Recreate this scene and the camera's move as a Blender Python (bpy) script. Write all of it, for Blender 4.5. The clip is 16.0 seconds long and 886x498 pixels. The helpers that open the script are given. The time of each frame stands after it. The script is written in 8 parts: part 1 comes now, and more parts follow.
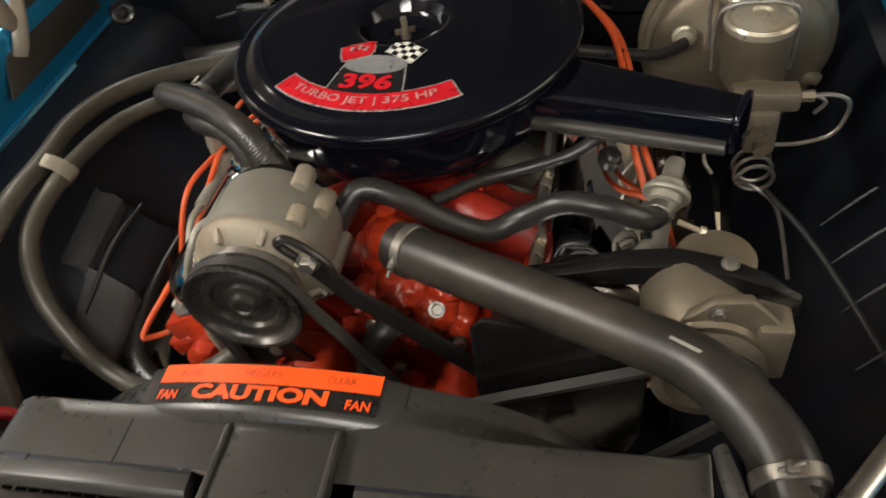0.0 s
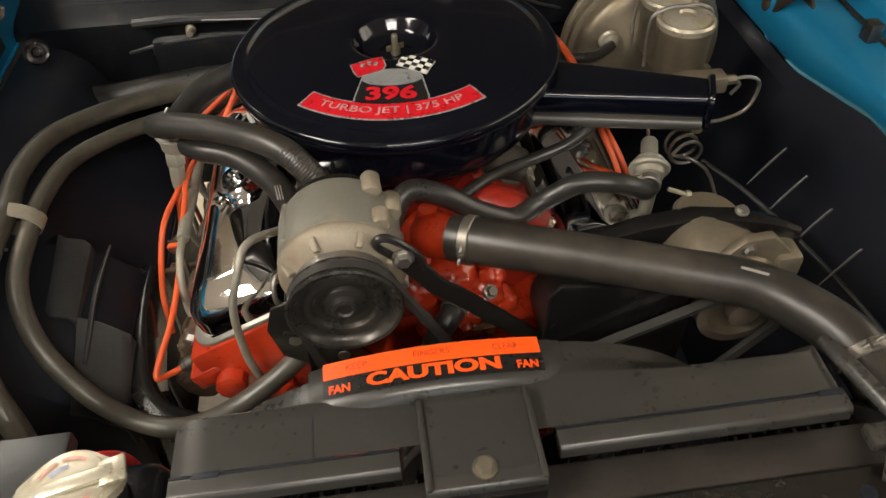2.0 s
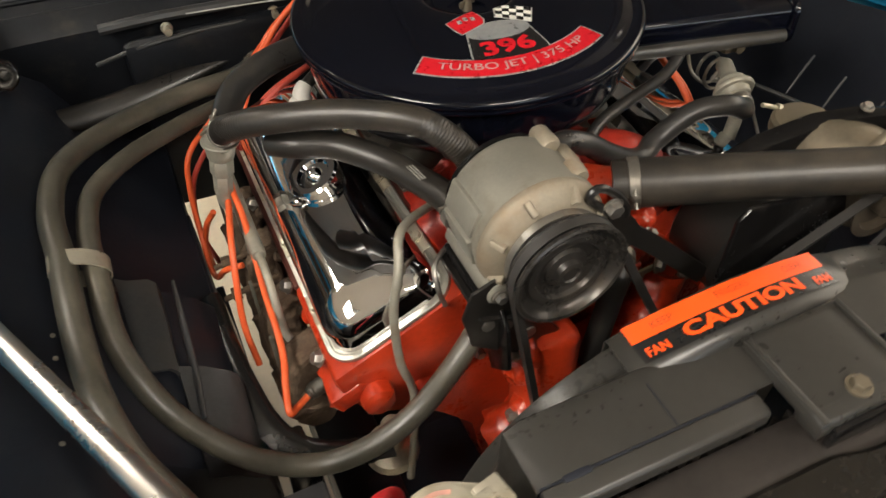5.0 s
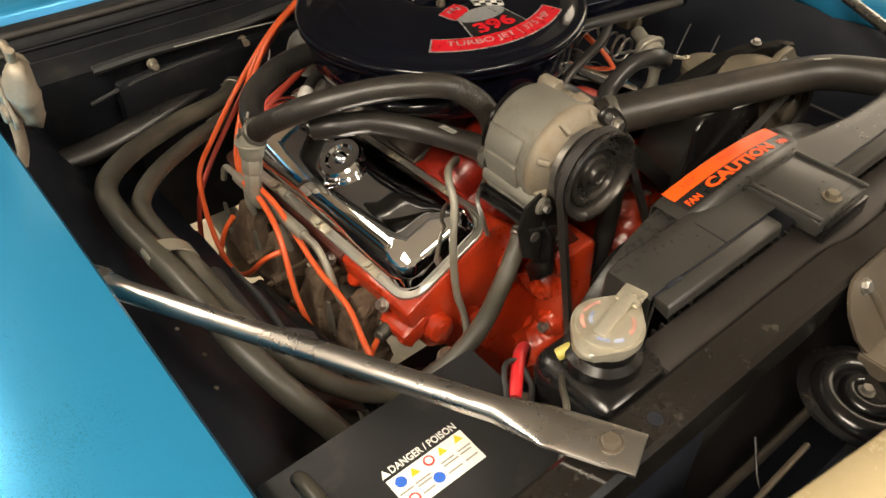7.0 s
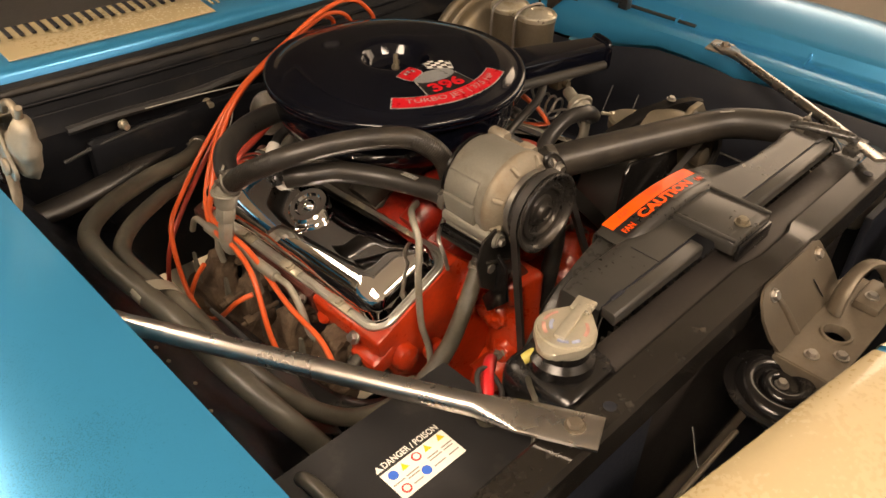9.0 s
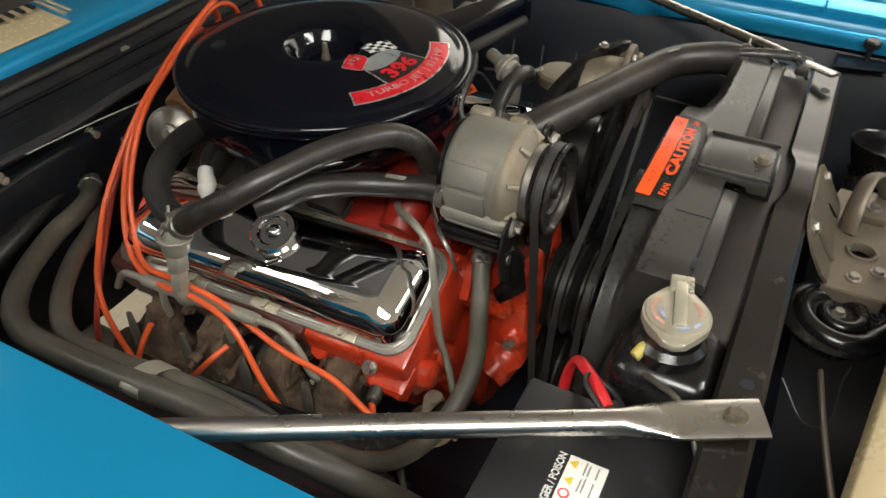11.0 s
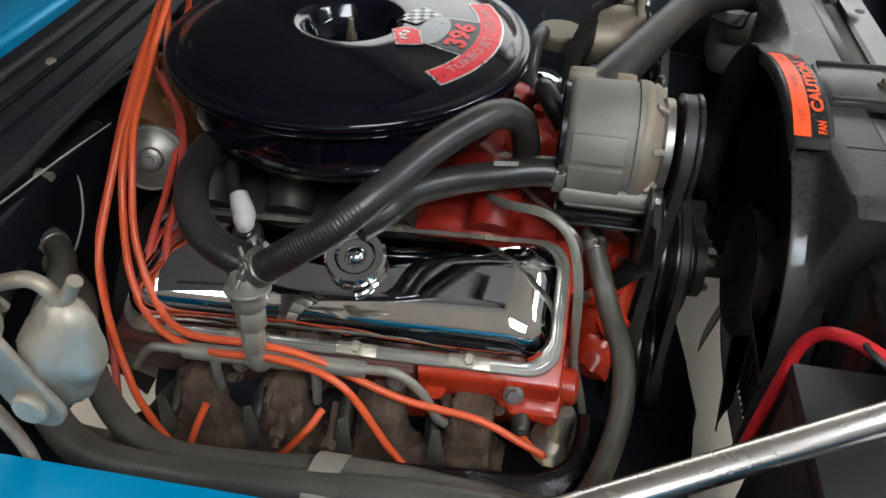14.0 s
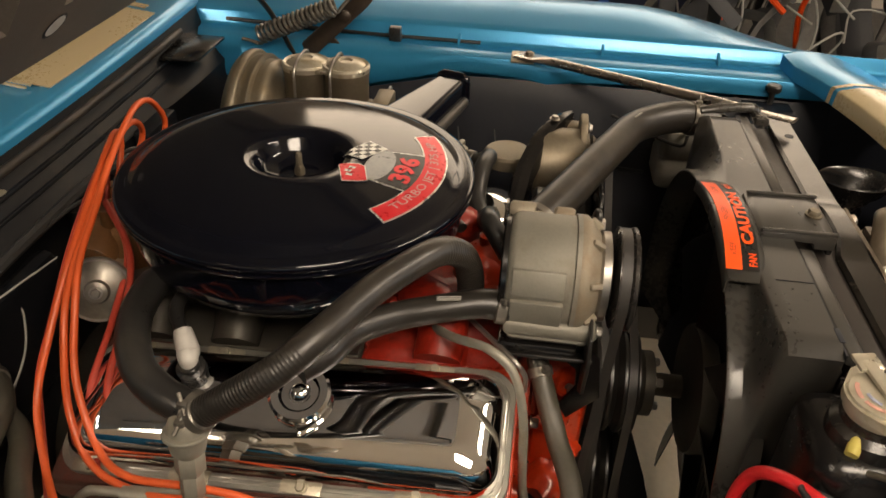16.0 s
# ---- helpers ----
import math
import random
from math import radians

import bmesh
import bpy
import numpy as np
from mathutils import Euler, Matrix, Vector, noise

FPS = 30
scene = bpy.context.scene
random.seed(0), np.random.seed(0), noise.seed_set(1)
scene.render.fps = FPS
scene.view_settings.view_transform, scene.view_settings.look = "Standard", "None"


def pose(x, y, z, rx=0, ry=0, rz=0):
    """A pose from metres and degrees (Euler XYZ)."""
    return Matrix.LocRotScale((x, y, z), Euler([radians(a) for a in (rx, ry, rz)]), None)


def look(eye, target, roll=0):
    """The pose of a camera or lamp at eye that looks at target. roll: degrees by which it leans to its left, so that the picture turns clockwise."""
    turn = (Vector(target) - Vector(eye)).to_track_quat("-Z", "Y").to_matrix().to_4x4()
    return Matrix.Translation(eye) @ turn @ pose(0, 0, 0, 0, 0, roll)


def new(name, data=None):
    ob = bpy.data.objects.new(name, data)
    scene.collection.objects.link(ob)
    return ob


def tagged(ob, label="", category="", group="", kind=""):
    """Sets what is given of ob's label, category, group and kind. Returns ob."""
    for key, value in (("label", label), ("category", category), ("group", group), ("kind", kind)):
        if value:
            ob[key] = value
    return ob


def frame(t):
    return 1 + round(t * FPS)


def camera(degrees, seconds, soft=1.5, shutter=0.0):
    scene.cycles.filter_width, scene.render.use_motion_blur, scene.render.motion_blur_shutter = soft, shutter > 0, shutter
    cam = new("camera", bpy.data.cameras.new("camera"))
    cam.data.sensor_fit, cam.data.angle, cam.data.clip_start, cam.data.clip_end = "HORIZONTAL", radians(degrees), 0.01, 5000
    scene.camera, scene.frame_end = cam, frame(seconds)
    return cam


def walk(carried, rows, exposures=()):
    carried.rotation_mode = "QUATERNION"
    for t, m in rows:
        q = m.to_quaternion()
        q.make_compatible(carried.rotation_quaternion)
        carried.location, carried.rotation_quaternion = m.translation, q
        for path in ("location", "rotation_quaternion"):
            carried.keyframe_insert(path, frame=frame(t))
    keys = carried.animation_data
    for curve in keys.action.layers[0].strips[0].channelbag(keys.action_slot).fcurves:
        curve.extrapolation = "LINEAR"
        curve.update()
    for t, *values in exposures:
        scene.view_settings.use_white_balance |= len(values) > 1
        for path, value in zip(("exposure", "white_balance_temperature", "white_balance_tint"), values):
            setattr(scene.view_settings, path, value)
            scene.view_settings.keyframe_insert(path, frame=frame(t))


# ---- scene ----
cam = camera(60.6, 16.0, shutter=0.5)
PATH = [
    (0, (0.2448, -0.7967, 1.3925), (0.0323, -0.1238, 0.6839), -11.15),
    (0.5, (0.2092, -0.7728, 1.3976), (0.0683, -0.0876, 0.6831), -8.75),
    (1, (0.1134, -0.8223, 1.4075), (0.0482, -0.1269, 0.6919), -6.44),
    (1.5, (0.0265, -0.8554, 1.4238), (0.0352, -0.1527, 0.7124), -4.37),
    (2, (-0.0324, -0.8843, 1.4388), (0.0325, -0.1781, 0.7337), -2.93),
    (2.5, (-0.0824, -0.8962, 1.4395), (0.0226, -0.1895, 0.7398), -1.55),
    (3, (-0.1120, -0.8970, 1.4393), (0.0139, -0.1918, 0.7415), -0.86),
    (3.5, (-0.1474, -0.8801, 1.4243), (-0.0075, -0.1815, 0.7226), -0.85),
    (4, (-0.2056, -0.8362, 1.4072), (-0.0418, -0.1502, 0.6983), -1.50),
    (4.5, (-0.2949, -0.7892, 1.3902), (-0.0747, -0.1284, 0.6726), -1.28),
    (5, (-0.3672, -0.7606, 1.3816), (-0.0924, -0.1216, 0.6632), -1.62),
    (5.2, (-0.4056, -0.7631, 1.3842), (-0.1101, -0.1308, 0.6680), -1.91),
    (7.3, (-0.6879, -0.8335, 1.4083), (-0.2005, -0.2587, 0.7510), -0.64),
    (7.5, (-0.7016, -0.8385, 1.4128), (-0.1994, -0.2663, 0.7644), -0.38),
    (8, (-0.7353, -0.8586, 1.4271), (-0.2038, -0.2904, 0.7989), 0.18),
    (8.5, (-0.7579, -0.8779, 1.4367), (-0.2046, -0.3125, 0.8249), 0.94),
    (9, (-0.7650, -0.8738, 1.4387), (-0.1976, -0.3136, 0.8351), 1.47),
    (9.2, (-0.7637, -0.8599, 1.4341), (-0.1904, -0.3052, 0.8310), 1.65),
    (11.3, (-0.8350, -0.5722, 1.4038), (-0.1338, -0.2698, 0.7582), 0.25),
    (11.5, (-0.8389, -0.5503, 1.3944), (-0.1285, -0.2769, 0.7459), 0.21),
    (12, (-0.8173, -0.4959, 1.3835), (-0.0947, -0.2724, 0.7293), 0.05),
    (12.5, (-0.8157, -0.4053, 1.3677), (-0.0848, -0.2206, 0.7107), 0.25),
    (13, (-0.8327, -0.3186, 1.3452), (-0.0968, -0.1674, 0.6854), 0.77),
    (13.5, (-0.8237, -0.2633, 1.3265), (-0.0810, -0.1306, 0.6702), 1.05),
    (14, (-0.8114, -0.2389, 1.3163), (-0.0571, -0.1245, 0.6698), 1.69),
    (14.5, (-0.8075, -0.2417, 1.3354), (-0.0378, -0.1408, 0.7051), 2.27),
    (15, (-0.8001, -0.2540, 1.3522), (-0.0090, -0.1546, 0.7487), 2.27),
    (15.5, (-0.7891, -0.2579, 1.3604), (0.0207, -0.1643, 0.7813), 2.43),
    (16, (-0.7825, -0.2627, 1.3645), (0.0429, -0.1725, 0.8073), 2.38),
]
EXPOSURES = [(0.0, 0.09, 6050, 9), (3.5, 0.05, 6300, 9), (5.0, 0.2, 6200, 9), (7.5, 0.14, 7100, 10), (9.0, 0.07, 7900, 19), (11.5, -0.20, 5350, 4), (12.2, -0.25, 5200, 6), (13.5, -0.25, 4950, 6), (14.0, -0.27, 5150, 7), (14.5, -0.28, 5350, 8), (16.0, -0.30, 7200, 14)]
walk(cam, [(t, look(eye, target, roll)) for t, eye, target, roll in PATH], EXPOSURES)

# ---- world ----
from mathutils import noise

CX = 0.0575          # middle of the car, across
EX = 0.008           # middle of the engine, across

world = bpy.data.worlds.new("garage_world")
scene.world = world
world.use_nodes = True
world.node_tree.nodes["Background"].inputs[0].default_value = (1.0, 0.93, 0.84, 1)
world.node_tree.nodes["Background"].inputs[1].default_value = 0.012


def lamp(name, place, target, size, watts, colour=(1.0, 0.90, 0.77)):
    data = bpy.data.lights.new(name, "AREA")
    data.shape, data.size, data.size_y = "RECTANGLE", size[0], size[1]
    data.energy, data.color = watts, colour
    ob = new(name, data)
    ob.matrix_world = look(place, target)
    return ob


CEILING = 2.75
TUBES = [(-1.75, -1.0, 0, 0.7, 66), (0.1, -2.2, 90, 0.28, 46), (-1.35, 1.9, 0, 0.6, 20), (-2.15, 1.9, 0, 0.6, 20)]
for tx, ty, turn, wide, watts in TUBES:
    light = lamp("ceiling_lamp_light", (tx, ty, CEILING - 0.12), (tx, ty, 0), (wide, 1.2), watts)
    light.matrix_world = light.matrix_world @ pose(0, 0, 0, 0, 0, turn)


# ---- materials ----
def material(name, colour, rough=0.5, metal=0.0, coat=0.0, vary=0.15, scale=12.0, fine=180.0, bump=0.0, dirt=None, dirt_amount=0.0,
             dirt_scale=9.0, spec=0.5, rough_vary=0.12):
    """A painted, cast or moulded surface: colour varied at two scales, patchy gloss, fine relief, and dirt in patches."""
    mat = bpy.data.materials.new(name)
    mat.use_nodes = True
    nodes, links = mat.node_tree.nodes, mat.node_tree.links
    shader = nodes["Principled BSDF"]
    where = nodes.new("ShaderNodeTexCoord")
    broad, grain = nodes.new("ShaderNodeTexNoise"), nodes.new("ShaderNodeTexNoise")
    for node, size in ((broad, scale), (grain, fine)):
        node.inputs["Scale"].default_value = size
        node.inputs["Detail"].default_value = 5
        links.new(where.outputs["Object"], node.inputs["Vector"])
    both = nodes.new("ShaderNodeMath")
    both.operation = "MULTIPLY_ADD"
    both.inputs[1].default_value = 0.6
    half = nodes.new("ShaderNodeMath")
    half.operation = "MULTIPLY"
    half.inputs[1].default_value = 0.4
    links.new(grain.outputs["Fac"], half.inputs[0])
    links.new(broad.outputs["Fac"], both.inputs[0])
    links.new(half.outputs[0], both.inputs[2])
    ramp = nodes.new("ShaderNodeValToRGB")
    ramp.color_ramp.elements[0].position, ramp.color_ramp.elements[1].position = 0.3, 0.7
    ramp.color_ramp.elements[0].color = (*[c * (1 - vary) for c in colour], 1)
    ramp.color_ramp.elements[1].color = (*[min(1, c * (1 + vary)) for c in colour], 1)
    links.new(both.outputs[0], ramp.inputs[0])
    out = ramp.outputs[0]
    if dirt is not None:
        spots = nodes.new("ShaderNodeTexNoise")
        spots.inputs["Scale"].default_value, spots.inputs["Detail"].default_value, spots.inputs["Roughness"].default_value = dirt_scale, 8, 0.65
        links.new(where.outputs["Object"], spots.inputs["Vector"])
        mask = nodes.new("ShaderNodeValToRGB")
        mask.color_ramp.elements[0].position, mask.color_ramp.elements[1].position = 0.62 - 0.25 * dirt_amount, 0.75 - 0.1 * dirt_amount
        mask.color_ramp.elements[1].color = (min(1, 0.35 + dirt_amount),) * 3 + (1,)
        links.new(spots.outputs["Fac"], mask.inputs[0])
        mix = nodes.new("ShaderNodeMix")
        mix.data_type = "RGBA"
        mix.inputs["B"].default_value = (*dirt, 1)
        links.new(mask.outputs[0], mix.inputs["Factor"])
        links.new(out, mix.inputs["A"])
        out = mix.outputs["Result"]
    links.new(out, shader.inputs["Base Color"])
    gloss = nodes.new("ShaderNodeMapRange")
    gloss.inputs["To Min"].default_value, gloss.inputs["To Max"].default_value = max(0.02, rough - rough_vary), min(1, rough + rough_vary)
    gloss.inputs["From Min"].default_value, gloss.inputs["From Max"].default_value = 0.3, 0.7
    links.new(both.outputs[0], gloss.inputs["Value"])
    links.new(gloss.outputs[0], shader.inputs["Roughness"])
    shader.inputs["Metallic"].default_value = metal
    shader.inputs["Specular IOR Level"].default_value = spec
    shader.inputs["Coat Weight"].default_value = coat
    shader.inputs["Coat Roughness"].default_value = 0.06
    if bump:
        relief = nodes.new("ShaderNodeBump")
        relief.inputs["Strength"].default_value, relief.inputs["Distance"].default_value = bump, 0.002
        links.new(both.outputs[0], relief.inputs["Height"])
        links.new(relief.outputs[0], shader.inputs["Normal"])
    return mat


def glowing(name, colour, strength):
    mat = bpy.data.materials.new(name)
    mat.use_nodes = True
    shader = mat.node_tree.nodes["Principled BSDF"]
    shader.inputs["Base Color"].default_value = (*colour, 1)
    shader.inputs["Emission Color"].default_value = (*colour, 1)
    shader.inputs["Emission Strength"].default_value = strength
    return mat


DUST = (0.22, 0.18, 0.13)
BLACK_GLOSS = material("black_gloss_enamel", (0.0025, 0.003, 0.006), 0.1, 0, 0.0, 0.2, 6, 90, spec=0.4, rough_vary=0.04)
BLACK_SATIN = material("black_satin_paint", (0.011, 0.010, 0.009), 0.32, vary=0.3, bump=0.03, dirt=(0.045, 0.04, 0.034), dirt_amount=0.25, spec=0.45, rough_vary=0.06)
BLACK_BODY = material("black_inner_body_paint", (0.0090, 0.0110, 0.0170), 0.47, vary=0.4, scale=7, bump=0.07, dirt=(0.022, 0.023, 0.027), dirt_amount=0.35, dirt_scale=8, spec=0.42)
BLACK_DUSTY = material("dusty_satin_black_sheet", (0.040, 0.0405, 0.0415), 0.36, vary=0.35, scale=9, fine=220, bump=0.06, dirt=(0.05, 0.047, 0.042), dirt_amount=0.55, dirt_scale=13, spec=0.4)
BLACK_SEMI = material("semi_gloss_black_steel", (0.0065, 0.006, 0.006), 0.24, vary=0.35, scale=12, bump=0.05, dirt=(0.035, 0.031, 0.026), dirt_amount=0.3, dirt_scale=14, spec=0.45, rough_vary=0.08)
SHROUD = material("black_moulded_plastic", (0.029, 0.0275, 0.0245), 0.31, vary=0.2, scale=6, fine=140, bump=0.015, dirt=(0.050, 0.045, 0.038), dirt_amount=0.3, dirt_scale=5, rough_vary=0.10)
BATTERY = material("black_battery_plastic", (0.016, 0.016, 0.017), 0.4, vary=0.2, fine=400, bump=0.1, dirt=(0.06, 0.055, 0.05), dirt_amount=0.25, dirt_scale=14)
RUBBER = material("black_rubber", (0.020, 0.019, 0.018), 0.34, vary=0.3, scale=14, fine=260, bump=0.1, dirt=(0.06, 0.053, 0.042), dirt_amount=0.3, dirt_scale=10)
RUBBER_AIR = material("dusty_ribbed_hose_rubber", (0.0195, 0.0172, 0.0145), 0.37, vary=0.25, scale=9, fine=260, bump=0.03, dirt=(0.070, 0.058, 0.044), dirt_amount=0.35, dirt_scale=7, rough_vary=0.05)
SEAL = material("aged_brown_rubber_seal", (0.022, 0.019, 0.016), 0.5, vary=0.25, scale=20, bump=0.2, dirt=(0.06, 0.05, 0.042), dirt_amount=0.4)
RUBBER_OLD = material("greyed_heater_hose_rubber", (0.058, 0.053, 0.041), 0.38, vary=0.25, scale=12, fine=240, bump=0.08, dirt=(0.125, 0.112, 0.082), dirt_amount=0.45, dirt_scale=8)
PULLEY_GREY = material("worn_grey_pulley_steel", (0.034, 0.031, 0.028), 0.30, 0.35, vary=0.25, scale=20, bump=0.1, dirt=(0.12, 0.10, 0.08), dirt_amount=0.35)
SUPPORT_PAINT = material("glossy_chassis_black", (0.012, 0.0105, 0.009), 0.2, vary=0.4, scale=10, bump=0.04, dirt=(0.13, 0.115, 0.095), dirt_amount=0.06, dirt_scale=55, spec=0.38, rough_vary=0.07)
CLAMP = material("dull_dark_clamp_steel", (0.20, 0.185, 0.16), 0.42, 0.75, vary=0.25, scale=40, bump=0.15, dirt=(0.12, 0.09, 0.06), dirt_amount=0.3, dirt_scale=30)
BELT = material("worn_belt_rubber", (0.03, 0.028, 0.026), 0.5, vary=0.3, bump=0.15)
CHROME = material("chrome_plate", (0.86, 0.86, 0.87), 0.045, 1.0, vary=0.04, scale=5, fine=60, rough_vary=0.025)
CHROME_WORN = material("polished_steel_rod", (0.60, 0.57, 0.535), 0.28, 1.0, vary=0.05, scale=6, fine=40, rough_vary=0.025)
ALUMINIUM = material("cast_aluminium", (0.232, 0.222, 0.188), 0.58, 0.45, vary=0.16, scale=16, fine=340, bump=0.3, dirt=(0.15, 0.12, 0.08), dirt_amount=0.4, dirt_scale=14)
ZINC = material("dull_zinc_plate", (0.50, 0.46, 0.36), 0.42, 0.8, vary=0.2, scale=20, bump=0.15, dirt=(0.24, 0.18, 0.10), dirt_amount=0.4, dirt_scale=20)
CAD = material("gold_cadmium_plate", (0.195, 0.166, 0.120), 0.46, 0.65, vary=0.2, scale=14, bump=0.12, dirt=(0.2, 0.15, 0.08), dirt_amount=0.35, dirt_scale=12)
STEEL = material("bare_steel", (0.36, 0.34, 0.31), 0.4, 0.9, vary=0.2, scale=25, bump=0.2, dirt=(0.2, 0.13, 0.07), dirt_amount=0.35, dirt_scale=25)
ENGINE_RED = material("orange_red_engine_enamel", (0.43, 0.034, 0.0078), 0.32, 0, 0.2, vary=0.2, scale=12, fine=160, bump=0.35, dirt=(0.14, 0.012, 0.006), dirt_amount=0.42, dirt_scale=9)
HEAD_SHADED = material("shaded_red_brown_enamel", (0.085, 0.018, 0.011), 0.6, vary=0.5, scale=16, fine=200, bump=0.5, dirt=(0.05, 0.032, 0.022), dirt_amount=0.6, dirt_scale=16)
SHIELD = material("dull_olive_heat_shield_steel", (0.10, 0.095, 0.075), 0.6, 0.3, vary=0.3, scale=30, bump=0.3, dirt=(0.06, 0.045, 0.03), dirt_amount=0.4, dirt_scale=30)
RED_SHADED = material("shaded_grimy_red_enamel", (0.24, 0.014, 0.006), 0.4, 0, 0.1, vary=0.4, scale=14, fine=160, bump=0.4, dirt=(0.035, 0.010, 0.008), dirt_amount=0.5, dirt_scale=14)
LETTER = material("dull_decal_lettering", (0.50, 0.27, 0.26), 0.35, 0.2, vary=0.2, scale=120)
IRON = material("rusty_cast_iron", (0.075, 0.050, 0.033), 0.85, 0.1, vary=0.5, scale=26, fine=300, bump=1.0, dirt=(0.15, 0.11, 0.075), dirt_amount=0.5, dirt_scale=30, spec=0.25)
WIRE = material("orange_silicone_wire", (0.61, 0.092, 0.022), 0.42, vary=0.12, scale=30, bump=0.05)
WIRE_DULL = material("faded_red_silicone_wire", (0.42, 0.05, 0.03), 0.45, vary=0.15, scale=30, bump=0.05)
WIRE_RED = material("red_cable_insulation", (0.52, 0.018, 0.022), 0.35, vary=0.12)
WIRE_BLACK = material("black_cable_insulation", (0.018, 0.018, 0.018), 0.45, vary=0.25)
WIRE_PALE = material("pale_grey_wire", (0.27, 0.265, 0.24), 0.5, vary=0.15)
YELLOW = material("yellow_tape", (0.50, 0.42, 0.10), 0.5, vary=0.15, scale=40)
BLUE = material("metallic_blue_body_paint", (0.022, 0.265, 0.51), 0.3, 0.5, 0.45, vary=0.06, scale=4, fine=900, rough_vary=0.05)
BLUE.node_tree.nodes["Principled BSDF"].inputs["Coat Roughness"].default_value = 0.16
CREAM = material("cream_stripe_paint", (0.45, 0.365, 0.215), 0.28, 0, 0.6, vary=0.04, scale=5, rough_vary=0.05)
DECAL_RED = material("red_foil_decal", (0.62, 0.012, 0.022), 0.32, 0.25, vary=0.15, scale=60)
DECAL_SILVER = material("silver_foil_decal", (0.62, 0.62, 0.60), 0.3, 0.7, vary=0.1, scale=60)
DECAL_GREY = material("grey_foil_decal", (0.30, 0.31, 0.31), 0.35, 0.4, vary=0.2, scale=60)
DECAL_BLACK = material("black_foil_decal", (0.010, 0.010, 0.010), 0.3, vary=0.1)
DECAL_WHITE = material("white_printed_label", (0.72, 0.71, 0.66), 0.4, vary=0.06, scale=50, dirt=(0.4, 0.36, 0.28), dirt_amount=0.15)
STICKER_ORANGE = material("orange_warning_sticker", (0.95, 0.085, 0.006), 0.4, vary=0.08, scale=40)
FAINT_INK = material("faded_black_ink", (0.20, 0.035, 0.010), 0.45, vary=0.3, scale=80)
PRINT_YELLOW = material("yellow_print", (0.72, 0.50, 0.02), 0.4, vary=0.1)
PRINT_BLUE = material("blue_print", (0.03, 0.12, 0.52), 0.4, vary=0.1)
PRINT_RED = material("red_print", (0.66, 0.05, 0.05), 0.4, vary=0.1)
PRINT_GREY = material("grey_print", (0.26, 0.25, 0.22), 0.5, vary=0.1)
FADED_RED = material("faded_red_print", (0.46, 0.24, 0.19), 0.45, vary=0.3, scale=120)
FADED_BLUE = material("faded_blue_print", (0.28, 0.31, 0.42), 0.45, vary=0.3, scale=120)
LATCH = material("brown_galvanised_plate", (0.145, 0.120, 0.090), 0.45, 0.5, vary=0.2, scale=16, bump=0.12, dirt=(0.12, 0.085, 0.05), dirt_amount=0.4, dirt_scale=14)
CAP_METAL = material("pale_radiator_cap_metal", (0.47, 0.435, 0.345), 0.34, 0.6, vary=0.12, scale=30, dirt=(0.30, 0.23, 0.12), dirt_amount=0.4, dirt_scale=25)
TAN_PLASTIC = material("amber_distributor_plastic", (0.16, 0.075, 0.028), 0.38, vary=0.25, scale=20)
BOTTLE_PLASTIC = material("dim_yellowed_bottle_plastic", (0.23, 0.22, 0.19), 0.5, vary=0.15, scale=14, bump=0.05, dirt=(0.12, 0.10, 0.075), dirt_amount=0.35)
WHITE_PLASTIC = material("dull_white_plastic", (0.52, 0.50, 0.46), 0.45, vary=0.1, scale=20, dirt=(0.25, 0.22, 0.17), dirt_amount=0.2)
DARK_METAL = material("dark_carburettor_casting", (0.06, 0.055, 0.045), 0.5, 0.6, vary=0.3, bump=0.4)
FINS = material("radiator_fin_metal", (0.035, 0.030, 0.027), 0.5, 0.4, vary=0.3)
HOOD_UNDER = material("dusty_black_hood_underside", (0.10, 0.085, 0.07), 0.55, vary=0.25, scale=5, bump=0.1, dirt=(0.15, 0.125, 0.10), dirt_amount=0.3, dirt_scale=4)
CONCRETE = material("sealed_concrete_floor", (0.72, 0.62, 0.47), 0.5, vary=0.12, scale=2, fine=60, bump=0.1)
WALL_PAINT = material("taupe_wall_paint", (0.42, 0.38, 0.33), 0.75, vary=0.06, scale=1.5, fine=40, bump=0.05)
CEILING_PAINT = material("grey_ceiling_paint", (0.40, 0.375, 0.34), 0.8, vary=0.05, scale=1.5)
TAN_METAL = material("tan_stained_casting", (0.245, 0.212, 0.16), 0.6, 0.3, vary=0.2, scale=18, fine=300, bump=0.3, dirt=(0.20, 0.13, 0.07), dirt_amount=0.4, dirt_scale=16)
PALE_METAL = material("pale_galvanised_hinge_metal", (0.32, 0.285, 0.225), 0.48, 0.5, vary=0.2, scale=22, bump=0.2, dirt=(0.21, 0.15, 0.085), dirt_amount=0.55, dirt_scale=18)
VALVE_METAL = material("matt_grey_plated_valve", (0.29, 0.275, 0.23), 0.5, 0.45, vary=0.16, scale=24, bump=0.18, dirt=(0.24, 0.19, 0.12), dirt_amount=0.35, dirt_scale=24)
TUBE_GLOW = glowing("lit_lamp_diffuser", (1.0, 0.90, 0.74), 9.0)
FLANGE = material("satin_silver_flange", (0.47, 0.46, 0.41), 0.36, 0.9, vary=0.08, scale=14, fine=120, bump=0.02, dirt=(0.42, 0.38, 0.26), dirt_amount=0.2, dirt_scale=14, rough_vary=0.06)
DAYLIGHT_DIM = glowing("dull_daylight", (0.90, 0.94, 1.0), 0.6)
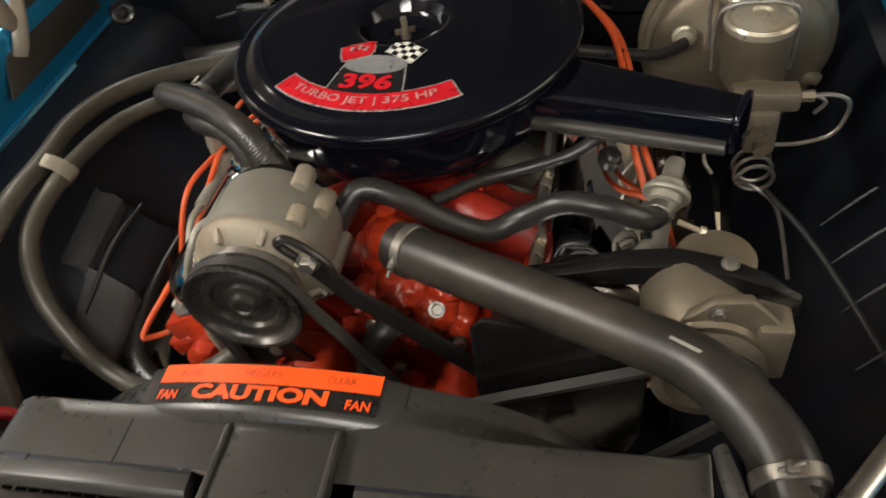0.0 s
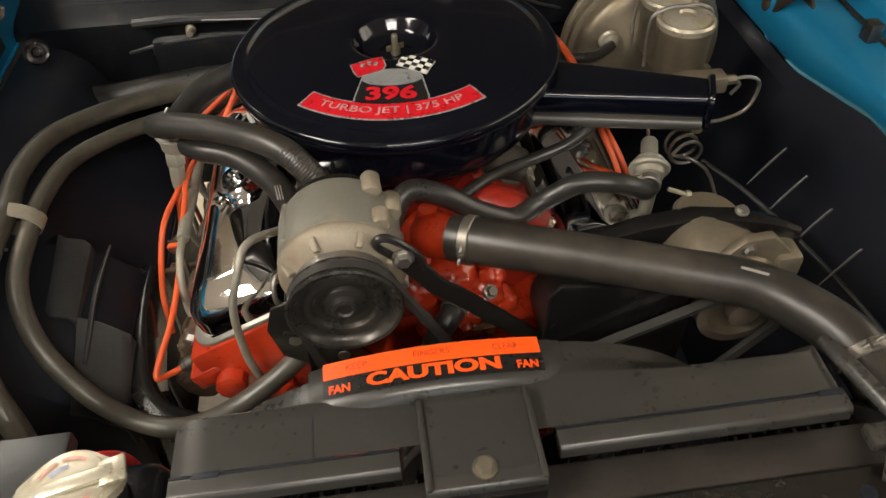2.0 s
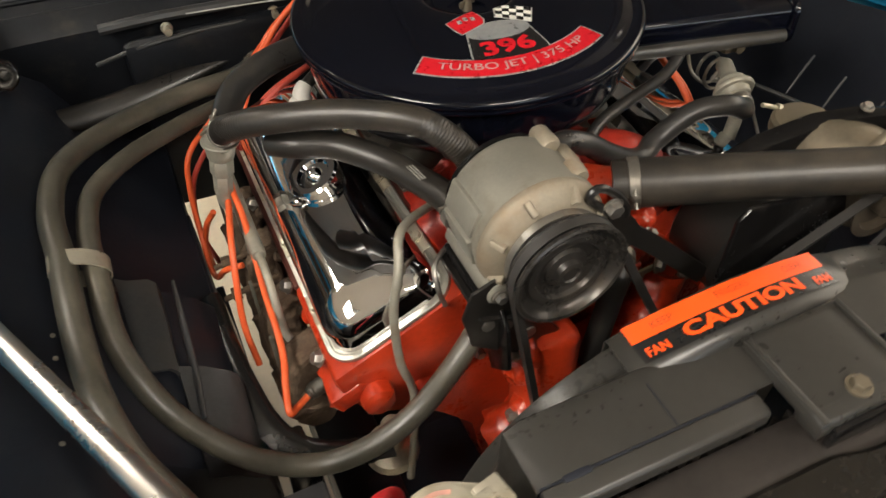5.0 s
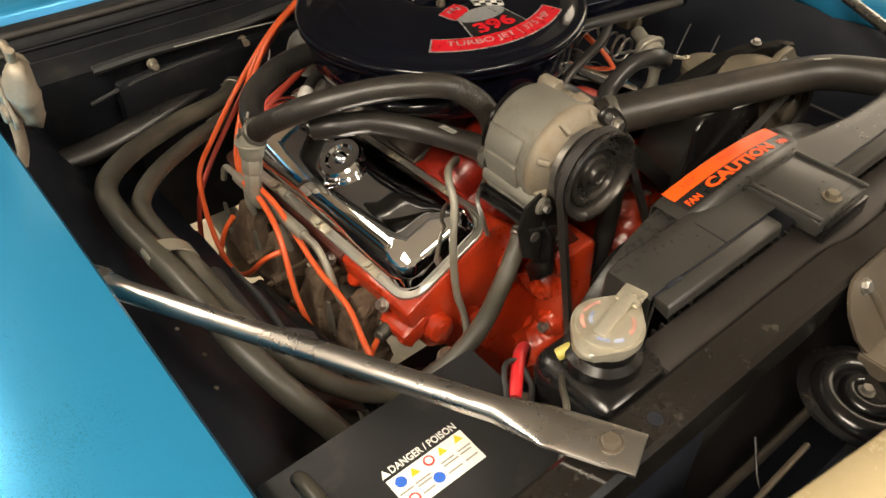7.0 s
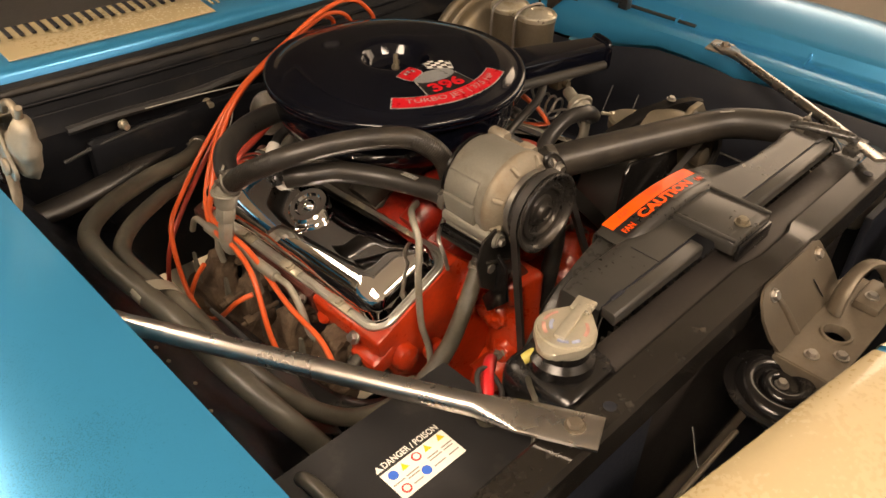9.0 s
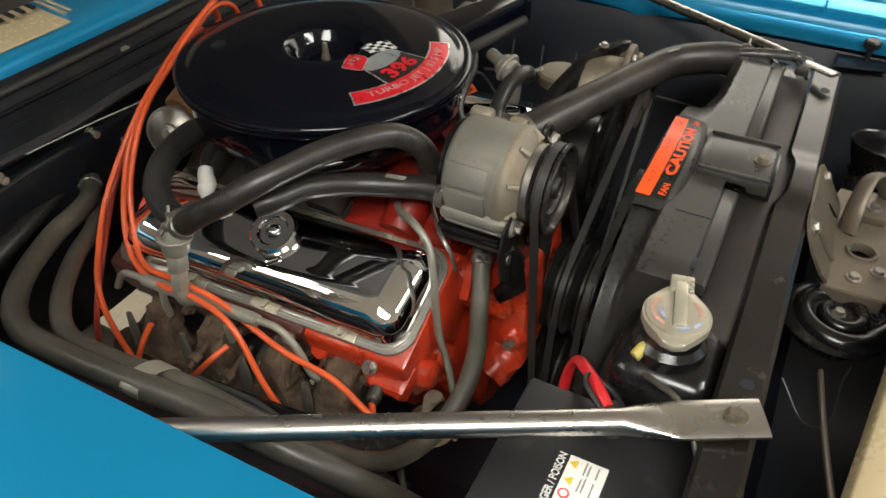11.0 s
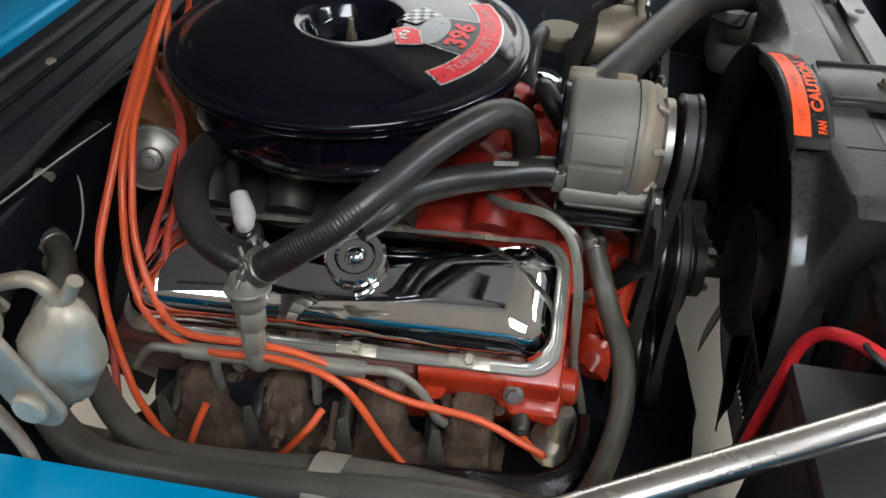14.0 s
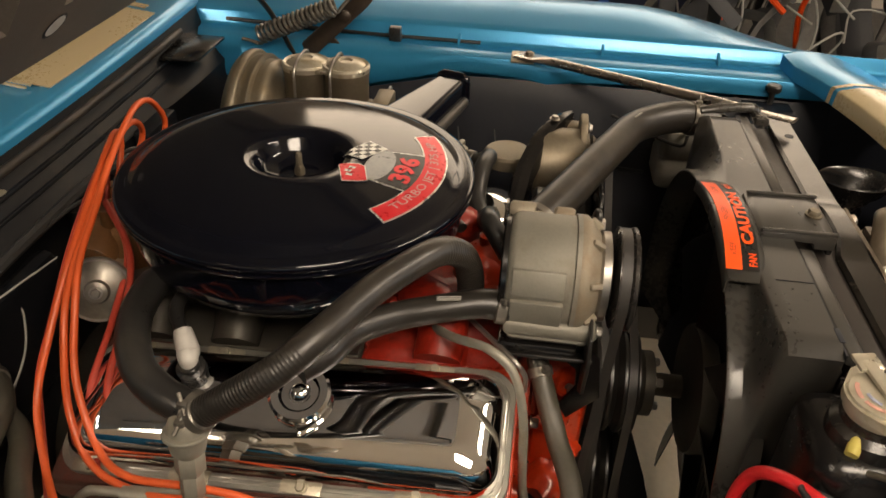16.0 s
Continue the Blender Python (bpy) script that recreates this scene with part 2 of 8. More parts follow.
DAYLIGHT = glowing("overcast_daylight", (0.86, 0.93, 1.0), 2.2)
DAYLIGHT_BRIGHT = glowing("bright_overcast_daylight", (1.0, 0.88, 0.72), 4.0)
RUSTY = material("dark_rusty_hinge_steel", (0.055, 0.042, 0.033), 0.42, 0.45, vary=0.35, scale=22, bump=0.15, dirt=(0.11, 0.075, 0.05), dirt_amount=0.35, dirt_scale=20)
SPRING_STEEL = material("grey_spring_steel", (0.20, 0.185, 0.16), 0.42, 0.7, vary=0.25, scale=60, bump=0.1, dirt=(0.10, 0.07, 0.045), dirt_amount=0.35, dirt_scale=40)
FIREWALL = material("grimy_black_firewall_paint", (0.0055, 0.0062, 0.0080), 0.44, vary=0.4, scale=9, fine=200, bump=0.12, dirt=(0.024, 0.021, 0.017), dirt_amount=0.3, dirt_scale=16, spec=0.18)
CLUTTER_GREY = material("grey_nylon_webbing", (0.10, 0.095, 0.088), 0.65, vary=0.3, scale=40, bump=0.3)
NAVY = material("navy_bag_fabric", (0.010, 0.016, 0.045), 0.7, vary=0.3, scale=30, bump=0.3)
CLUTTER = material("dark_nylon_webbing", (0.03, 0.03, 0.032), 0.7, vary=0.3, scale=40, bump=0.3)


# ---- mesh helpers ----
def top_of(ob):
    while ob.parent:
        ob = ob.parent
    return ob


def thing(name, base, label, category, group="", kind=""):
    """An Empty at the base of a thing; its parts are built in world metres and hung on it."""
    ob = new(name)
    ob.empty_display_size = 0.02
    ob.location = base
    return tagged(ob, label, category, group, kind)


def lumpy(bm, amount, size, cuts=0, seed=0.0):
    """Makes a rough casting of a mesh: cut finer, then pushed in and out."""
    if cuts:
        bmesh.ops.subdivide_edges(bm, edges=bm.edges, cuts=cuts, use_grid_fill=True)
    bm.normal_update()
    moves = [v.normal * (amount * (noise.noise(v.co / size + Vector((seed, 0, 0))) + 0.5 * noise.noise(v.co / size * 2.3))) for v in bm.verts]
    for v, move in zip(bm.verts, moves):
        v.co += move
    return bm


def sharpen(bm, degrees=38):
    limit = radians(degrees)
    for face in bm.faces:
        face.smooth = True
    for edge in bm.edges:
        if len(edge.link_faces) == 2:
            edge.smooth = edge.calc_face_angle(0.0) < limit


def part(name, bm, mat, parent=None, label="", category="", group="", kind="", degrees=38):
    """Links bm, built in world metres, as one mesh object: a part of parent, or a thing of its own."""
    bmesh.ops.recalc_face_normals(bm, faces=bm.faces)
    sharpen(bm, degrees)
    data = bpy.data.meshes.new(name)
    if parent is None:
        low = min((v.co.z for v in bm.verts))
        mid = sum((v.co for v in bm.verts), Vector()) / len(bm.verts)
        base = Vector((mid.x, mid.y, low))
    else:
        base = Vector(top_of(parent).location)
    bmesh.ops.translate(bm, verts=bm.verts, vec=-base)
    bm.to_mesh(data)
    bm.free()
    for m in (mat if isinstance(mat, (list, tuple)) else [mat]):
        data.materials.append(m)
    ob = new(name, data)
    if parent is None:
        ob.location = base
    else:
        ob.parent = parent
    return tagged(ob, label, category, group, kind)


def mesh():
    return bmesh.new()


def smooth_line(points, steps=8):
    """Points along a Catmull-Rom curve through the given ones."""
    pts = [Vector(p) for p in points]
    if len(pts) == 2:
        return [pts[0].lerp(pts[1], k / steps) for k in range(steps + 1)]
    ends = [pts[0] * 2 - pts[1], *pts, pts[-1] * 2 - pts[-2]]
    out = []
    for i in range(1, len(ends) - 2):
        a, b, c, d = ends[i - 1:i + 3]
        for k in range(steps):
            t = k / steps
            out.append(0.5 * (2 * b + (c - a) * t + (2 * a - 5 * b + 4 * c - d) * t * t + (3 * b - a - 3 * c + d) * t ** 3))
    out.append(pts[-1])
    return out


def frames_along(line):
    """For each point of a line: the two directions across it, turning as little as can be."""
    tangents = [(line[min(i + 1, len(line) - 1)] - line[max(i - 1, 0)]).normalized() for i in range(len(line))]
    side = tangents[0].orthogonal().normalized()
    out = []
    for t in tangents:
        side = (side - t * side.dot(t)).normalized()
        out.append((side, t.cross(side)))
    return out


def tube(bm, points, radius, sides=12, steps=8, cap=True, straight=False, ribs=0.0, flat=1.0):
    """A hose, pipe or wire. radius: one, or one for each given point. ribs: depth of fine rings."""
    line = [Vector(p) for p in points] if straight else smooth_line(points, steps)
    radii = list(radius) if isinstance(radius, (list, tuple)) else [radius] * len(points)
    across = frames_along(line)
    rings = []
    for i, (p, (u, v)) in enumerate(zip(line, across)):
        f = i / (len(line) - 1) * (len(radii) - 1)
        k = min(int(f), len(radii) - 2)
        r = radii[k] + (radii[k + 1] - radii[k]) * (f - k)
        if ribs and i % 2:
            r -= ribs
        rings.append([bm.verts.new(p + u * (r * math.cos(a)) + v * (r * flat * math.sin(a))) for a in (2 * math.pi * j / sides for j in range(sides))])
    for one, two in zip(rings, rings[1:]):
        for j in range(sides):
            bm.faces.new((one[j], one[(j + 1) % sides], two[(j + 1) % sides], two[j]))
    if cap:
        bm.faces.new(rings[0][::-1])
        bm.faces.new(rings[-1])
    return bm


def axes(direction):
    d = Vector(direction).normalized()
    u = d.orthogonal().normalized()
    if abs(d.z) > 0.99:
        u = Vector((1, 0, 0))
    elif abs(d.y) > 0.99:
        u = Vector((1, 0, 0))
    return u, d.cross(u), d


def lathe(bm, profile, centre, direction=(0, 0, 1), sides=40):
    """Turns a profile of (radius, height) round an axis through centre."""
    u, v, d = axes(direction)
    c = Vector(centre)
    rings = []
    for r, h in profile:
        if r < 1e-5:
            rings.append([bm.verts.new(c + d * h)])
        else:
            rings.append([bm.verts.new(c + d * h + u * (r * math.cos(a)) + v * (r * math.sin(a))) for a in (2 * math.pi * j / sides for j in range(sides))])
    for one, two in zip(rings, rings[1:]):
        for j in range(sides):
            a, b = one[j % len(one)], one[(j + 1) % len(one)]
            e, f = two[j % len(two)], two[(j + 1) % len(two)]
            corners = []
            for w in (a, b, f, e):
                if w not in corners:
                    corners.append(w)
            if len(corners) > 2:
                bm.faces.new(corners)
    for ring in (rings[0], rings[-1]):
        if len(ring) > 2:
            bm.faces.new(ring)
    return bm


def box(bm, centre, size, bevel=0.002, turn=None, segments=2):
    m = Matrix.Translation(centre) @ (turn if turn is not None else Matrix())
    made = bmesh.ops.create_cube(bm, size=1, matrix=m @ Matrix.Diagonal((*size, 1)))
    if bevel:
        edges = {e for v in made["verts"] for e in v.link_edges}
        bmesh.ops.bevel(bm, geom=list(edges), offset=bevel, segments=segments, affect="EDGES", profile=0.5)
    return bm


def prism(bm, outline, axis, low, high, bevel=0.0):
    """Extrudes a flat outline along an axis. x: outline is (y, z); y: (x, z); z: (x, y)."""
    def at(p, h):
        return {"x": (h, p[0], p[1]), "y": (p[0], h, p[1]), "z": (p[0], p[1], h)}[axis]
    one = [bm.verts.new(at(p, low)) for p in outline]
    two = [bm.verts.new(at(p, high)) for p in outline]
    n = len(outline)
    faces = [bm.faces.new(one[::-1]), bm.faces.new(two)]
    faces += [bm.faces.new((one[i], one[(i + 1) % n], two[(i + 1) % n], two[i])) for i in range(n)]
    if bevel:
        bmesh.ops.bevel(bm, geom=list({e for f in faces for e in f.edges}), offset=bevel, segments=2, affect="EDGES", profile=0.5)
    return bm


def loft(bm, rings, closed=True, caps=True):
    """Skins rings of equally many points."""
    made = [[bm.verts.new(p) for p in ring] for ring in rings]
    n = len(made[0])
    for one, two in zip(made, made[1:]):
        for j in range(n if closed else n - 1):
            bm.faces.new((one[j], one[(j + 1) % n], two[(j + 1) % n], two[j]))
    if caps and closed:
        bm.faces.new(made[0][::-1])
        bm.faces.new(made[-1])
    return bm


def bolt(bm, place, direction, size=0.006, height=0.006):
    """A hex head on a washer."""
    lathe(bm, [(size * 1.35, 0), (size * 1.35, 0.0015), (size, 0.0015)], place, direction, 16)
    lathe(bm, [(size, 0.001), (size, height * 0.8), (size * 0.85, height), (0, height)], place, direction, 6)
    return bm


def sheet(bm, grid):
    """A skin over rows of points."""
    made = [[bm.verts.new(p) for p in row] for row in grid]
    for one, two in zip(made, made[1:]):
        for j in range(len(one) - 1):
            bm.faces.new((one[j], one[j + 1], two[j + 1], two[j]))
    return bm


def thick(bm, depth):
    """Gives a skin thickness, away from its normals."""
    bmesh.ops.recalc_face_normals(bm, faces=bm.faces)
    bmesh.ops.solidify(bm, geom=list(bm.faces), thickness=depth)
    return bm


def rounded(width, height, radius, steps=6):
    """The outline of a rounded rectangle, anticlockwise, about its middle."""
    out = []
    for cx, cy, a0 in ((1, 1, 0), (-1, 1, 90), (-1, -1, 180), (1, -1, 270)):
        for k in range(steps + 1):
            a = radians(a0 + 90 * k / steps)
            out.append((cx * (width / 2 - radius) + radius * math.cos(a), cy * (height / 2 - radius) + radius * math.sin(a)))
    return out


def letters(text, height, bold=0.0, width=None):
    """The flat outlines of a text as triangles, in metres about its middle: a bmesh. width: squeeze or stretch to it."""
    data = bpy.data.curves.new("text", "FONT")
    data.body, data.size, data.align_x, data.align_y = text, 1.0, "CENTER", "CENTER"
    data.offset, data.resolution_u = bold, 3
    ob = bpy.data.objects.new("text", data)
    scene.collection.objects.link(ob)
    depsgraph = bpy.context.evaluated_depsgraph_get()
    made = bpy.data.meshes.new_from_object(ob.evaluated_get(depsgraph))
    bm = bmesh.new()
    bm.from_mesh(made)
    bpy.data.objects.remove(ob)
    bpy.data.curves.remove(data)
    bpy.data.meshes.remove(made)
    xs, ys = [v.co.x for v in bm.verts], [v.co.y for v in bm.verts]
    sy = height / (max(ys) - min(ys))
    sx = width / (max(xs) - min(xs)) if width else sy
    mx, my = (max(xs) + min(xs)) / 2, (max(ys) + min(ys)) / 2
    for v in bm.verts:
        v.co = Vector(((v.co.x - mx) * sx, (v.co.y - my) * sy, 0))
    return bm


def flat_patch(outline, cells=1):
    bm = bmesh.new()
    bm.faces.new([bm.verts.new((x, y, 0)) for x, y in outline])
    bmesh.ops.triangulate(bm, faces=bm.faces)
    return bm


def grid_patch(x0, x1, y0, y1, nx, ny):
    bm = bmesh.new()
    sheet(bm, [[(x0 + (x1 - x0) * i / nx, y0 + (y1 - y0) * j / ny, 0) for i in range(nx + 1)] for j in range(ny + 1)])
    return bm


def lay(bm, way):
    """Moves each point of a flat patch to where way(x, y) puts it."""
    for v in bm.verts:
        v.co = Vector(way(v.co.x, v.co.y))
    return bm

# ---- setting: garage ----
bm = mesh()
box(bm, (0, 0, -0.05), (8.4, 9.4, 0.1), 0)
part("floor", bm, CONCRETE, label="pale sealed concrete garage floor", category="floor", kind="structure")
# two windows let dull daylight in
def window_wall(name, axis, at, span, x0, x1, z0, z1, paint):
    """A wall across y or x with one opening through it, closed by a glazed window."""
    bm = mesh()
    for a0, a1, b0, b1 in ((-span, x0, 0, 2.8), (x1, span, 0, 2.8), (x0, x1, 0, z0), (x0, x1, z1, 2.8)):
        c = ((a0 + a1) / 2, at, (b0 + b1) / 2) if axis == "y" else (at, (a0 + a1) / 2, (b0 + b1) / 2)
        d = (a1 - a0, 0.1, b1 - b0) if axis == "y" else (0.1, a1 - a0, b1 - b0)
        box(bm, c, d, 0)
    part(name, bm, paint, label="plain painted garage wall with a window", category="wall", kind="structure")


window_wall("wall_south", "y", -4.6, 4.2, -1.9, 1.9, 0.95, 2.25, WALL_PAINT)
window_wall("wall_east", "x", 3.05, 4.55, -2.4, 1.0, 1.55, 2.65, WALL_PAINT)
window_wall("wall_west", "x", -4.15, 4.55, -1.9, 1.9, 0.5, 2.2, WALL_PAINT)
for name, c, d in (("window_3", (-4.15, 0, 1.35), (0.06, 3.8, 1.7)), ("window_1", (0, -4.6, 1.6), (3.8, 0.06, 1.3)), ("window_2", (3.05, -0.7, 2.10), (0.06, 3.4, 1.1))):
    win = thing(name, (c[0], c[1], c[2] - d[2] / 2), "white framed garage window with daylight behind it", "window", kind="structure")
    flat_x = d[0] < d[1]
    for k in range(4):
        bm = mesh()
        u = (k / 3 - 0.5) * ((d[1] if flat_x else d[0]) - 0.06)
        box(bm, (c[0], c[1] + u, c[2]) if flat_x else (c[0] + u, c[1], c[2]), (0.07, 0.06, d[2]) if flat_x else (0.06, 0.07, d[2]), 0.004)
        part("window_frame", bm, WHITE_PLASTIC, win)
    for k in (-1, 1):
        bm = mesh()
        box(bm, (c[0], c[1], c[2] + k * (d[2] / 2 - 0.03)), (0.068, d[1], 0.06) if flat_x else (d[0], 0.068, 0.06), 0.004)
        part("window_frame", bm, WHITE_PLASTIC, win)
for name, c, d in (("backdrop_3", (-4.85, 0, 1.4), (0.02, 5.0, 2.4)), ("backdrop_1", (0, -5.3, 1.6), (6.0, 0.02, 2.6)), ("backdrop_2", (3.65, -0.7, 2.1), (0.02, 4.8, 2.0))):
    bm = mesh()
    box(bm, c, d, 0)
    part(name, bm, {"backdrop_1": DAYLIGHT, "backdrop_2": DAYLIGHT_BRIGHT, "backdrop_3": DAYLIGHT_DIM}[name], label="plain pale daylight outside the window", category="backdrop", kind="structure")
for name, c, s in (("wall_north", (0, 4.6, 1.4), (8.4, 0.1, 2.8)),):
    bm = mesh()
    box(bm, c, s, 0)
    part(name, bm, WALL_PAINT, label="plain taupe painted garage wall", category="wall", kind="structure")
bm = mesh()
box(bm, (0, 0, CEILING + 0.1), (8.4, 9.3, 0.1), 0)
part("ceiling", bm, CEILING_PAINT, label="plain dark grey garage ceiling", category="ceiling", kind="structure")
for tx, ty, turn, wide, watts in TUBES:
    fixture = thing("ceiling_lamp", (tx, ty, CEILING - 0.1), "long white batten lamp fixed under the ceiling", "lamp", "ceiling lamps")
    spin = pose(0, 0, 0, 0, 0, turn)
    bm = mesh()
    box(bm, (tx, ty, CEILING + 0.0), (wide + 0.04, 1.26, 0.1), 0.01, spin)
    part("housing", bm, CEILING_PAINT, fixture)
    bm = mesh()
    box(bm, (tx, ty, CEILING - 0.07), (wide - 0.02, 1.2, 0.04), 0.012, spin)
    part("diffuser", bm, TUBE_GLOW, fixture, "glowing white diffuser")


# ---- car body round the engine bay ----
def cowl_edge(x):
    return 0.412 + (0.07 if x < CX else 0.05) * (x - CX) ** 2


def nose_edge(x):
    d = x - CX
    return -0.812 - 0.02 * math.tanh(d / 0.1) + 0.5 * min(d, 0.58) ** 3 if d > 0 else -0.8183 - 0.012 * math.tanh(d / 0.1) + 0.14 * math.sqrt(d ** 2 + 0.002)


def fender_section(side, y):
    """Across a fender from its gutter lip outwards and down: (x, z) for one place along the car."""
    rise = 0.012 * math.cos((y + 0.2) * 1.1)
    if side > 0:
        sag = 0.045 * max(0.0, min(1.0, (y + 0.12) / 0.2)) + 0.012 * math.exp(-((y + 0.30) / 0.05) ** 2)
        inner = [(0.614, 0.830 - sag), (0.611, 0.848 - sag), (0.617, 0.860 - 0.6 * sag), (0.630, 0.864 - 0.3 * sag), (0.662, 0.862), (0.678, 0.8625), (0.6865, 0.865), (0.6900, 0.870)]
    else:
        inner = [(0.672, 0.805), (0.670, 0.822), (0.664, 0.836), (0.657, 0.850), (0.650, 0.866), (0.645, 0.882), (0.6435, 0.893), (0.647, 0.900)]
    outer = [(0.6945, 0.8885), (0.6965, 0.8905), (0.715, 0.896), (0.75, 0.905), (0.80, 0.915), (0.84, 0.917), (0.88, 0.909), (0.915, 0.885), (0.935, 0.84), (0.942, 0.77), (0.945, 0.66), (0.94, 0.5), (0.92, 0.36)] if side > 0 else [(0.74, 0.905), (0.80, 0.903), (0.86, 0.892), (0.905, 0.868), (0.93, 0.83), (0.94, 0.77), (0.945, 0.66), (0.94, 0.5), (0.92, 0.36)]
    section = []
    for i, (x, z) in enumerate(inner + outer):
        if side > 0:
            fall = 0.07 * max(0.0, (-0.44 - y) / 0.34) ** 1.7 * max(0.0, min(1.0, (x - 0.70) / 0.14))
            section.append((x, z + 0.5 * rise - fall))
        else:
            section.append((CX - x - 0.0081, z + 0.03 * min(1, i / 7) + (rise if i > 7 else 0.4 * rise)))
    return section


for side in (-1, 1):
    fender = thing("fender", (CX + side * 0.8, -0.1, 0.3), "glossy metallic blue front fender beside the open engine bay", "fender", "front fenders")
    rows = []
    for k in range(33):
        y = (-0.78 if side < 0 else -1.06) + k * (1.6 if side < 0 else 1.88) / 32
        rows.append([(x, y, z) for x, z in fender_section(side, y)])
    bm = mesh()
    sheet(bm, rows)
    thick(bm, 0.003)
    part("panel", bm, BLUE, fender, degrees=42)
    if side < 0:
        bm = mesh()
        tube(bm, [(fender_section(-1, y)[0][0] + 0.002, y, fender_section(-1, y)[0][1] - 0.002) for y in (-0.76, -0.5, -0.25, 0.0, 0.25, 0.5)], 0.0035, 8, 5)
        part("gutter_lip", bm, BLUE, fender)
    if side > 0:
        for yy in (-0.12, -0.40, -0.62):
            bm = mesh()
            prism(bm, [(0.66, 0.861), (0.69, 0.885), (0.697, 0.884), (0.668, 0.861)], "y", yy, yy + 0.005)
            part("gutter_rib", bm, BLUE, fender)
        bm = mesh()
        lathe(bm, [(0.005, 0), (0.005, 0.002), (0.0, 0.002)], (0.700, -0.60, 0.8875), (-0.5, 0, 0.8), 16)
        part("plug", bm, RUBBER, fender, "black rubber plug")
        bm = mesh()
        tube(bm, [(0.690, 0.36, 0.880), (0.685, 0.1, 0.873), (0.683, -0.1, 0.872), (0.683, -0.16, 0.8715)], 0.004, 8)
        part("seal", bm, RUBBER, fender, "black rubber seal")
        bm = mesh()
        box(bm, (0.672, 0.008, 0.880), (0.02, 0.024, 0.030), 0.003)
        part("bumper", bm, RUBBER, fender, "black rubber hood bumper")

        bm = mesh()
        lathe(bm, [(0.0, 0), (0.005, 0), (0.005, 0.035), (0.012, 0.037), (0.014, 0.041), (0.014, 0.048), (0.011, 0.051), (0, 0.051)], (0.605, -0.708, 0.812), (0, 0, 1), 20)
        part("bumper", bm, RUBBER, fender, "black rubber hood bumper on a threaded stem")
        bm = mesh()
        prism(bm, [(0.56, -0.66), (0.66, -0.66), (0.66, -0.745), (0.575, -0.745)], "z", 0.822, 0.825, 0.001)
        part("corner_plate", bm, BLACK_BODY, fender, "black corner plate below the bumper")

# cowl panel with its louvres
cowl = thing("cowl", (CX, 0.5, 0.85), "metallic blue cowl panel with cream striped louvres below the windshield", "cowl")
bm = mesh()
rows = []
for k in range(41):
    x = -0.62 + k * 1.34 / 40
    y0 = cowl_edge(x)
    rows.append([(x, y0 - 0.006, 0.893), (x, y0 - 0.004, 0.905), (x, y0, 0.914), (x, y0 + 0.012, 0.919), (x, y0 + 0.055, 0.924), (x, y0 + 0.19, 0.942), (x, y0 + 0.26, 0.947)])
sheet(bm, rows)
thick(bm, 0.003)
part("panel", bm, BLUE, cowl, degrees=50)
for side in (-1, 1):
    bm = mesh()
    x_in, x_out = (CX + side * 0.13, CX + side * 0.50)
    rows = []
    for k in range(19):
        x = x_in + (x_out - x_in) * k / 18
        y0 = cowl_edge(x)
        rows.append([(x, y0 + 0.018, 0.9235), (x, y0 + 0.056, 0.9275), (x, y0 + 0.19, 0.9465)])
    sheet(bm, rows)
    thick(bm, 0.002)
    part("stripe", bm, CREAM, cowl, "cream painted stripe")
    for edge_x in (x_in, x_out):
        bm = mesh()
        e = cowl_edge(edge_x)
        for off in (0.010, 0.022):
            xx = edge_x + (off if edge_x > (x_in + x_out) / 2 else -off)
            box(bm, (xx, e + 0.115, 0.9385), (0.004, 0.15, 0.003), 0, pose(0, 0, 0, 7.6, 0, 0))
        part("pinstripe", bm, CREAM, cowl, "thin cream pinstripe")
    for k in range(19):
        x = x_in + (x_out - x_in) * (k + 0.5) / 19
        bm = mesh()
        box(bm, (x, cowl_edge(x) + 0.125, 0.9415), (0.0075, 0.085, 0.004), 0.001, pose(0, 0, 0, 7.6, 0, 0))
        part("louvre_slot", bm, BLACK_BODY, cowl, "black louvre slot" if k == 0 else "")

# firewall
firewall = thing("firewall", (CX, 0.36, 0.3), "black painted steel firewall with wiring and studs", "firewall", kind="structure")
bm = mesh()
rows = []
for k in range(25):
    x = -0.78 + k * 1.50 / 24
    y1 = 0.352 + 0.008 * math.sin(9 * x)
    rows.append([(x, cowl_edge(x) - 0.003, 0.896), (x, cowl_edge(x) - 0.012, 0.872), (x, cowl_edge(x) - 0.022, 0.856), (x, y1 + 0.015, 0.838), (x, y1, 0.822), (x, y1, 0.60), (x, y1 + 0.02, 0.458 if -0.5 < x < -0.12 else 0.30)])
sheet(bm, rows)
thick(bm, 0.004)
part("panel", bm, FIREWALL, firewall)
bm = mesh()
box(bm, (-0.22, 0.333, 0.72), (0.36, 0.03, 0.17), 0.014)
part("heater_cover", bm, FIREWALL, firewall, "black moulded heater box cover")
bm = mesh()
tube(bm, [(-0.585, 0.315, 0.737), (-0.54, 0.306, 0.727), (-0.48, 0.303, 0.723), (-0.40, 0.305, 0.731), (-0.32, 0.313, 0.742), (-0.24, 0.325, 0.75)], [0.002, 0.014, 0.020, 0.019, 0.013, 0.004], 14, 8, flat=0.45)
part("heater_flange", bm, BLACK_SATIN, firewall, "dusty folded flange of the heater box")
bm = mesh()
tube(bm, [(-0.42, 0.338, 0.83), (-0.34, 0.33, 0.835), (-0.2, 0.334, 0.828), (-0.08, 0.33, 0.835), (0.1, 0.335, 0.83), (0.27, 0.33, 0.80)], 0.008, 8)
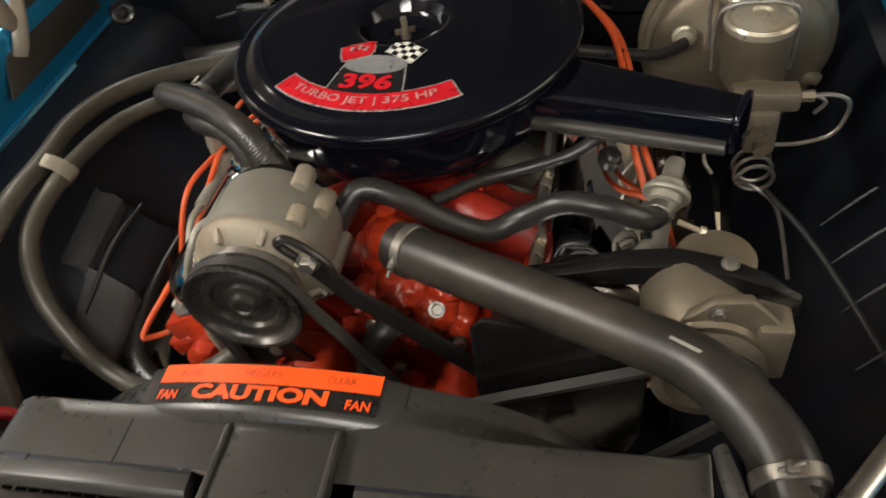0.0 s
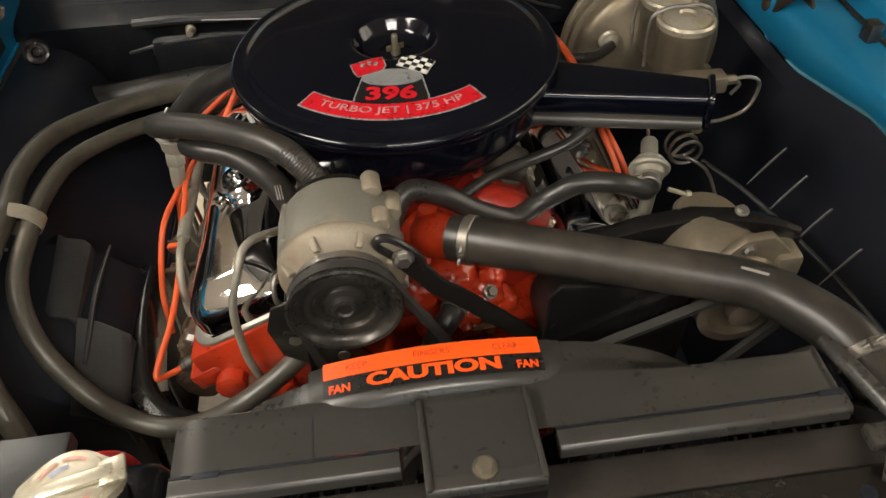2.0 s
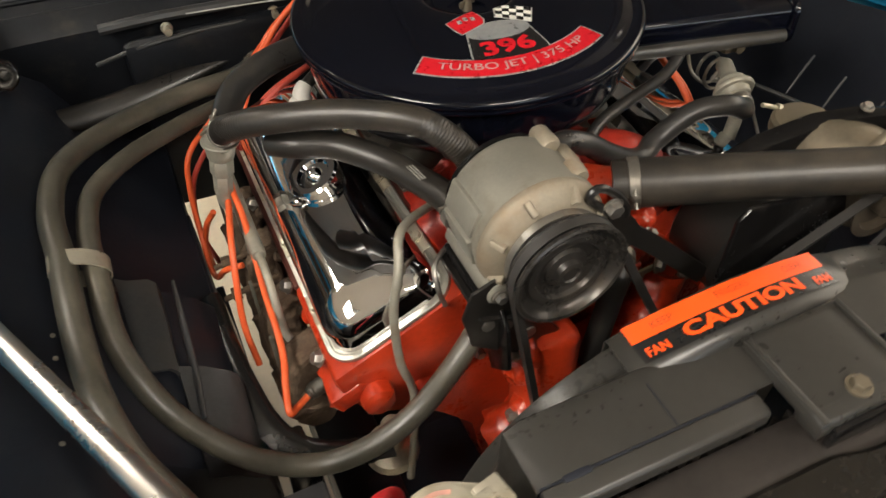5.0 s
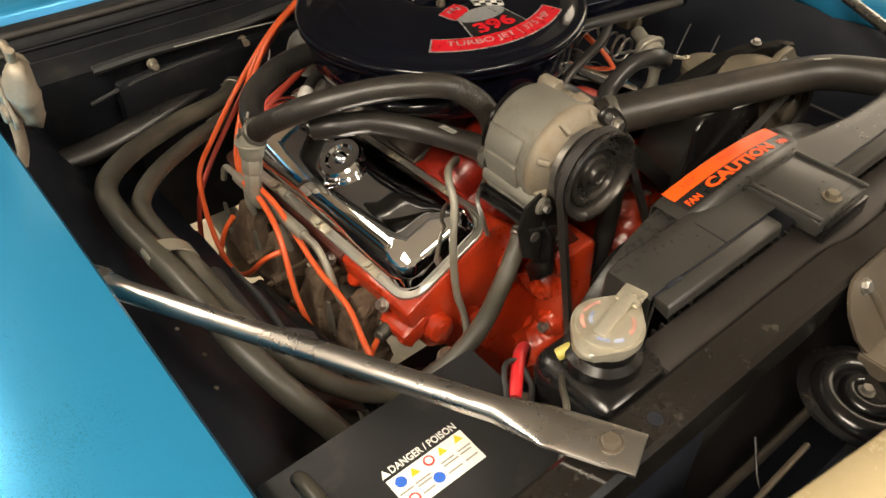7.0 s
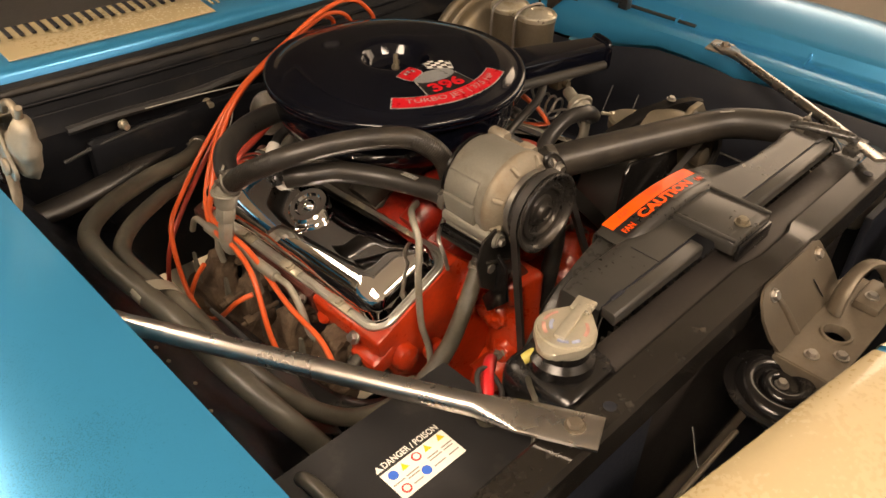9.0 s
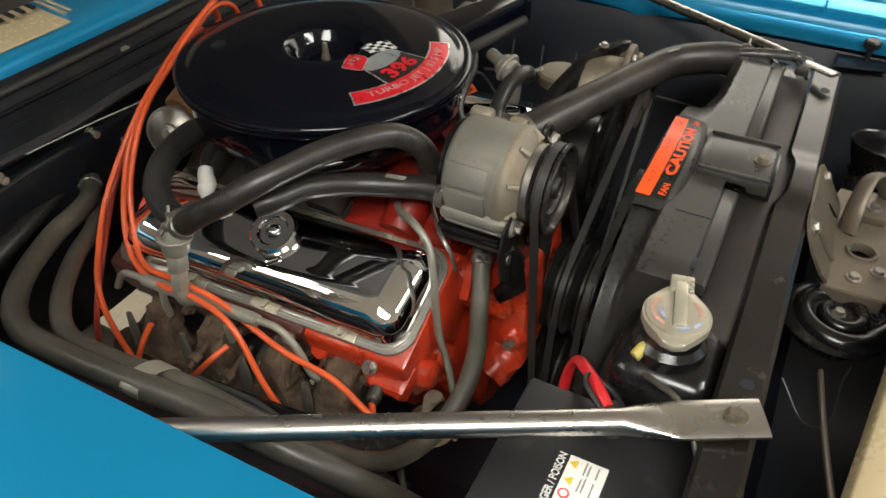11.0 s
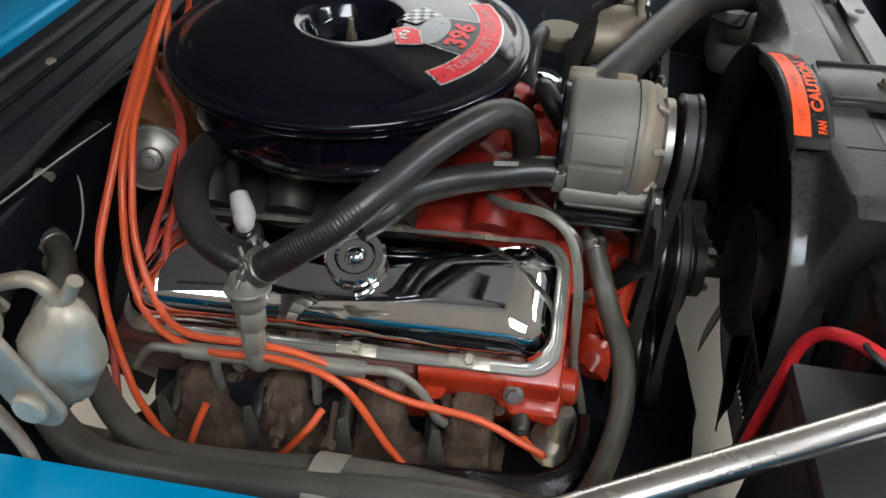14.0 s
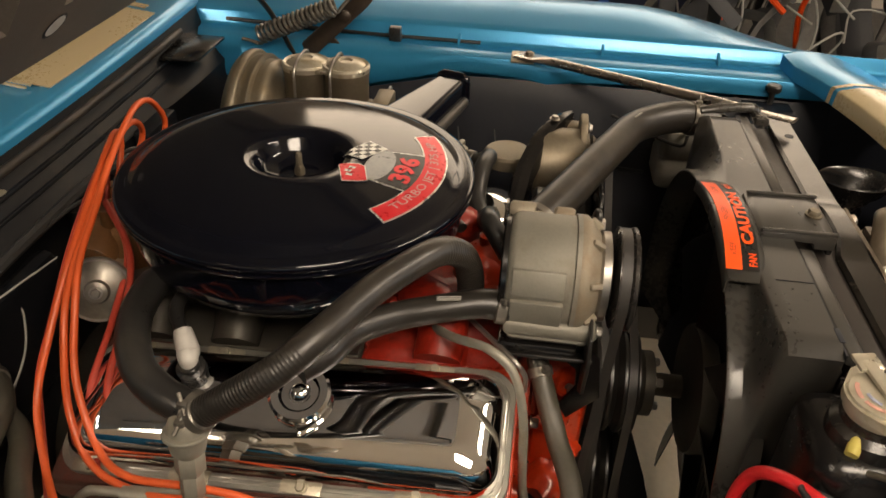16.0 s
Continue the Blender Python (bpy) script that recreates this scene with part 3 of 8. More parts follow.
part("harness", bm, WIRE_BLACK, firewall, "black taped wiring harness")
bm = mesh()
tube(bm, [(-0.44, 0.335, 0.78), (-0.36, 0.322, 0.80), (-0.25, 0.326, 0.802), (-0.13, 0.33, 0.79)], 0.0035, 8)
part("bowden_cable", bm, WIRE_BLACK, firewall, "black control cable")
for bx, bz in ((-0.33, 0.812), (-0.17, 0.80), (-0.05, 0.75)):
    bm = mesh()
    lathe(bm, [(0.009, 0), (0.009, 0.004), (0.006, 0.005), (0.006, 0.018), (0.0, 0.019)], (bx, 0.338, bz), (0, -1, 0), 10)
    part("stud", bm, ZINC, firewall, "plated stud with nut")
bm = mesh()
tube(bm, [(-0.13, 0.322, 0.785), (-0.136, 0.315, 0.765), (-0.165, 0.305, 0.735), (-0.215, 0.298, 0.715), (-0.28, 0.30, 0.70)], 0.0014, 8)
part("loose_wire", bm, WIRE_PALE, firewall, "loose pale grey wire")
bm = mesh()
tube(bm, [(-0.30, 0.30, 0.845), (-0.2, 0.28, 0.848), (-0.12, 0.26, 0.85)], 0.0011, 6)
part("vacuum_line", bm, WIRE_PALE, firewall, "thin pale vacuum line")

# what lines the top of the firewall
bm = mesh()
tube(bm, [(x, cowl_edge(x) - 0.015, 0.884) for x in (-0.55, -0.4, -0.2, 0.0, 0.2, 0.4, 0.58)], 0.0065, 10, 6)
part("cowl_seal", bm, SEAL, label="aged brown rubber seal along the cowl edge", category="seal")
for lift, back, r in ((0.862, 0.028, 0.0035), (0.847, 0.045, 0.003)):
    bm = mesh()
    tube(bm, [(x, cowl_edge(x) - back, lift) for x in (-0.55, -0.35, -0.15, 0.05, 0.25, 0.45, 0.56)], r, 8, 5)
    part("ledge_bead", bm, FIREWALL, firewall, "pressed bead along the firewall ledge")
for bx, bz, sx, sz in ((0.29, 0.80, 0.10, 0.07), (0.20, 0.76, 0.05, 0.09), (0.08, 0.785, 0.09, 0.05)):
    bm = mesh()
    box(bm, (bx, 0.335, bz), (sx, 0.03, sz), 0.006)
    part("junction_block", bm, FIREWALL, firewall, "black moulded junction block")
for x0, x1, z0 in ((0.10, 0.26, 0.83), (0.14, 0.33, 0.815), (0.06, 0.24, 0.80), (-0.10, 0.16, 0.825)):
    bm = mesh()
    tube(bm, [(x0, 0.335, z0), (x0 * 0.6 + x1 * 0.4, 0.318, z0 + 0.012), (x0 * 0.3 + x1 * 0.7, 0.315, z0 - 0.008), (x1, 0.33, z0 - 0.03)], 0.0032, 8, 6)
    part("wire", bm, WIRE_BLACK, firewall, "loose black wire")
bm = mesh()
prism(bm, [(0.46, 0.40), (0.60, 0.42), (0.60, 0.33), (0.47, 0.33)], "z", 0.868, 0.874, 0.002)
part("corner_plate", bm, BLACK_SEMI, firewall, "black sheet metal corner plate")
bm = mesh()
lathe(bm, [(0.009, 0), (0.009, 0.004), (0.006, 0.006), (0, 0.006)], (-0.02, 0.392, 0.862), (0, -0.3, 1), 8)
part("stud", bm, ZINC, firewall)

# inner fenders
for side in (-1, 1):
    bm = mesh()
    rows = []
    lip = -0.612 if side < 0 else 0.632
    for k in range(33):
        y = -0.82 + k * 1.18 / 32
        bulge = 0.035 * math.exp(-((y + 0.05) / 0.3) ** 2)
        low = 1.0 if y < -0.02 else 0.0
        rear = 0.045 * max(0.0, min(1.0, (y + 0.12) / 0.2))
        swage = 0.006 * (1 if int((y + 1) * 14) % 2 else 0)
        prof = [(0.0, 0.802), (0.03, 0.796), (0.062, 0.785), (0.085, 0.760), (0.110, 0.738), (0.150, 0.722), (0.180, 0.703), (0.205, 0.680), (0.222, 0.655), (0.230, 0.56)] if side < 0 else [(0.012, 0.826 - rear), (0.018, 0.815 - rear), (0.03, 0.785 - 0.5 * rear), (0.05 - bulge * 0.2, 0.70), (0.065 + bulge * 0.3, 0.60), (0.10 + bulge, 0.50), (0.16 + bulge, 0.43), (0.17 + bulge, 0.36)]
        dip = 0.055 * max(0.0, min(1.0, (-0.19 - y) / 0.12))
        if side < 0:
            prof = prof[:4] + [(d, z - dip * min(1.0, (d - 0.085) / 0.06)) for d, z in prof[4:]]
        if side < 0 and y < -0.335:
            prof = prof[:4] + [(0.105, 0.70), (0.12, 0.62), (0.15, 0.55), (0.17, 0.50), (0.20, 0.45), (0.24, 0.42)]
        if side < 0 and y > -0.06:
            prof = prof[:4] + [(0.105, 0.72), (0.125 + bulge * 0.3, 0.68), (0.155 + bulge * 0.5, 0.64), (0.205, 0.612), (0.222, 0.602), (0.225, 0.585)]
        rows.append([(lip - side * (d + (swage if 2 < i < 6 else 0)), y, z) for i, (d, z) in enumerate(prof)])
    sheet(bm, rows)
    thick(bm, 0.004)
    part("inner_fender_%d" % (1 if side < 0 else 2), bm, BLACK_BODY, label="black painted pressed steel inner fender", category="inner fender", kind="structure", degrees=30)

bm = mesh()
rows = []
for k in range(13):
    f = k / 12
    y = -0.085 - 0.125 * f
    drop = 0.016 * f
    rows.append([(-0.482 + 0.006 * f, y + 0.010, 0.745 - drop), (-0.470, y, 0.745 - drop), (-0.448, y, 0.738 - drop), (-0.441, y - 0.002, 0.730 - drop), (-0.440, y - 0.004, 0.715 - drop)])
sheet(bm, rows)
thick(bm, 0.004)
part("inner_fender_plate", bm, BLACK_DUSTY, label="dusty black stiffening plate on the inner fender", category="plate")
bm = mesh()
tube(bm, [(-0.424, -0.075, 0.712), (-0.425, -0.16, 0.716), (-0.428, -0.22, 0.700), (-0.432, -0.26, 0.685)], [0.003, 0.0055, 0.0055, 0.004], 10, 5, flat=0.6)
part("inner_fender_ridge", bm, BLACK_DUSTY, label="dusty black pressed ridge along the inner fender", category="ridge")
bm = mesh()
rows = []
for k in range(9):
    y = -0.205 - 0.115 * k / 8
    drop = 0.048 * (k / 8) ** 0.8
    rows.append([(-0.442, y, 0.716 - drop), (-0.418, y, 0.702 - drop), (-0.396, y - 0.004, 0.686 - drop), (-0.386, y - 0.004, 0.674 - drop), (-0.383, y - 0.004, 0.64 - drop)])
sheet(bm, rows)
thick(bm, 0.003)
part("splash_flap", bm, BLACK_DUSTY, label="dull black splash flap below the heater hose", category="flap")
for q in ((-0.5415, -0.20, 0.782), (-0.5415, -0.17, 0.783), (-0.532, -0.24, 0.768), (-0.53, -0.12, 0.766), (-0.545, -0.30, 0.780)):
    bm = mesh()
    bolt(bm, q, (0.4, 0, 1), 0.0019, 0.002)
    part("panel_screw", bm, ZINC, label="small plated screw in the inner fender", category="screw", group="inner fender screws")

bm = mesh()
lathe(bm, [(0.0, 0), (0.020, 0), (0.0205, 0.002), (0.017, 0.004), (0.013, 0.0025), (0.008, 0.003), (0.006, 0.006), (0, 0.0065)], (-0.545, 0.236, 0.850), (0.55, -0.75, 0.35), 28)
part("body_plug", bm, BLACK_SEMI, label="glossy black round plug in the rear of the inner fender", category="plug")

bm = mesh()
box(bm, (-0.435, 0.0, 0.415), (0.125, 0.36, 0.006), 0.002)
box(bm, (-0.388, 0.0, 0.505), (0.006, 0.34, 0.185), 0.002)
part("splash_shield", bm, BLACK_BODY, label="black sheet splash shield below the inner fender", category="shield", kind="structure")

# frame rails, cross member and what closes the bay below
for side in (-1, 1):
    bm = mesh()
    box(bm, (CX + side * 0.33, 0.0 if side > 0 else -0.27, 0.36), (0.09, 0.86 if side > 0 else 0.42, 0.1), 0.012)
    part("frame_rail", bm, BLACK_BODY, label="black steel frame rail under the engine", category="frame rail", group="frame rails")
bm = mesh()
box(bm, (CX, -0.16, 0.30), (0.66, 0.16, 0.08), 0.02)
prism(bm, [(-0.30, -0.20), (0.34, -0.20), (0.36, -0.485), (0.219, -0.488), (0.061, -0.508), (-0.04, -0.518), (-0.097, -0.500), (-0.22, -0.49), (-0.30, -0.44)], "z", 0.375, 0.398, 0.006)
part("cross_member", bm, BLACK_BODY, label="black steel cross member under the engine", category="cross member")

bm = mesh()
tube(bm, [(-0.165, 0.25, 0.46), (-0.165, 0.12, 0.455), (-0.165, -0.02, 0.45)], [0.05, 0.052, 0.046], 24, 5)
part("starter_motor", bm, BLACK_BODY, label="grimy black starter motor low beside the engine", category="motor")

bm = mesh()
lathe(bm, [(0.0, 0), (0.16, 0), (0.165, 0.02), (0.15, 0.10), (0.11, 0.26), (0.09, 0.40), (0.0, 0.40)], (EX, 0.225, 0.47), (0, 1, -0.05), 32)
part("bellhousing", bm, DARK_METAL, label="dark cast bellhousing behind the engine", category="bellhousing")

bm = mesh()
tube(bm, [(-0.285, 0.15, 0.575), (-0.287, 0.20, 0.50), (-0.283, 0.25, 0.45), (-0.27, 0.31, 0.40), (-0.24, 0.42, 0.36), (-0.22, 0.62, 0.34)], [0.03, 0.034, 0.034, 0.032, 0.031, 0.031], 18, 8)
part("exhaust_pipe", bm, DARK_METAL, label="dark scaled exhaust pipe dropping from the manifold", category="exhaust pipe")

# pressed steel tower rim beside the exhaust manifold: a turned flange round an opening
brace = thing("engine_bay_brace", (-0.365, -0.2, 0.5), "black pressed steel tower rim beside the exhaust manifold", "brace")
rim = smooth_line([(-0.380, -0.055, 0.640), (-0.378, -0.13, 0.646), (-0.372, -0.20, 0.646), (-0.360, -0.262, 0.638), (-0.335, -0.298, 0.628), (-0.295, -0.312, 0.618), (-0.25, -0.316, 0.605)], 7)
rows = []
for k, p in enumerate(rim):
    t = (rim[min(k + 1, len(rim) - 1)] - rim[max(k - 1, 0)]).normalized()
    out = Vector((t.y, -t.x, 0)).normalized()
    if out.x > 0 and p.y > -0.28:
        out = -out
    rows.append([p + out * a + Vector((0, 0, b)) for a, b in ((0.030, 0.004), (0.016, 0.010), (0.006, 0.012), (0.000, 0.009), (-0.003, 0.000), (-0.004, -0.022), (-0.006, -0.06))])
bm = mesh()
sheet(bm, rows)
thick(bm, 0.003)
part("turned_rim", bm, BLACK_SEMI, brace, degrees=60)
bm = mesh()
tube(bm, [(-0.352, -0.285, 0.635), (-0.352, -0.30, 0.60), (-0.352, -0.31, 0.52), (-0.352, -0.31, 0.41)], [0.016, 0.022, 0.026, 0.028], 14, 6, flat=0.6)
part("post", bm, BLACK_SEMI, brace)

# radiator support
support = thing("radiator_support", (CX, -0.66, 0.3), "black painted steel radiator support across the nose", "radiator support", kind="structure")
bm = mesh()
rows = []
for k in range(85):
    x = -0.60 + k * 0.972 / 84
    near = math.exp(-((x - 0.043) / 0.052) ** 6)
    y_back, y_front = -0.627 - 0.009 * near, -0.669
    z = 0.897 + 0.004 * near
    rows.append([(x, y_back, z - 0.022), (x, y_back, z - 0.004), (x, y_back - 0.004, z), (x, y_front + 0.005, z - 0.001), (x, y_front, z - 0.006), (x, y_front, z - 0.045)])
sheet(bm, rows)
thick(bm, 0.003)
part("top_bar", bm, SUPPORT_PAINT, support)
bm = mesh()
box(bm, (CX - 0.43, -0.66, 0.66), (0.26, 0.012, 0.42), 0.003)
box(bm, (CX + 0.47, -0.66, 0.62), (0.3, 0.012, 0.34), 0.003)
box(bm, (CX, -0.66, 0.40), (1.2, 0.04, 0.08), 0.006)
part("front_panel", bm, BLACK_BODY, support)
for bx in (-0.312, 0.30):
    bm = mesh()
    lathe(bm, [(0.0065, 0), (0.0065, 0.0006), (0.0, 0.0006)], (bx, -0.651, 0.8965), (0, 0, 1), 16)
    part("hole", bm, BLACK_BODY, support, "dark punched hole")

# black splash panel between the radiator support and the nose
bm = mesh()
sheet(bm, [[(-0.80 + 1.72 * k / 20, y, z + 0.006 * math.sin(k * 1.7)) for k in range(21)] for y, z in ((-0.655, 0.50), (-0.72, 0.575), (-0.85, 0.60), (-1.0, 0.64), (-1.10, 0.74), (-1.125, 0.84))])
thick(bm, 0.003)
part("splash_panel", bm, BLACK_BODY, label="black steel splash panel below the nose", category="panel", kind="structure")

bm = mesh()
box(bm, (0.715, -0.90, 0.60), (0.006, 0.46, 0.50), 0.002)
box(bm, (0.66, -1.13, 0.62), (0.52, 0.006, 0.46), 0.002)
part("apron_panel", bm, BLACK_BODY, label="black steel apron closing the nose beside the radiator", category="panel", kind="structure")

# nose panel with the stripes
nose = thing("car_nose", (CX, -0.95, 0.5), "metallic blue nose panel with two cream racing stripes", "nose panel")
def nose_skin(x0, x1, lift):
    rows = []
    for k in range(25):
        x = x0 + (x1 - x0) * k / 24
        y = nose_edge(x)
        rows.append([(x, y + 0.002 + lift, 0.866), (x, y + lift, 0.8905), (x, y - 0.002 + 0.5 * lift, 0.893 + lift), (x, y - 0.03, 0.9005 + lift), (x, y - 0.06, 0.901 + lift), (x, y - 0.10, 0.893 + lift), (x, y - 0.2, 0.855 + lift), (x, y - 0.27, 0.81 + lift)])
    return rows
bm = mesh()
sheet(bm, nose_skin(-0.83, 0.690, 0))
thick(bm, 0.003)
part("panel", bm, BLUE, nose, degrees=50)
for side in (-1, 1):
    a, b = CX + side * 0.105, CX + side * 0.456
    bm = mesh()
    sheet(bm, nose_skin(min(a, b), max(a, b), 0.0016))
    thick(bm, 0.001)
    part("stripe", bm, CREAM, nose, "cream racing stripe", degrees=50)
    for off in (0.089, 0.470):
        bm = mesh()
        c = CX + side * off
        sheet(bm, nose_skin(c - 0.0045, c + 0.0045, 0.0016))
        part("pinstripe", bm, CREAM, nose, "thin cream pinstripe")

# hood, opened
hood = thing("hood", (CX, 0.5, 0.95), "raised hood with a dusty black underside, hinged at the cowl", "hood")
HOOD_UP = 56
def hood_at(x, s, n):
    """s: metres from the hinge line towards the front edge; n: depth below the outer skin."""
    a = radians(HOOD_UP)
    y = cowl_edge(x) + 0.0 - s * math.cos(a) - n * math.sin(a)
    return (x, y, 1.002 + s * math.sin(a) - n * math.cos(a))
bm = mesh()
loft(bm, [[hood_at(-0.60 + 1.32 * k / 24, s, 0) for k in range(25)] for s in (0, 0.3, 0.7, 1.08, 1.12)], closed=False)
thick(bm, 0.004)
part("skin", bm, BLUE, hood)
bm = mesh()
for x0, x1, s0, s1 in ((-0.59, 0.705, 0.01, 0.10), (-0.59, 0.705, 0.98, 1.09), (-0.59, -0.47, 0.10, 0.98), (0.585, 0.705, 0.10, 0.98), (CX - 0.06, CX + 0.06, 0.10, 0.98)):
    rows = []
    for s in (s0, s1):
        rows.append([hood_at(x0 + (x1 - x0) * k / 16, s, 0.03) for k in range(17)])
    sheet(bm, rows)
    rim = [hood_at(x0 + (x1 - x0) * k / 16, s0, 0.006) for k in range(17)]
    sheet(bm, [rim, rows[0]])
    rim = [hood_at(x0 + (x1 - x0) * k / 16, s1, 0.006) for k in range(17)]
    sheet(bm, [rows[1], rim])
    sheet(bm, [[hood_at(x0, s0, 0.006), hood_at(x0, s1, 0.006)], [hood_at(x0, s0, 0.03), hood_at(x0, s1, 0.03)]])
    sheet(bm, [[hood_at(x1, s0, 0.03), hood_at(x1, s1, 0.03)], [hood_at(x1, s0, 0.006), hood_at(x1, s1, 0.006)]])
part("inner_frame", bm, HOOD_UNDER, hood, "dusty black pressed inner frame")
bm = mesh()
sheet(bm, [[hood_at(-0.585 + 1.28 * k / 20, s, 0.0055) for k in range(21)] for s in (0.02, 0.5, 1.08)])
part("underside", bm, HOOD_UNDER, hood)
# dark rim, then a white oval standing in for light through the hole
for grow, depth, paint in ((1.25, 0.0307, BLACK_BODY), (1.0, 0.0312, WHITE_PLASTIC)):
    bm = mesh()
    bm.faces.new([bm.verts.new(hood_at(0.113 + grow * (0.020 * math.cos(a) + 0.006 * math.sin(a)), 0.070 + grow * 0.013 * math.sin(a), depth)) for a in (2 * math.pi * k / 28 for k in range(28))])
    part("access_hole", bm, paint, hood, "pale oval painted for light seen through the access hole" if grow == 1.0 else "dark rim of the access hole")



# hood hinges
def hinge():
    """The driver side hinge: dark pressed arms and plate with a long coil spring across their top."""
    hx = 0.632
    h = thing("hinge", (hx, 0.15, 0.755), "dark rusty hood hinge with a grey coil spring on the fender", "hinge", "hood hinges")
    bm = mesh()
    outline = [(0.275, 0.800), (0.225, 0.762), (0.165, 0.748), (0.130, 0.765), (0.105, 0.805), (0.098, 0.845), (0.125, 0.872), (0.170, 0.868), (0.215, 0.852), (0.262, 0.838)]
    prism(bm, outline, "x", hx + 0.012, hx + 0.017, 0.0015)
    plate = part("plate", bm, RUSTY, h)
    bm = mesh()
    prism(bm, [(0.150 + 0.020 * math.cos(a), 0.792 + 0.017 * math.sin(a)) for a in (2 * math.pi * k / 20 for k in range(20))], "x", hx + 0.0105, hx + 0.0125)
    part("hole", bm, BLACK_BODY, plate, "dark punched hole")
    for n, (points, wide) in enumerate(((((0.200, 0.822), (0.172, 0.852), (0.130, 0.892), (0.090, 0.928), (0.052, 0.966), (0.030, 1.010)), (0.019, 0.021, 0.020, 0.018, 0.017, 0.016)),
                         (((0.196, 0.832), (0.212, 0.862), (0.226, 0.892), (0.246, 0.926), (0.272, 0.955), (0.305, 0.985)), (0.009, 0.010, 0.010, 0.011, 0.011, 0.011)))):
        bm = mesh()
        tube(bm, [(hx - 0.004 - 0.006 * n, a, b) for a, b in points], list(wide), 14, 8, flat=0.3)
        part("arm", bm, RUSTY, h)
    bm = mesh()
    a, b = Vector((hx - 0.020, 0.268, 0.876)), Vector((hx - 0.020, 0.112, 0.944))
    d = (b - a).normalized()
    u = d.orthogonal().normalized()
    v = d.cross(u)
    turns = 17
    coil = [a + (b - a) * (k / (turns * 10)) + (u * math.cos(k * math.pi / 5) + v * math.sin(k * math.pi / 5)) * 0.0155 for k in range(turns * 10 + 1)]
    tube(bm, coil, 0.0038, 7, straight=True)
    part("spring", bm, SPRING_STEEL, h, "grey coiled steel spring")
    for end, way in ((a, -1), (b, 1)):
        bm = mesh()
        tube(bm, [end + d * (way * 0.002) + u * 0.0155, end + d * (way * 0.012) + u * 0.008, end + d * (way * 0.024), end + d * (way * 0.034) - u * 0.006], 0.0036, 8, 5)
        part("spring_hook", bm, SPRING_STEEL, h)
    for q in ((hx - 0.014, 0.198, 0.832), (hx - 0.014, 0.094, 0.925), (hx + 0.010, 0.245, 0.815)):
        bm = mesh()
        lathe(bm, [(0.011, 0), (0.011, 0.005), (0.008, 0.007), (0, 0.0075)], q, (-1, 0, 0.1), 18)
        part("rivet", bm, RUSTY, h)
    return h


def near_hinge():
    """The passenger side hinge: an egg-shaped pressed link, its hook and a flat riveted arm."""
    h = thing("hinge", (-0.575, 0.05, 0.86), "pale galvanised hood hinge with a hooked spring and riveted arm", "hinge", "hood hinges")
    bm = mesh()
    rings = []
    for k in range(15):
        t = k / 14
        a = math.pi * (0.04 + 0.92 * t)
        r = math.sin(a) ** 0.6
        c = Vector((-0.560 - 0.004 * math.sin(a), 0.024 - 0.022 * t, 0.945 + 0.090 * t))
        rings.append([c + Vector((0.017 * r * math.cos(b), 0.0265 * r * (0.85 + 0.15 * t) * math.sin(b), 0.002 * math.sin(2 * b))) for b in (2 * math.pi * j / 24 for j in range(24))])
    loft(bm, rings)
    lumpy(bm, 0.005, 0.022)
    part("pressed_link", bm, PALE_METAL, h, degrees=60)
    bm = mesh()
    tube(bm, [(-0.560, 0.060, 1.020), (-0.562, 0.040, 1.037), (-0.562, 0.024, 1.044), (-0.562, 0.014, 1.046), (-0.562, 0.006, 1.040), (-0.562, 0.003, 1.026)], 0.0045, 10, 8)
    part("hook", bm, PALE_METAL, h, "bent spring hook")
    bm = mesh()
    tube(bm, [(-0.562, 0.004, 1.028), (-0.562, -0.004, 1.038), (-0.562, -0.012, 1.050)], 0.0042, 10, 4)
    part("spur", bm, PALE_METAL, h)
    bm = mesh()
    coil = [Vector((-0.561, 0.060 + 0.13 * k / 150, 0.998 - 0.05 * k / 150)) + Vector((0.019 * math.cos(k * 0.628), 0, 0.019 * math.sin(k * 0.628))) for k in range(151)]
    tube(bm, coil, 0.0036, 7, straight=True)
    part("spring", bm, PALE_METAL, h, "grey coiled steel spring")
    bm = mesh()
    link = []
    for cy, cz, r, a0 in ((0.075, 1.105, 0.0125, -14), (0.025, 0.964, 0.0155, 166)):
        link += [(cy + r * math.cos(radians(a0 + 180 * k / 10)), cz + r * math.sin(radians(a0 + 180 * k / 10))) for k in range(11)]
    prism(bm, link, "x", -0.584, -0.579, 0.0012)
    part("arm", bm, PALE_METAL, h)
    bm = mesh()
    lathe(bm, [(0.0105, 0), (0.0105, 0.003), (0.0085, 0.0048), (0, 0.005)], (-0.585, 0.0265, 0.968), (-1, 0, 0.1), 24)
    part("rivet", bm, PALE_METAL, h)
    bm = mesh()
    tube(bm, [(-0.575, 0.085, 0.985), (-0.577, 0.062, 0.942), (-0.583, 0.048, 0.912), (-0.592, 0.042, 0.892)], [0.010, 0.011, 0.011, 0.010], 14, 6, flat=0.35)
    part("arm", bm, PALE_METAL, h)
    bm = mesh()
    prism(bm, [(-0.01, 0.85), (0.26, 0.85), (0.26, 0.94), (0.12, 0.965), (0.02, 0.90)], "x", -0.600, -0.5965, 0.001)
    part("plate", bm, DARK_METAL, h)
    return h


near_hinge()
hinge()

# ---- engine ----
engine = thing("engine", (EX, -0.03, 0.33), "orange-red enamelled V8 engine with chrome valve covers and rusty manifolds", "engine")
PITCH = 0.045        # how far the engine falls towards the back


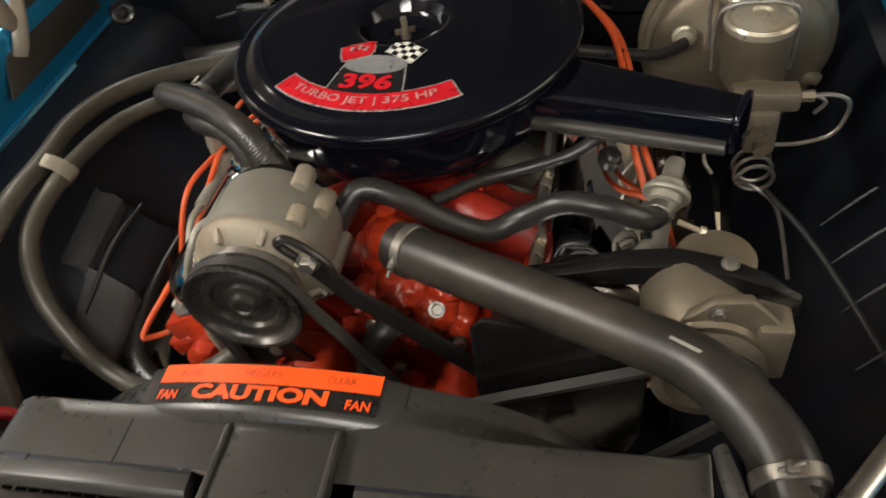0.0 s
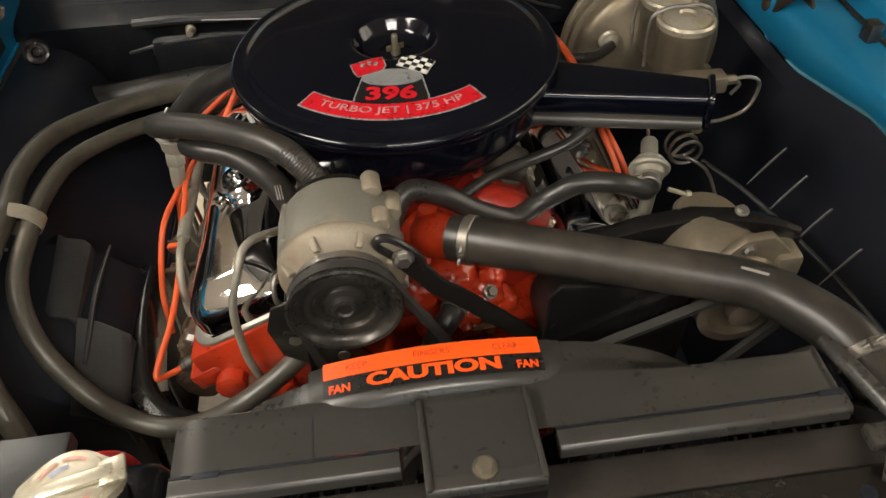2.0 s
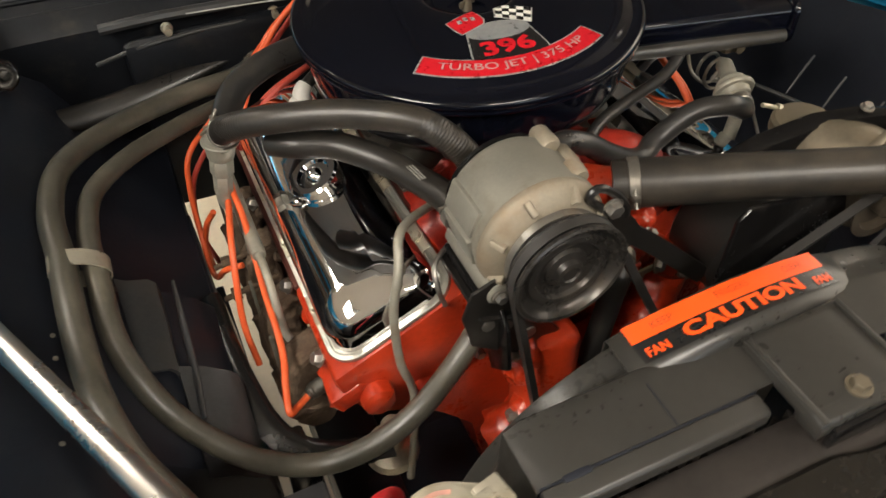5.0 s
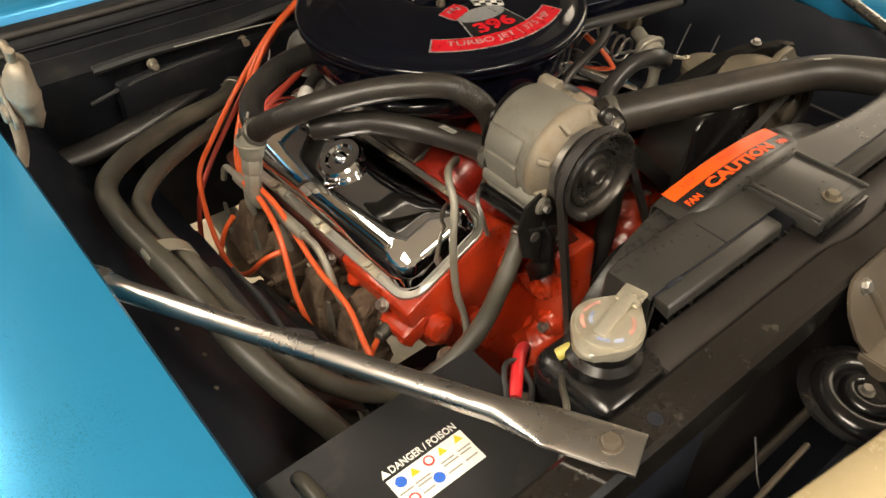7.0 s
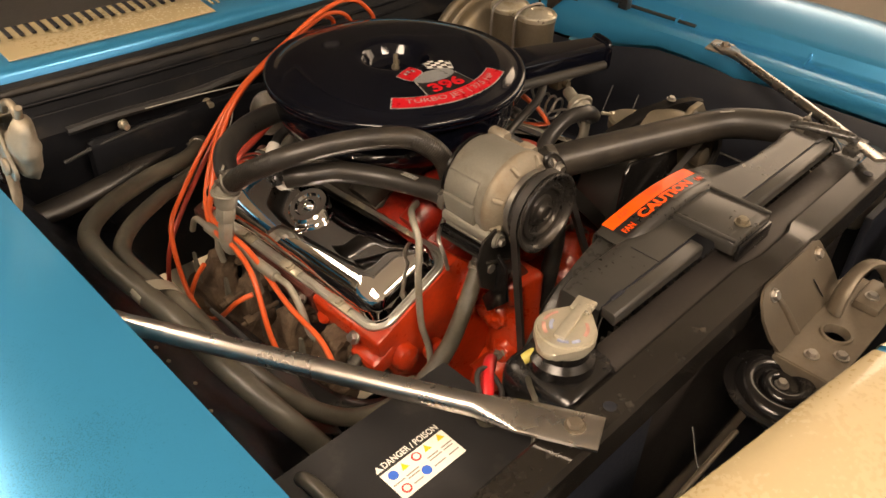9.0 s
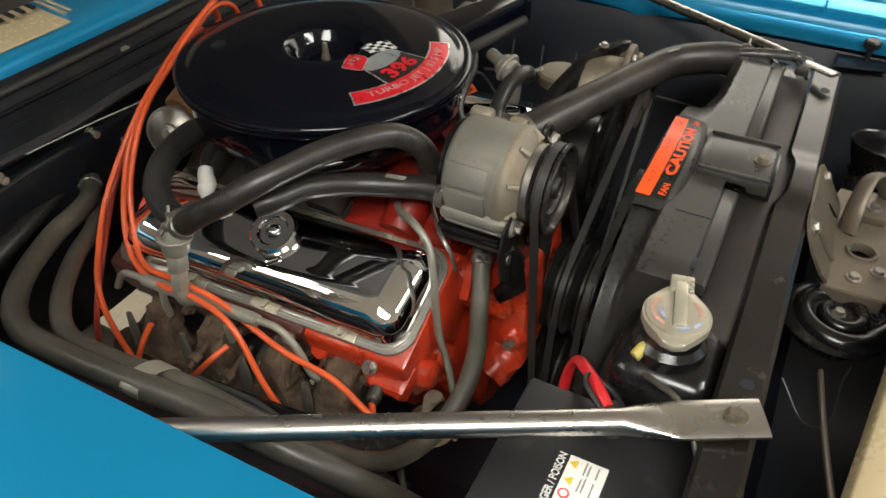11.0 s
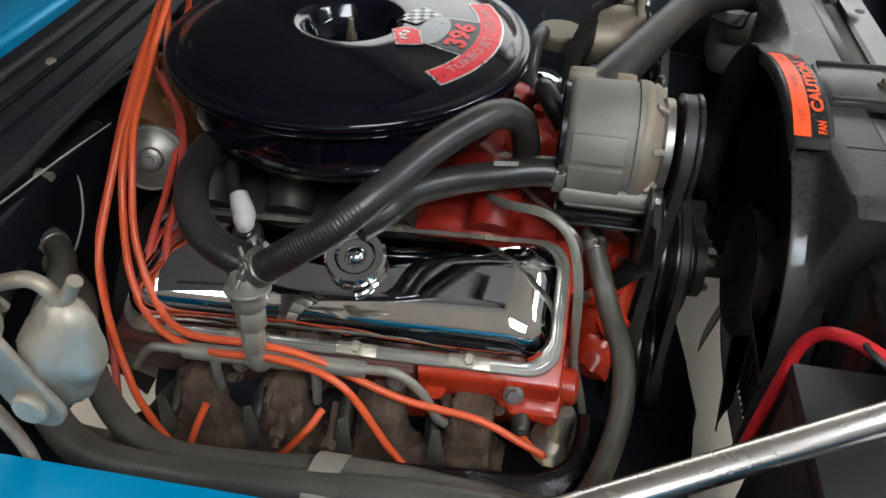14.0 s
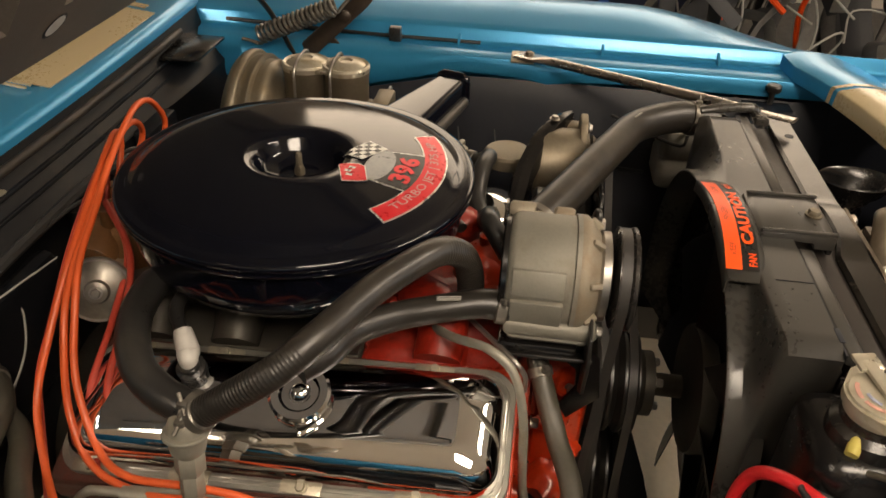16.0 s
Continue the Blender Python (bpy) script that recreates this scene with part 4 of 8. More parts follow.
def fall(y):
    return -PITCH * (y + 0.2)


def shear(bm):
    for v in bm.verts:
        v.co.z += fall(v.co.y)
    return bm


bm = mesh()
prism(bm, [(EX - 0.20, 0.57), (EX - 0.09, 0.70), (EX + 0.09, 0.70), (EX + 0.20, 0.57), (EX + 0.13, 0.50), (EX + 0.12, 0.38), (EX - 0.12, 0.38), (EX - 0.13, 0.50)], "y", -0.285, 0.26, 0.006)
part("block", shear(bm), ENGINE_RED, engine)
bm = mesh()
box(bm, (EX, -0.02, 0.355), (0.22, 0.5, 0.11), 0.02)
part("oil_pan", bm, BLACK_SATIN, engine, "black oil pan")

# timing cover and water pump
bm = mesh()
lathe(bm, [(0.105, 0), (0.105, 0.018), (0.09, 0.024), (0.03, 0.026), (0, 0.026)], (EX, -0.285, 0.47), (0, -1, 0), 32)
box(bm, (EX, -0.297, 0.55), (0.15, 0.026, 0.12), 0.01)
part("timing_cover", lumpy(bm, 0.004, 0.02, 2), ENGINE_RED, engine)
bm = mesh()
lathe(bm, [(0.062, 0), (0.066, 0.03), (0.058, 0.05), (0.035, 0.06), (0.028, 0.11), (0.024, 0.12), (0, 0.12)], (EX, -0.305, 0.605), (0, -1, 0), 32)
for side in (-1, 1):
    tube(bm, [(EX + side * 0.03, -0.335, 0.62), (EX + side * 0.075, -0.325, 0.66), (EX + side * 0.10, -0.30, 0.70)], [0.034, 0.031, 0.034], 18, 8)
    lathe(bm, [(0.05, 0), (0.05, 0.012), (0.034, 0.016), (0.034, 0.02)], (EX + side * 0.10, -0.288, 0.70), (0, -1, 0), 6)
    tube(bm, [(EX + side * 0.02, -0.34, 0.60), (EX + side * 0.09, -0.345, 0.57), (EX + side * 0.13, -0.33, 0.545)], [0.036, 0.03, 0.028], 18, 6)
box(bm, (-0.068, -0.342, 0.655), (0.058, 0.066, 0.185), 0.014)
for py, pz, pr in ((-0.352, 0.728, 0.019), (-0.330, 0.668, 0.022), (-0.354, 0.610, 0.018)):
    lathe(bm, [(pr * 1.25, 0), (pr, 0.008), (pr * 0.9, 0.013), (pr * 0.5, 0.015), (0, 0.015)], (-0.094, py, pz), (-1, 0, 0), 20)
part("water_pump", lumpy(bm, 0.005, 0.016, 1), ENGINE_RED, engine, degrees=60)
for py, pz in ((-0.352, 0.728), (-0.354, 0.610)):
    bm = mesh()
    bolt(bm, (-0.107, py, pz), (-1, 0, 0), 0.008, 0.010)
    part("pump_bolt", bm, STEEL, engine, "bare steel bolt")
bm = mesh()
for side in (-1, 1):
    for dx, dz in ((-0.035, 0.022), (0.04, -0.012), (-0.005, -0.045)):
        bm = mesh()
        bolt(bm, (EX + side * 0.10 + dx * side, -0.305, 0.70 + dz), (0, -1, 0), 0.0065, 0.010)
        part("pump_bolt", bm, STEEL, engine, "bare steel bolt")

# heads, intake, carburettor
for side in (-1, 1):
    s = lambda x: EX + side * x
    bm = mesh()
    prism(bm, [(s(0.303), 0.700), (s(0.148), 0.772), (s(0.075), 0.705), (s(0.19), 0.57), (s(0.27), 0.615), (s(0.295), 0.665)][::side], "y", -0.288, -0.135, 0.006)
    # bosses along the lower edge and at the front corner
    head = part("cylinder_head", shear(bm), ENGINE_RED, engine)
    for yy in (-0.265, -0.235, -0.155):
        bm = mesh()
        lathe(bm, [(0.013, -0.03), (0.013, 0.012), (0.010, 0.015), (0, 0.015)], (s(0.286), yy, 0.665), (side * 0.75, 0, 0.45), 14)
        part("boss", shear(bm), ENGINE_RED, head)
    for x, z, r, h in ((0.26, 0.655, 0.02, 0.02), (0.20, 0.63, 0.017, 0.015)):
        bm = mesh()
        lathe(bm, [(r, 0), (r, h), (r * 0.75, h + 0.004), (0, h + 0.004)], (s(x), -0.285, z), (0, -1, 0), 18)
        part("boss", lumpy(shear(bm), 0.003, 0.01), ENGINE_RED, head)
    bm = mesh()
    box(bm, (s(0.285), -0.262, 0.66), (0.05, 0.06, 0.035), 0.01, pose(0, 0, 0, 0, side * 25, 0))
    part("corner_lug", lumpy(shear(bm), 0.004, 0.015, 2), ENGINE_RED, head)
    # rear of the head: red darkened to stand in for shade round the manifold
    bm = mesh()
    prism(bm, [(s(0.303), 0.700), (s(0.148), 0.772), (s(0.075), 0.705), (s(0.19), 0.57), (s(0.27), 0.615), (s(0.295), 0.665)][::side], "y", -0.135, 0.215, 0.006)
    part("rear_half", lumpy(shear(bm), 0.003, 0.014, 4), HEAD_SHADED, head, "rear half, its shade above the manifold painted in")
    for yy in (-0.24, -0.115, 0.06):
        bm = mesh()
        bolt(bm, (s(0.305), yy, 0.687), (side * 0.8, 0, 0.5), 0.008, 0.010)
        part("head_bolt", shear(bm), STEEL, engine, "dark steel head bolt")

# intake colours carry the air cleaner's shade: deeper red in front, dark behind
bm = mesh()
prism(bm, [(EX - 0.15, 0.768), (EX - 0.085, 0.79), (EX - 0.07, 0.802), (EX + 0.07, 0.802), (EX + 0.085, 0.79), (EX + 0.15, 0.768), (EX + 0.10, 0.70), (EX - 0.10, 0.70)], "y", -0.262, -0.10, 0.008)
intake = part("intake_manifold", lumpy(shear(bm), 0.007, 0.018, 9), RED_SHADED, engine)
for side in (-1, 1):
    for yy in (-0.19, -0.07, 0.05, 0.15):
        bm = mesh()
        tube(bm, [(EX + side * 0.055, yy * 0.8, 0.80), (EX + side * 0.10, yy, 0.803), (EX + side * 0.145, yy, 0.775)], [0.028, 0.03, 0.028], 14, 6)
        # runners behind the front one painted dark for the shade over them
        part("runner", shear(bm), RED_SHADED if yy == -0.19 else DARK_METAL, intake)
bm = mesh()
prism(bm, [(EX - 0.15, 0.768), (EX - 0.085, 0.79), (EX - 0.07, 0.80), (EX + 0.07, 0.80), (EX + 0.085, 0.79), (EX + 0.15, 0.768), (EX + 0.10, 0.70), (EX - 0.10, 0.70)], "y", -0.10, 0.20, 0.008)
part("plenum", lumpy(shear(bm), 0.002, 0.02, 3), DARK_METAL, intake, "plenum, its shade below the air cleaner painted dark")
bm = mesh()
box(bm, (0.0, -0.0, 0.835), (0.17, 0.24, 0.07), 0.012)
box(bm, (0.0, -0.105, 0.84), (0.13, 0.06, 0.045), 0.01)
box(bm, (0.0, 0.105, 0.84), (0.13, 0.06, 0.045), 0.01)
part("carburettor", bm, DARK_METAL, engine, "dark cast carburettor below the air cleaner")
bm = mesh()
lathe(bm, [(0.04, -0.03), (0.04, 0), (0.042, 0.004), (0.042, 0.014), (0.036, 0.02), (0.034, 0.03), (0.026, 0.042), (0.010, 0.05), (0.009, 0.055), (0.011, 0.056), (0.011, 0.064), (0, 0.066)], (0.012, -0.232, 0.792), (0, 0, 1), 28)
tube(bm, [(0.012, -0.236, 0.818), (0.02, -0.256, 0.834), (0.034, -0.270, 0.840), (0.06, -0.282, 0.842)], [0.028, 0.027, 0.0235, 0.0225], 20, 6)
box(bm, (0.012, -0.232, 0.80), (0.095, 0.04, 0.016), 0.006)
part("thermostat_housing", bm, ENGINE_RED, engine)
bm = mesh()
box(bm, (0.098, -0.162, 0.80), (0.014, 0.004, 0.06), 0.0015)
box(bm, (0.098, -0.155, 0.828), (0.014, 0.016, 0.004), 0.0015)
part("lift_bracket", bm, ENGINE_RED, engine, "small orange-red bracket tab")
bm = mesh()
lathe(bm, [(0.011, 0), (0.011, 0.02), (0.008, 0.022), (0.008, 0.03), (0, 0.03)], (0.045, -0.225, 0.80), (0.2, -0.2, 1), 6)
part("temperature_sender", bm, ENGINE_RED, engine)


# valve covers
def valve_cover(side):
    s = lambda x: EX + side * x
    low, high = Vector((s(0.298), 0, 0.703)), Vector((s(0.148), 0, 0.772))
    across = (high - low).normalized()
    up = across.cross(Vector((0, side, 0))).normalized()
    if up.z < 0:
        up = -up
    wide, front, back = (high - low).length, -0.287, 0.212
    long = back - front
    mid = (low + high) / 2 + Vector((0, (front + back) / 2, fall(-0.04)))

    def ring(inset, h_low, h_high, radius):
        out = []
        for a, b in rounded(long - 2 * inset, wide - 2 * inset, radius, 8):
            t = b / wide + 0.5
            out.append(mid + Vector((0, a, -PITCH * a)) + across * b + up * (h_low + (h_high - h_low) * t))
        return out
    rings = [ring(0.003, 0, 0, 0.034), ring(0.003, 0.004, 0.004, 0.034), ring(0.004, 0.005, 0.005, 0.033), ring(0.009, 0.005, 0.005, 0.03), ring(0.010, 0.0035, 0.0035, 0.03),
             ring(0.012, 0.0035, 0.0035, 0.03), ring(0.0135, 0.006, 0.006, 0.03), ring(0.0150, 0.026, 0.013, 0.032), ring(0.0165, 0.0325, 0.0185, 0.032), ring(0.0195, 0.0385, 0.0235, 0.031), ring(0.0240, 0.0435, 0.0280, 0.030), ring(0.0295, 0.0480, 0.0320, 0.028),
             ring(0.036, 0.0520, 0.0355, 0.025), ring(0.043, 0.0555, 0.0388, 0.021), ring(0.049, 0.0578, 0.0412, 0.017), ring(0.055, 0.0593, 0.0430, 0.012), ring(0.061, 0.0600, 0.0440, 0.007)]
    cover = part("valve_cover", loft(mesh(), rings[5:]), CHROME, engine, "chrome plated steel valve cover", degrees=60)
    part("flange", loft(mesh(), rings[:6]), FLANGE, cover, "satin silver flange")
    # hold-down tabs with bolts along the lower and upper rails
    for yy in (-0.19, -0.068, 0.055, 0.165):
        for b in (-wide / 2 + 0.011, wide / 2 - 0.011):
            c = mid + Vector((0, yy - (front + back) / 2, -PITCH * (yy - (front + back) / 2))) + across * b + up * 0.0055
            bm = mesh()
            turn = Matrix((across, Vector((0, 1, 0)), up)).transposed().to_4x4()
            box(bm, c + up * 0.001, (0.014, 0.044, 0.002), 0.0008, turn)
            bolt(bm, c + up * 0.002, up, 0.0055, 0.006)
            sign = 1 if b < 0 else -1
            for lean in (-1, 1):
                box(bm, c + across * (sign * 0.007) + up * 0.006 + Vector((0, 0.008 * lean, 0)), (0.012, 0.013, 0.0014), 0.0006, turn @ pose(0, 0, 0, 0, -sign * 48, 0) @ pose(0, 0, 0, 0, 0, 24 * lean * sign))
            part("hold_down_tab", bm, ZINC, cover, "plated hold-down tab and bolt" if yy < -0.18 else "")
    if side < 0:
        c = mid + Vector((0, -0.058 - (front + back) / 2, 0)) + across * 0.012 + up * 0.051
        bm = mesh()
        lathe(bm, [(0.031, -0.004), (0.031, 0.006), (0.033, 0.008), (0.033, 0.014), (0.030, 0.0165), (0.022, 0.016), (0.019, 0.012), (0.012, 0.012), (0.009, 0.018), (0.004, 0.021), (0, 0.0212)], c, up, 40)
        box(bm, c + Vector((0.0, -0.012, 0)) - across * 0.03 + up * 0.004, (0.022, 0.022, 0.012), 0.004, Matrix((across, Vector((0, 1, 0)), up)).transposed().to_4x4() @ pose(0, 0, 0, 0, 0, 40))
        part("oil_cap", bm, CHROME, cover, "round chrome oil filler cap")
        c = mid + Vector((0, 0.07 - (front + back) / 2, 0)) + across * 0.03 + up * 0.046
        bm = mesh()
        lathe(bm, [(0.016, -0.004), (0.016, 0.006), (0.011, 0.008), (0.011, 0.016)], c, up, 20)
        part("grommet", bm, RUBBER, cover, "black rubber grommet")
        bm = mesh()
        tube(bm, [c + up * 0.008, c + up * 0.014 + Vector((0.002, 0, 0.010)), c + Vector((0.003, 0.002, 0.024)), c + Vector((0.006, 0.005, 0.036)), c + Vector((0.014, 0.010, 0.042))], [0.009, 0.0115, 0.0125, 0.0115, 0.010], 16, 6)
        part("breather_valve", bm, WHITE_PLASTIC, cover, "dull white plastic breather valve")
        bm = mesh()
        tube(bm, [c + Vector((0.010, 0.008, 0.040)), c + Vector((0.045, 0.030, 0.046)), c + Vector((0.10, 0.03, 0.05))], 0.008, 12, 6)
        part("breather_hose", bm, RUBBER, cover, "short black breather hose")
    else:
        c = mid + Vector((0, -0.02, 0)) + across * 0.01 + up * 0.050
        bm = mesh()
        lathe(bm, [(0.015, -0.002), (0.015, 0.006), (0.011, 0.008), (0.011, 0.014), (0.008, 0.016), (0, 0.016)], c, up, 24)
        part("breather_elbow", bm, RUBBER, cover, "black rubber breather elbow")
    return cover


valve_cover(-1)
valve_cover(1)

# exhaust manifolds with plugs
PORTS = [-0.20, -0.105, 0.005, 0.105]
for side in (-1, 1):
    s = lambda x: EX + side * x
    bm = mesh()
    tube(bm, [(s(0.322), -0.235, 0.585), (s(0.324), -0.1, 0.575), (s(0.320), 0.05, 0.568), (s(0.315), 0.16, 0.56), (s(0.305), 0.21, 0.52), (s(0.30), 0.23, 0.44)], [0.024, 0.027, 0.028, 0.029, 0.03, 0.03], 18, 12, flat=1.3)
    log = part("exhaust_manifold", lumpy(shear(bm), 0.004, 0.013), IRON, engine, "rusty brown cast iron exhaust manifold", degrees=75)
    for n, yy in enumerate(PORTS):
        bm = mesh()
        rings = []
        for f, cx, cz, hy, hx in ((0, 0.276, 0.655, 0.020, 0.018), (0.2, 0.298, 0.660, 0.0205, 0.019), (0.35, 0.312, 0.655, 0.021, 0.020), (0.5, 0.319, 0.640, 0.023, 0.021), (0.7, 0.322, 0.615, 0.028, 0.023), (0.85, 0.324, 0.599, 0.036, 0.027), (0.93, 0.325, 0.591, 0.043, 0.031), (1.0, 0.323, 0.575, 0.042, 0.028)):
            lean = radians(60 - 60 * min(1, f / 0.6))
            ring = []
            for a, b in rounded(2 * hy, 2 * hx, 0.011, 5):
                ring.append((s(cx + b * math.cos(lean)), yy + a + 0.006 * f, cz + b * math.sin(lean)))
            rings.append(ring)
        loft(bm, rings)
        part("runner", lumpy(lumpy(shear(bm), 0.0045, 0.014, 2, n * 3.7), 0.0022, 0.005, 1, n), IRON, log, degrees=75)
        bm = mesh()
        box(bm, (s(0.272), yy, 0.645), (0.016, 0.07, 0.05), 0.006, pose(0, 0, 0, 0, side * 35, 0))
        part("port_flange", lumpy(shear(bm), 0.002, 0.012, 2), IRON, log)
        for dy in (-0.027, 0.029):
            bm = mesh()
            bolt(bm, (s(0.292), yy + dy, 0.650), (side * 0.9, 0, 0.4), 0.0075, 0.013)
            part("flange_bolt", shear(bm), IRON, log)
    for yy in (-0.152, -0.05, 0.055, 0.155):
        bm = mesh()
        tube(bm, [(s(0.268), yy, 0.625), (s(0.30), yy - 0.004, 0.610), (s(0.345), yy - 0.01, 0.585)], [0.008, 0.011, 0.0095], 12, 5)
        part("spark_plug_boot", shear(bm), BLACK_SATIN if side > 0 else DARK_METAL, engine, "dark spark plug boot" if yy < -0.15 else "")
        bm = mesh()
        prism(bm, [(yy - 0.024, 0.582), (yy - 0.006, 0.580), (yy - 0.004, 0.625), (yy - 0.009, 0.662), (yy - 0.017, 0.664), (yy - 0.021, 0.630)], "x", s(0.346) - 0.002, s(0.346) + 0.002, 0.0008)
        part("heat_shield", shear(bm), SHIELD, engine, "thin rusty heat shield" if yy < -0.15 else "")
for yy, zz in ((-0.055, 0.632), (0.0, 0.638)):
    bm = mesh()
    tube(bm, [(-0.375, yy, zz), (-0.340, yy + 0.004, zz + 0.002), (-0.30, yy + 0.01, zz)], 0.004, 8, 4)
    lathe(bm, [(0.009, 0), (0.009, 0.012), (0, 0.013)], (-0.352, yy + 0.003, zz + 0.001), (-1, 0, 0), 6)
    part("manifold_stud", bm, IRON, engine, "rusty stud and nut")
# starter-side cone and dipstick fitting seen low at the front corner
bm = mesh()
lathe(bm, [(0.034, 0), (0.032, 0.012), (0.016, 0.024), (0.014, 0.06), (0.011, 0.066), (0, 0.066)], (-0.244, -0.298, 0.540), (0.05, -0.05, 1), 24)
part("mount_cup", bm, ZINC, engine, "grey plated mount cup")


# emission pipes along the manifolds, with their check valves
def air_pipes(side):
    s = lambda x: EX + side * x
    rail = thing("air_injection_pipe", (s(0.34), 0, 0.6), "dull grey air injection pipe above the exhaust manifold", "pipe", "air injection pipes")
    bm = mesh()
    tube(bm, [(s(0.326), 0.175, 0.668), (s(0.328), 0.152, 0.702), (s(0.328), 0.125, 0.710), (s(0.328), 0.02, 0.713), (s(0.328), -0.09, 0.722), (s(0.328), -0.122, 0.721), (s(0.329), -0.148, 0.697), (s(0.328), -0.163, 0.660), (s(0.320), -0.175, 0.642)], 0.0052, 12, 6)
    part("rail", bm, VALVE_METAL, rail)
    bm = mesh()
    tube(bm, [(s(0.328), 0.100, 0.7105), (s(0.328), 0.096, 0.7105), (s(0.328), -0.075, 0.7205), (s(0.328), -0.080, 0.7205)], [0.006, 0.0092, 0.0092, 0.006], 14, 4)
    part("sleeve", bm, VALVE_METAL, rail)
    for yy in (0.075, -0.035):
        bm = mesh()
        tube(bm, [(s(0.330), yy, 0.710), (s(0.332), yy, 0.685), (s(0.326), yy + 0.004, 0.655)], 0.0052, 10, 5)
        part("branch", bm, VALVE_METAL, rail)
    bm = mesh()
    tube(bm, [(s(0.322), 0.020, 0.713), (s(0.336), 0.021, 0.718), (s(0.3415), 0.022, 0.732), (s(0.340), 0.023, 0.752)], [0.0095, 0.0105, 0.0105, 0.010], 16, 6)
    part("elbow", bm, VALVE_METAL, rail)
    up = Vector((0.16, 0.01, 1)).normalized()
    base = Vector((s(0.340), 0.022, 0.748))
    valve = part("check_valve", lathe(mesh(), [(0.0, 0.046), (0.013, 0.046), (0.0165, 0.050), (0.0178, 0.058), (0.0178, 0.0675), (0.0220, 0.0682), (0.0228, 0.0695), (0.0228, 0.0712), (0.0220, 0.0725), (0.0180, 0.0730), (0.0172, 0.080), (0.0140, 0.089), (0.0090, 0.094), (0.0, 0.096)], base, up, 40), VALVE_METAL, rail, "matt grey plated check valve")
    for low, high, r in ((-0.006, 0.022, 0.0120), (0.023, 0.048, 0.0148)):
        bm = mesh()
        lathe(bm, [(0.0, low), (r * 0.9, low), (r, low + 0.002), (r, high - 0.002), (r * 0.9, high), (0, high)], base, up, 6)
        part("hex_nut", bm, VALVE_METAL, valve)
    return rail


air_pipes(-1)

# plated tube past the front of the valve cover
bm = mesh()
tube(bm, [(-0.10, -0.17, 0.80), (-0.155, -0.208, 0.828), (-0.194, -0.250, 0.850), (-0.208, -0.278, 0.832), (-0.222, -0.292, 0.785), (-0.222, -0.298, 0.709), (-0.212, -0.304, 0.655), (-0.222, -0.322, 0.593), (-0.234, -0.331, 0.521)], 0.0050, 12, 8)
part("vent_tube", bm, VALVE_METAL, label="bent dull grey steel vent tube beside the valve cover", category="tube")
bm = mesh()
tube(bm, [(-0.06, -0.20, 0.80), (-0.115, -0.235, 0.812), (-0.165, -0.272, 0.818), (-0.172, -0.29, 0.800), (-0.165, -0.292, 0.77)], 0.003, 8, 8)
part("fuel_line", bm, STEEL, label="thin steel fuel line behind the alternator", category="tube")

# alternator
alt = thing("alternator", (-0.088, -0.32, 0.80), "weathered cast aluminium alternator with a black pulley", "alternator")
AC = Vector((-0.086, 0, 0.880))
bm = mesh()
lathe(bm, [(0.0, 0), (0.052, 0), (0.060, 0.004), (0.0635, 0.010), (0.0635, 0.071), (0.066, 0.072), (0.066, 0.077)], AC + Vector((0, -0.258, 0)), (0, -1, 0), 48)
part("rear_case", bm, ALUMINIUM, alt)
bm = mesh()
lathe(bm, [(0.065, 0), (0.066, 0.003), (0.0655, 0.009), (0.060, 0.015), (0.048, 0.024), (0.030, 0.030), (0.024, 0.031), (0, 0.031)], AC + Vector((0, -0.333, 0)), (0, -1, 0), 48)
part("front_case", bm, TAN_METAL, alt, "tan stained cast front case")
for k in range(8):
    a = radians(22 + 45 * k)
    bm = mesh()
    box(bm, AC + Vector((0.053 * math.cos(a), -0.349, 0.053 * math.sin(a))), (0.018, 0.016, 0.007), 0.002, pose(0, 0, 0, 0, -math.degrees(a), 0) @ pose(0, 0, 0, 0, 0, -35))
    part("vent_rib", bm, TAN_METAL, alt)
LUGS = ((54, -0.256, -0.284, 0.0105), (28, -0.266, -0.296, 0.0105), (46, -0.306, -0.328, 0.0095), (215, -0.262, -0.36, 0.012), (330, -0.262, -0.34, 0.011))
for ang, y0, y1, r in LUGS:
    a = radians(ang)
    c = AC + Vector((0.064 * math.cos(a), 0, 0.064 * math.sin(a)))
    bm = mesh()
    lathe(bm, [(0, 0), (r * 0.8, 0), (r, 0.003), (r, y0 - y1 - 0.003), (r * 0.8, y0 - y1), (0, y0 - y1)], c + Vector((0, y0, 0)), (0, -1, 0), 18)
    part("lug", lumpy(bm, 0.0015, 0.009), TAN_METAL if ang in (28, 54, 46) else ALUMINIUM, alt, "cast mounting lug" if ang == 54 else "")
    if ang > 100:
        bm = mesh()
        bolt(bm, c + Vector((0, y1 - 0.0005, 0)), (0, -1, 0), 0.006, 0.007)
        part("case_bolt", bm, STEEL, alt)
bm = mesh()
box(bm, AC + Vector((-0.045, -0.31, -0.048)), (0.03, 0.09, 0.026), 0.006, pose(0, 0, 0, 0, 40, 0))
part("foot", bm, ALUMINIUM, alt, "cast mounting foot")
for ang, wide in ((160, 0.030), (192, 0.034)):
    a = radians(ang)
    bm = mesh()
    box(bm, AC + Vector((0.0605 * math.cos(a), -0.293, 0.0605 * math.sin(a))), (0.011, 0.056, wide), 0.0025, pose(0, 0, 0, 0, -ang, 0))
    part("flat_pad", lumpy(bm, 0.0012, 0.02), ALUMINIUM, alt, "cast flat on the side of the case" if ang == 160 else "")
bm = mesh()
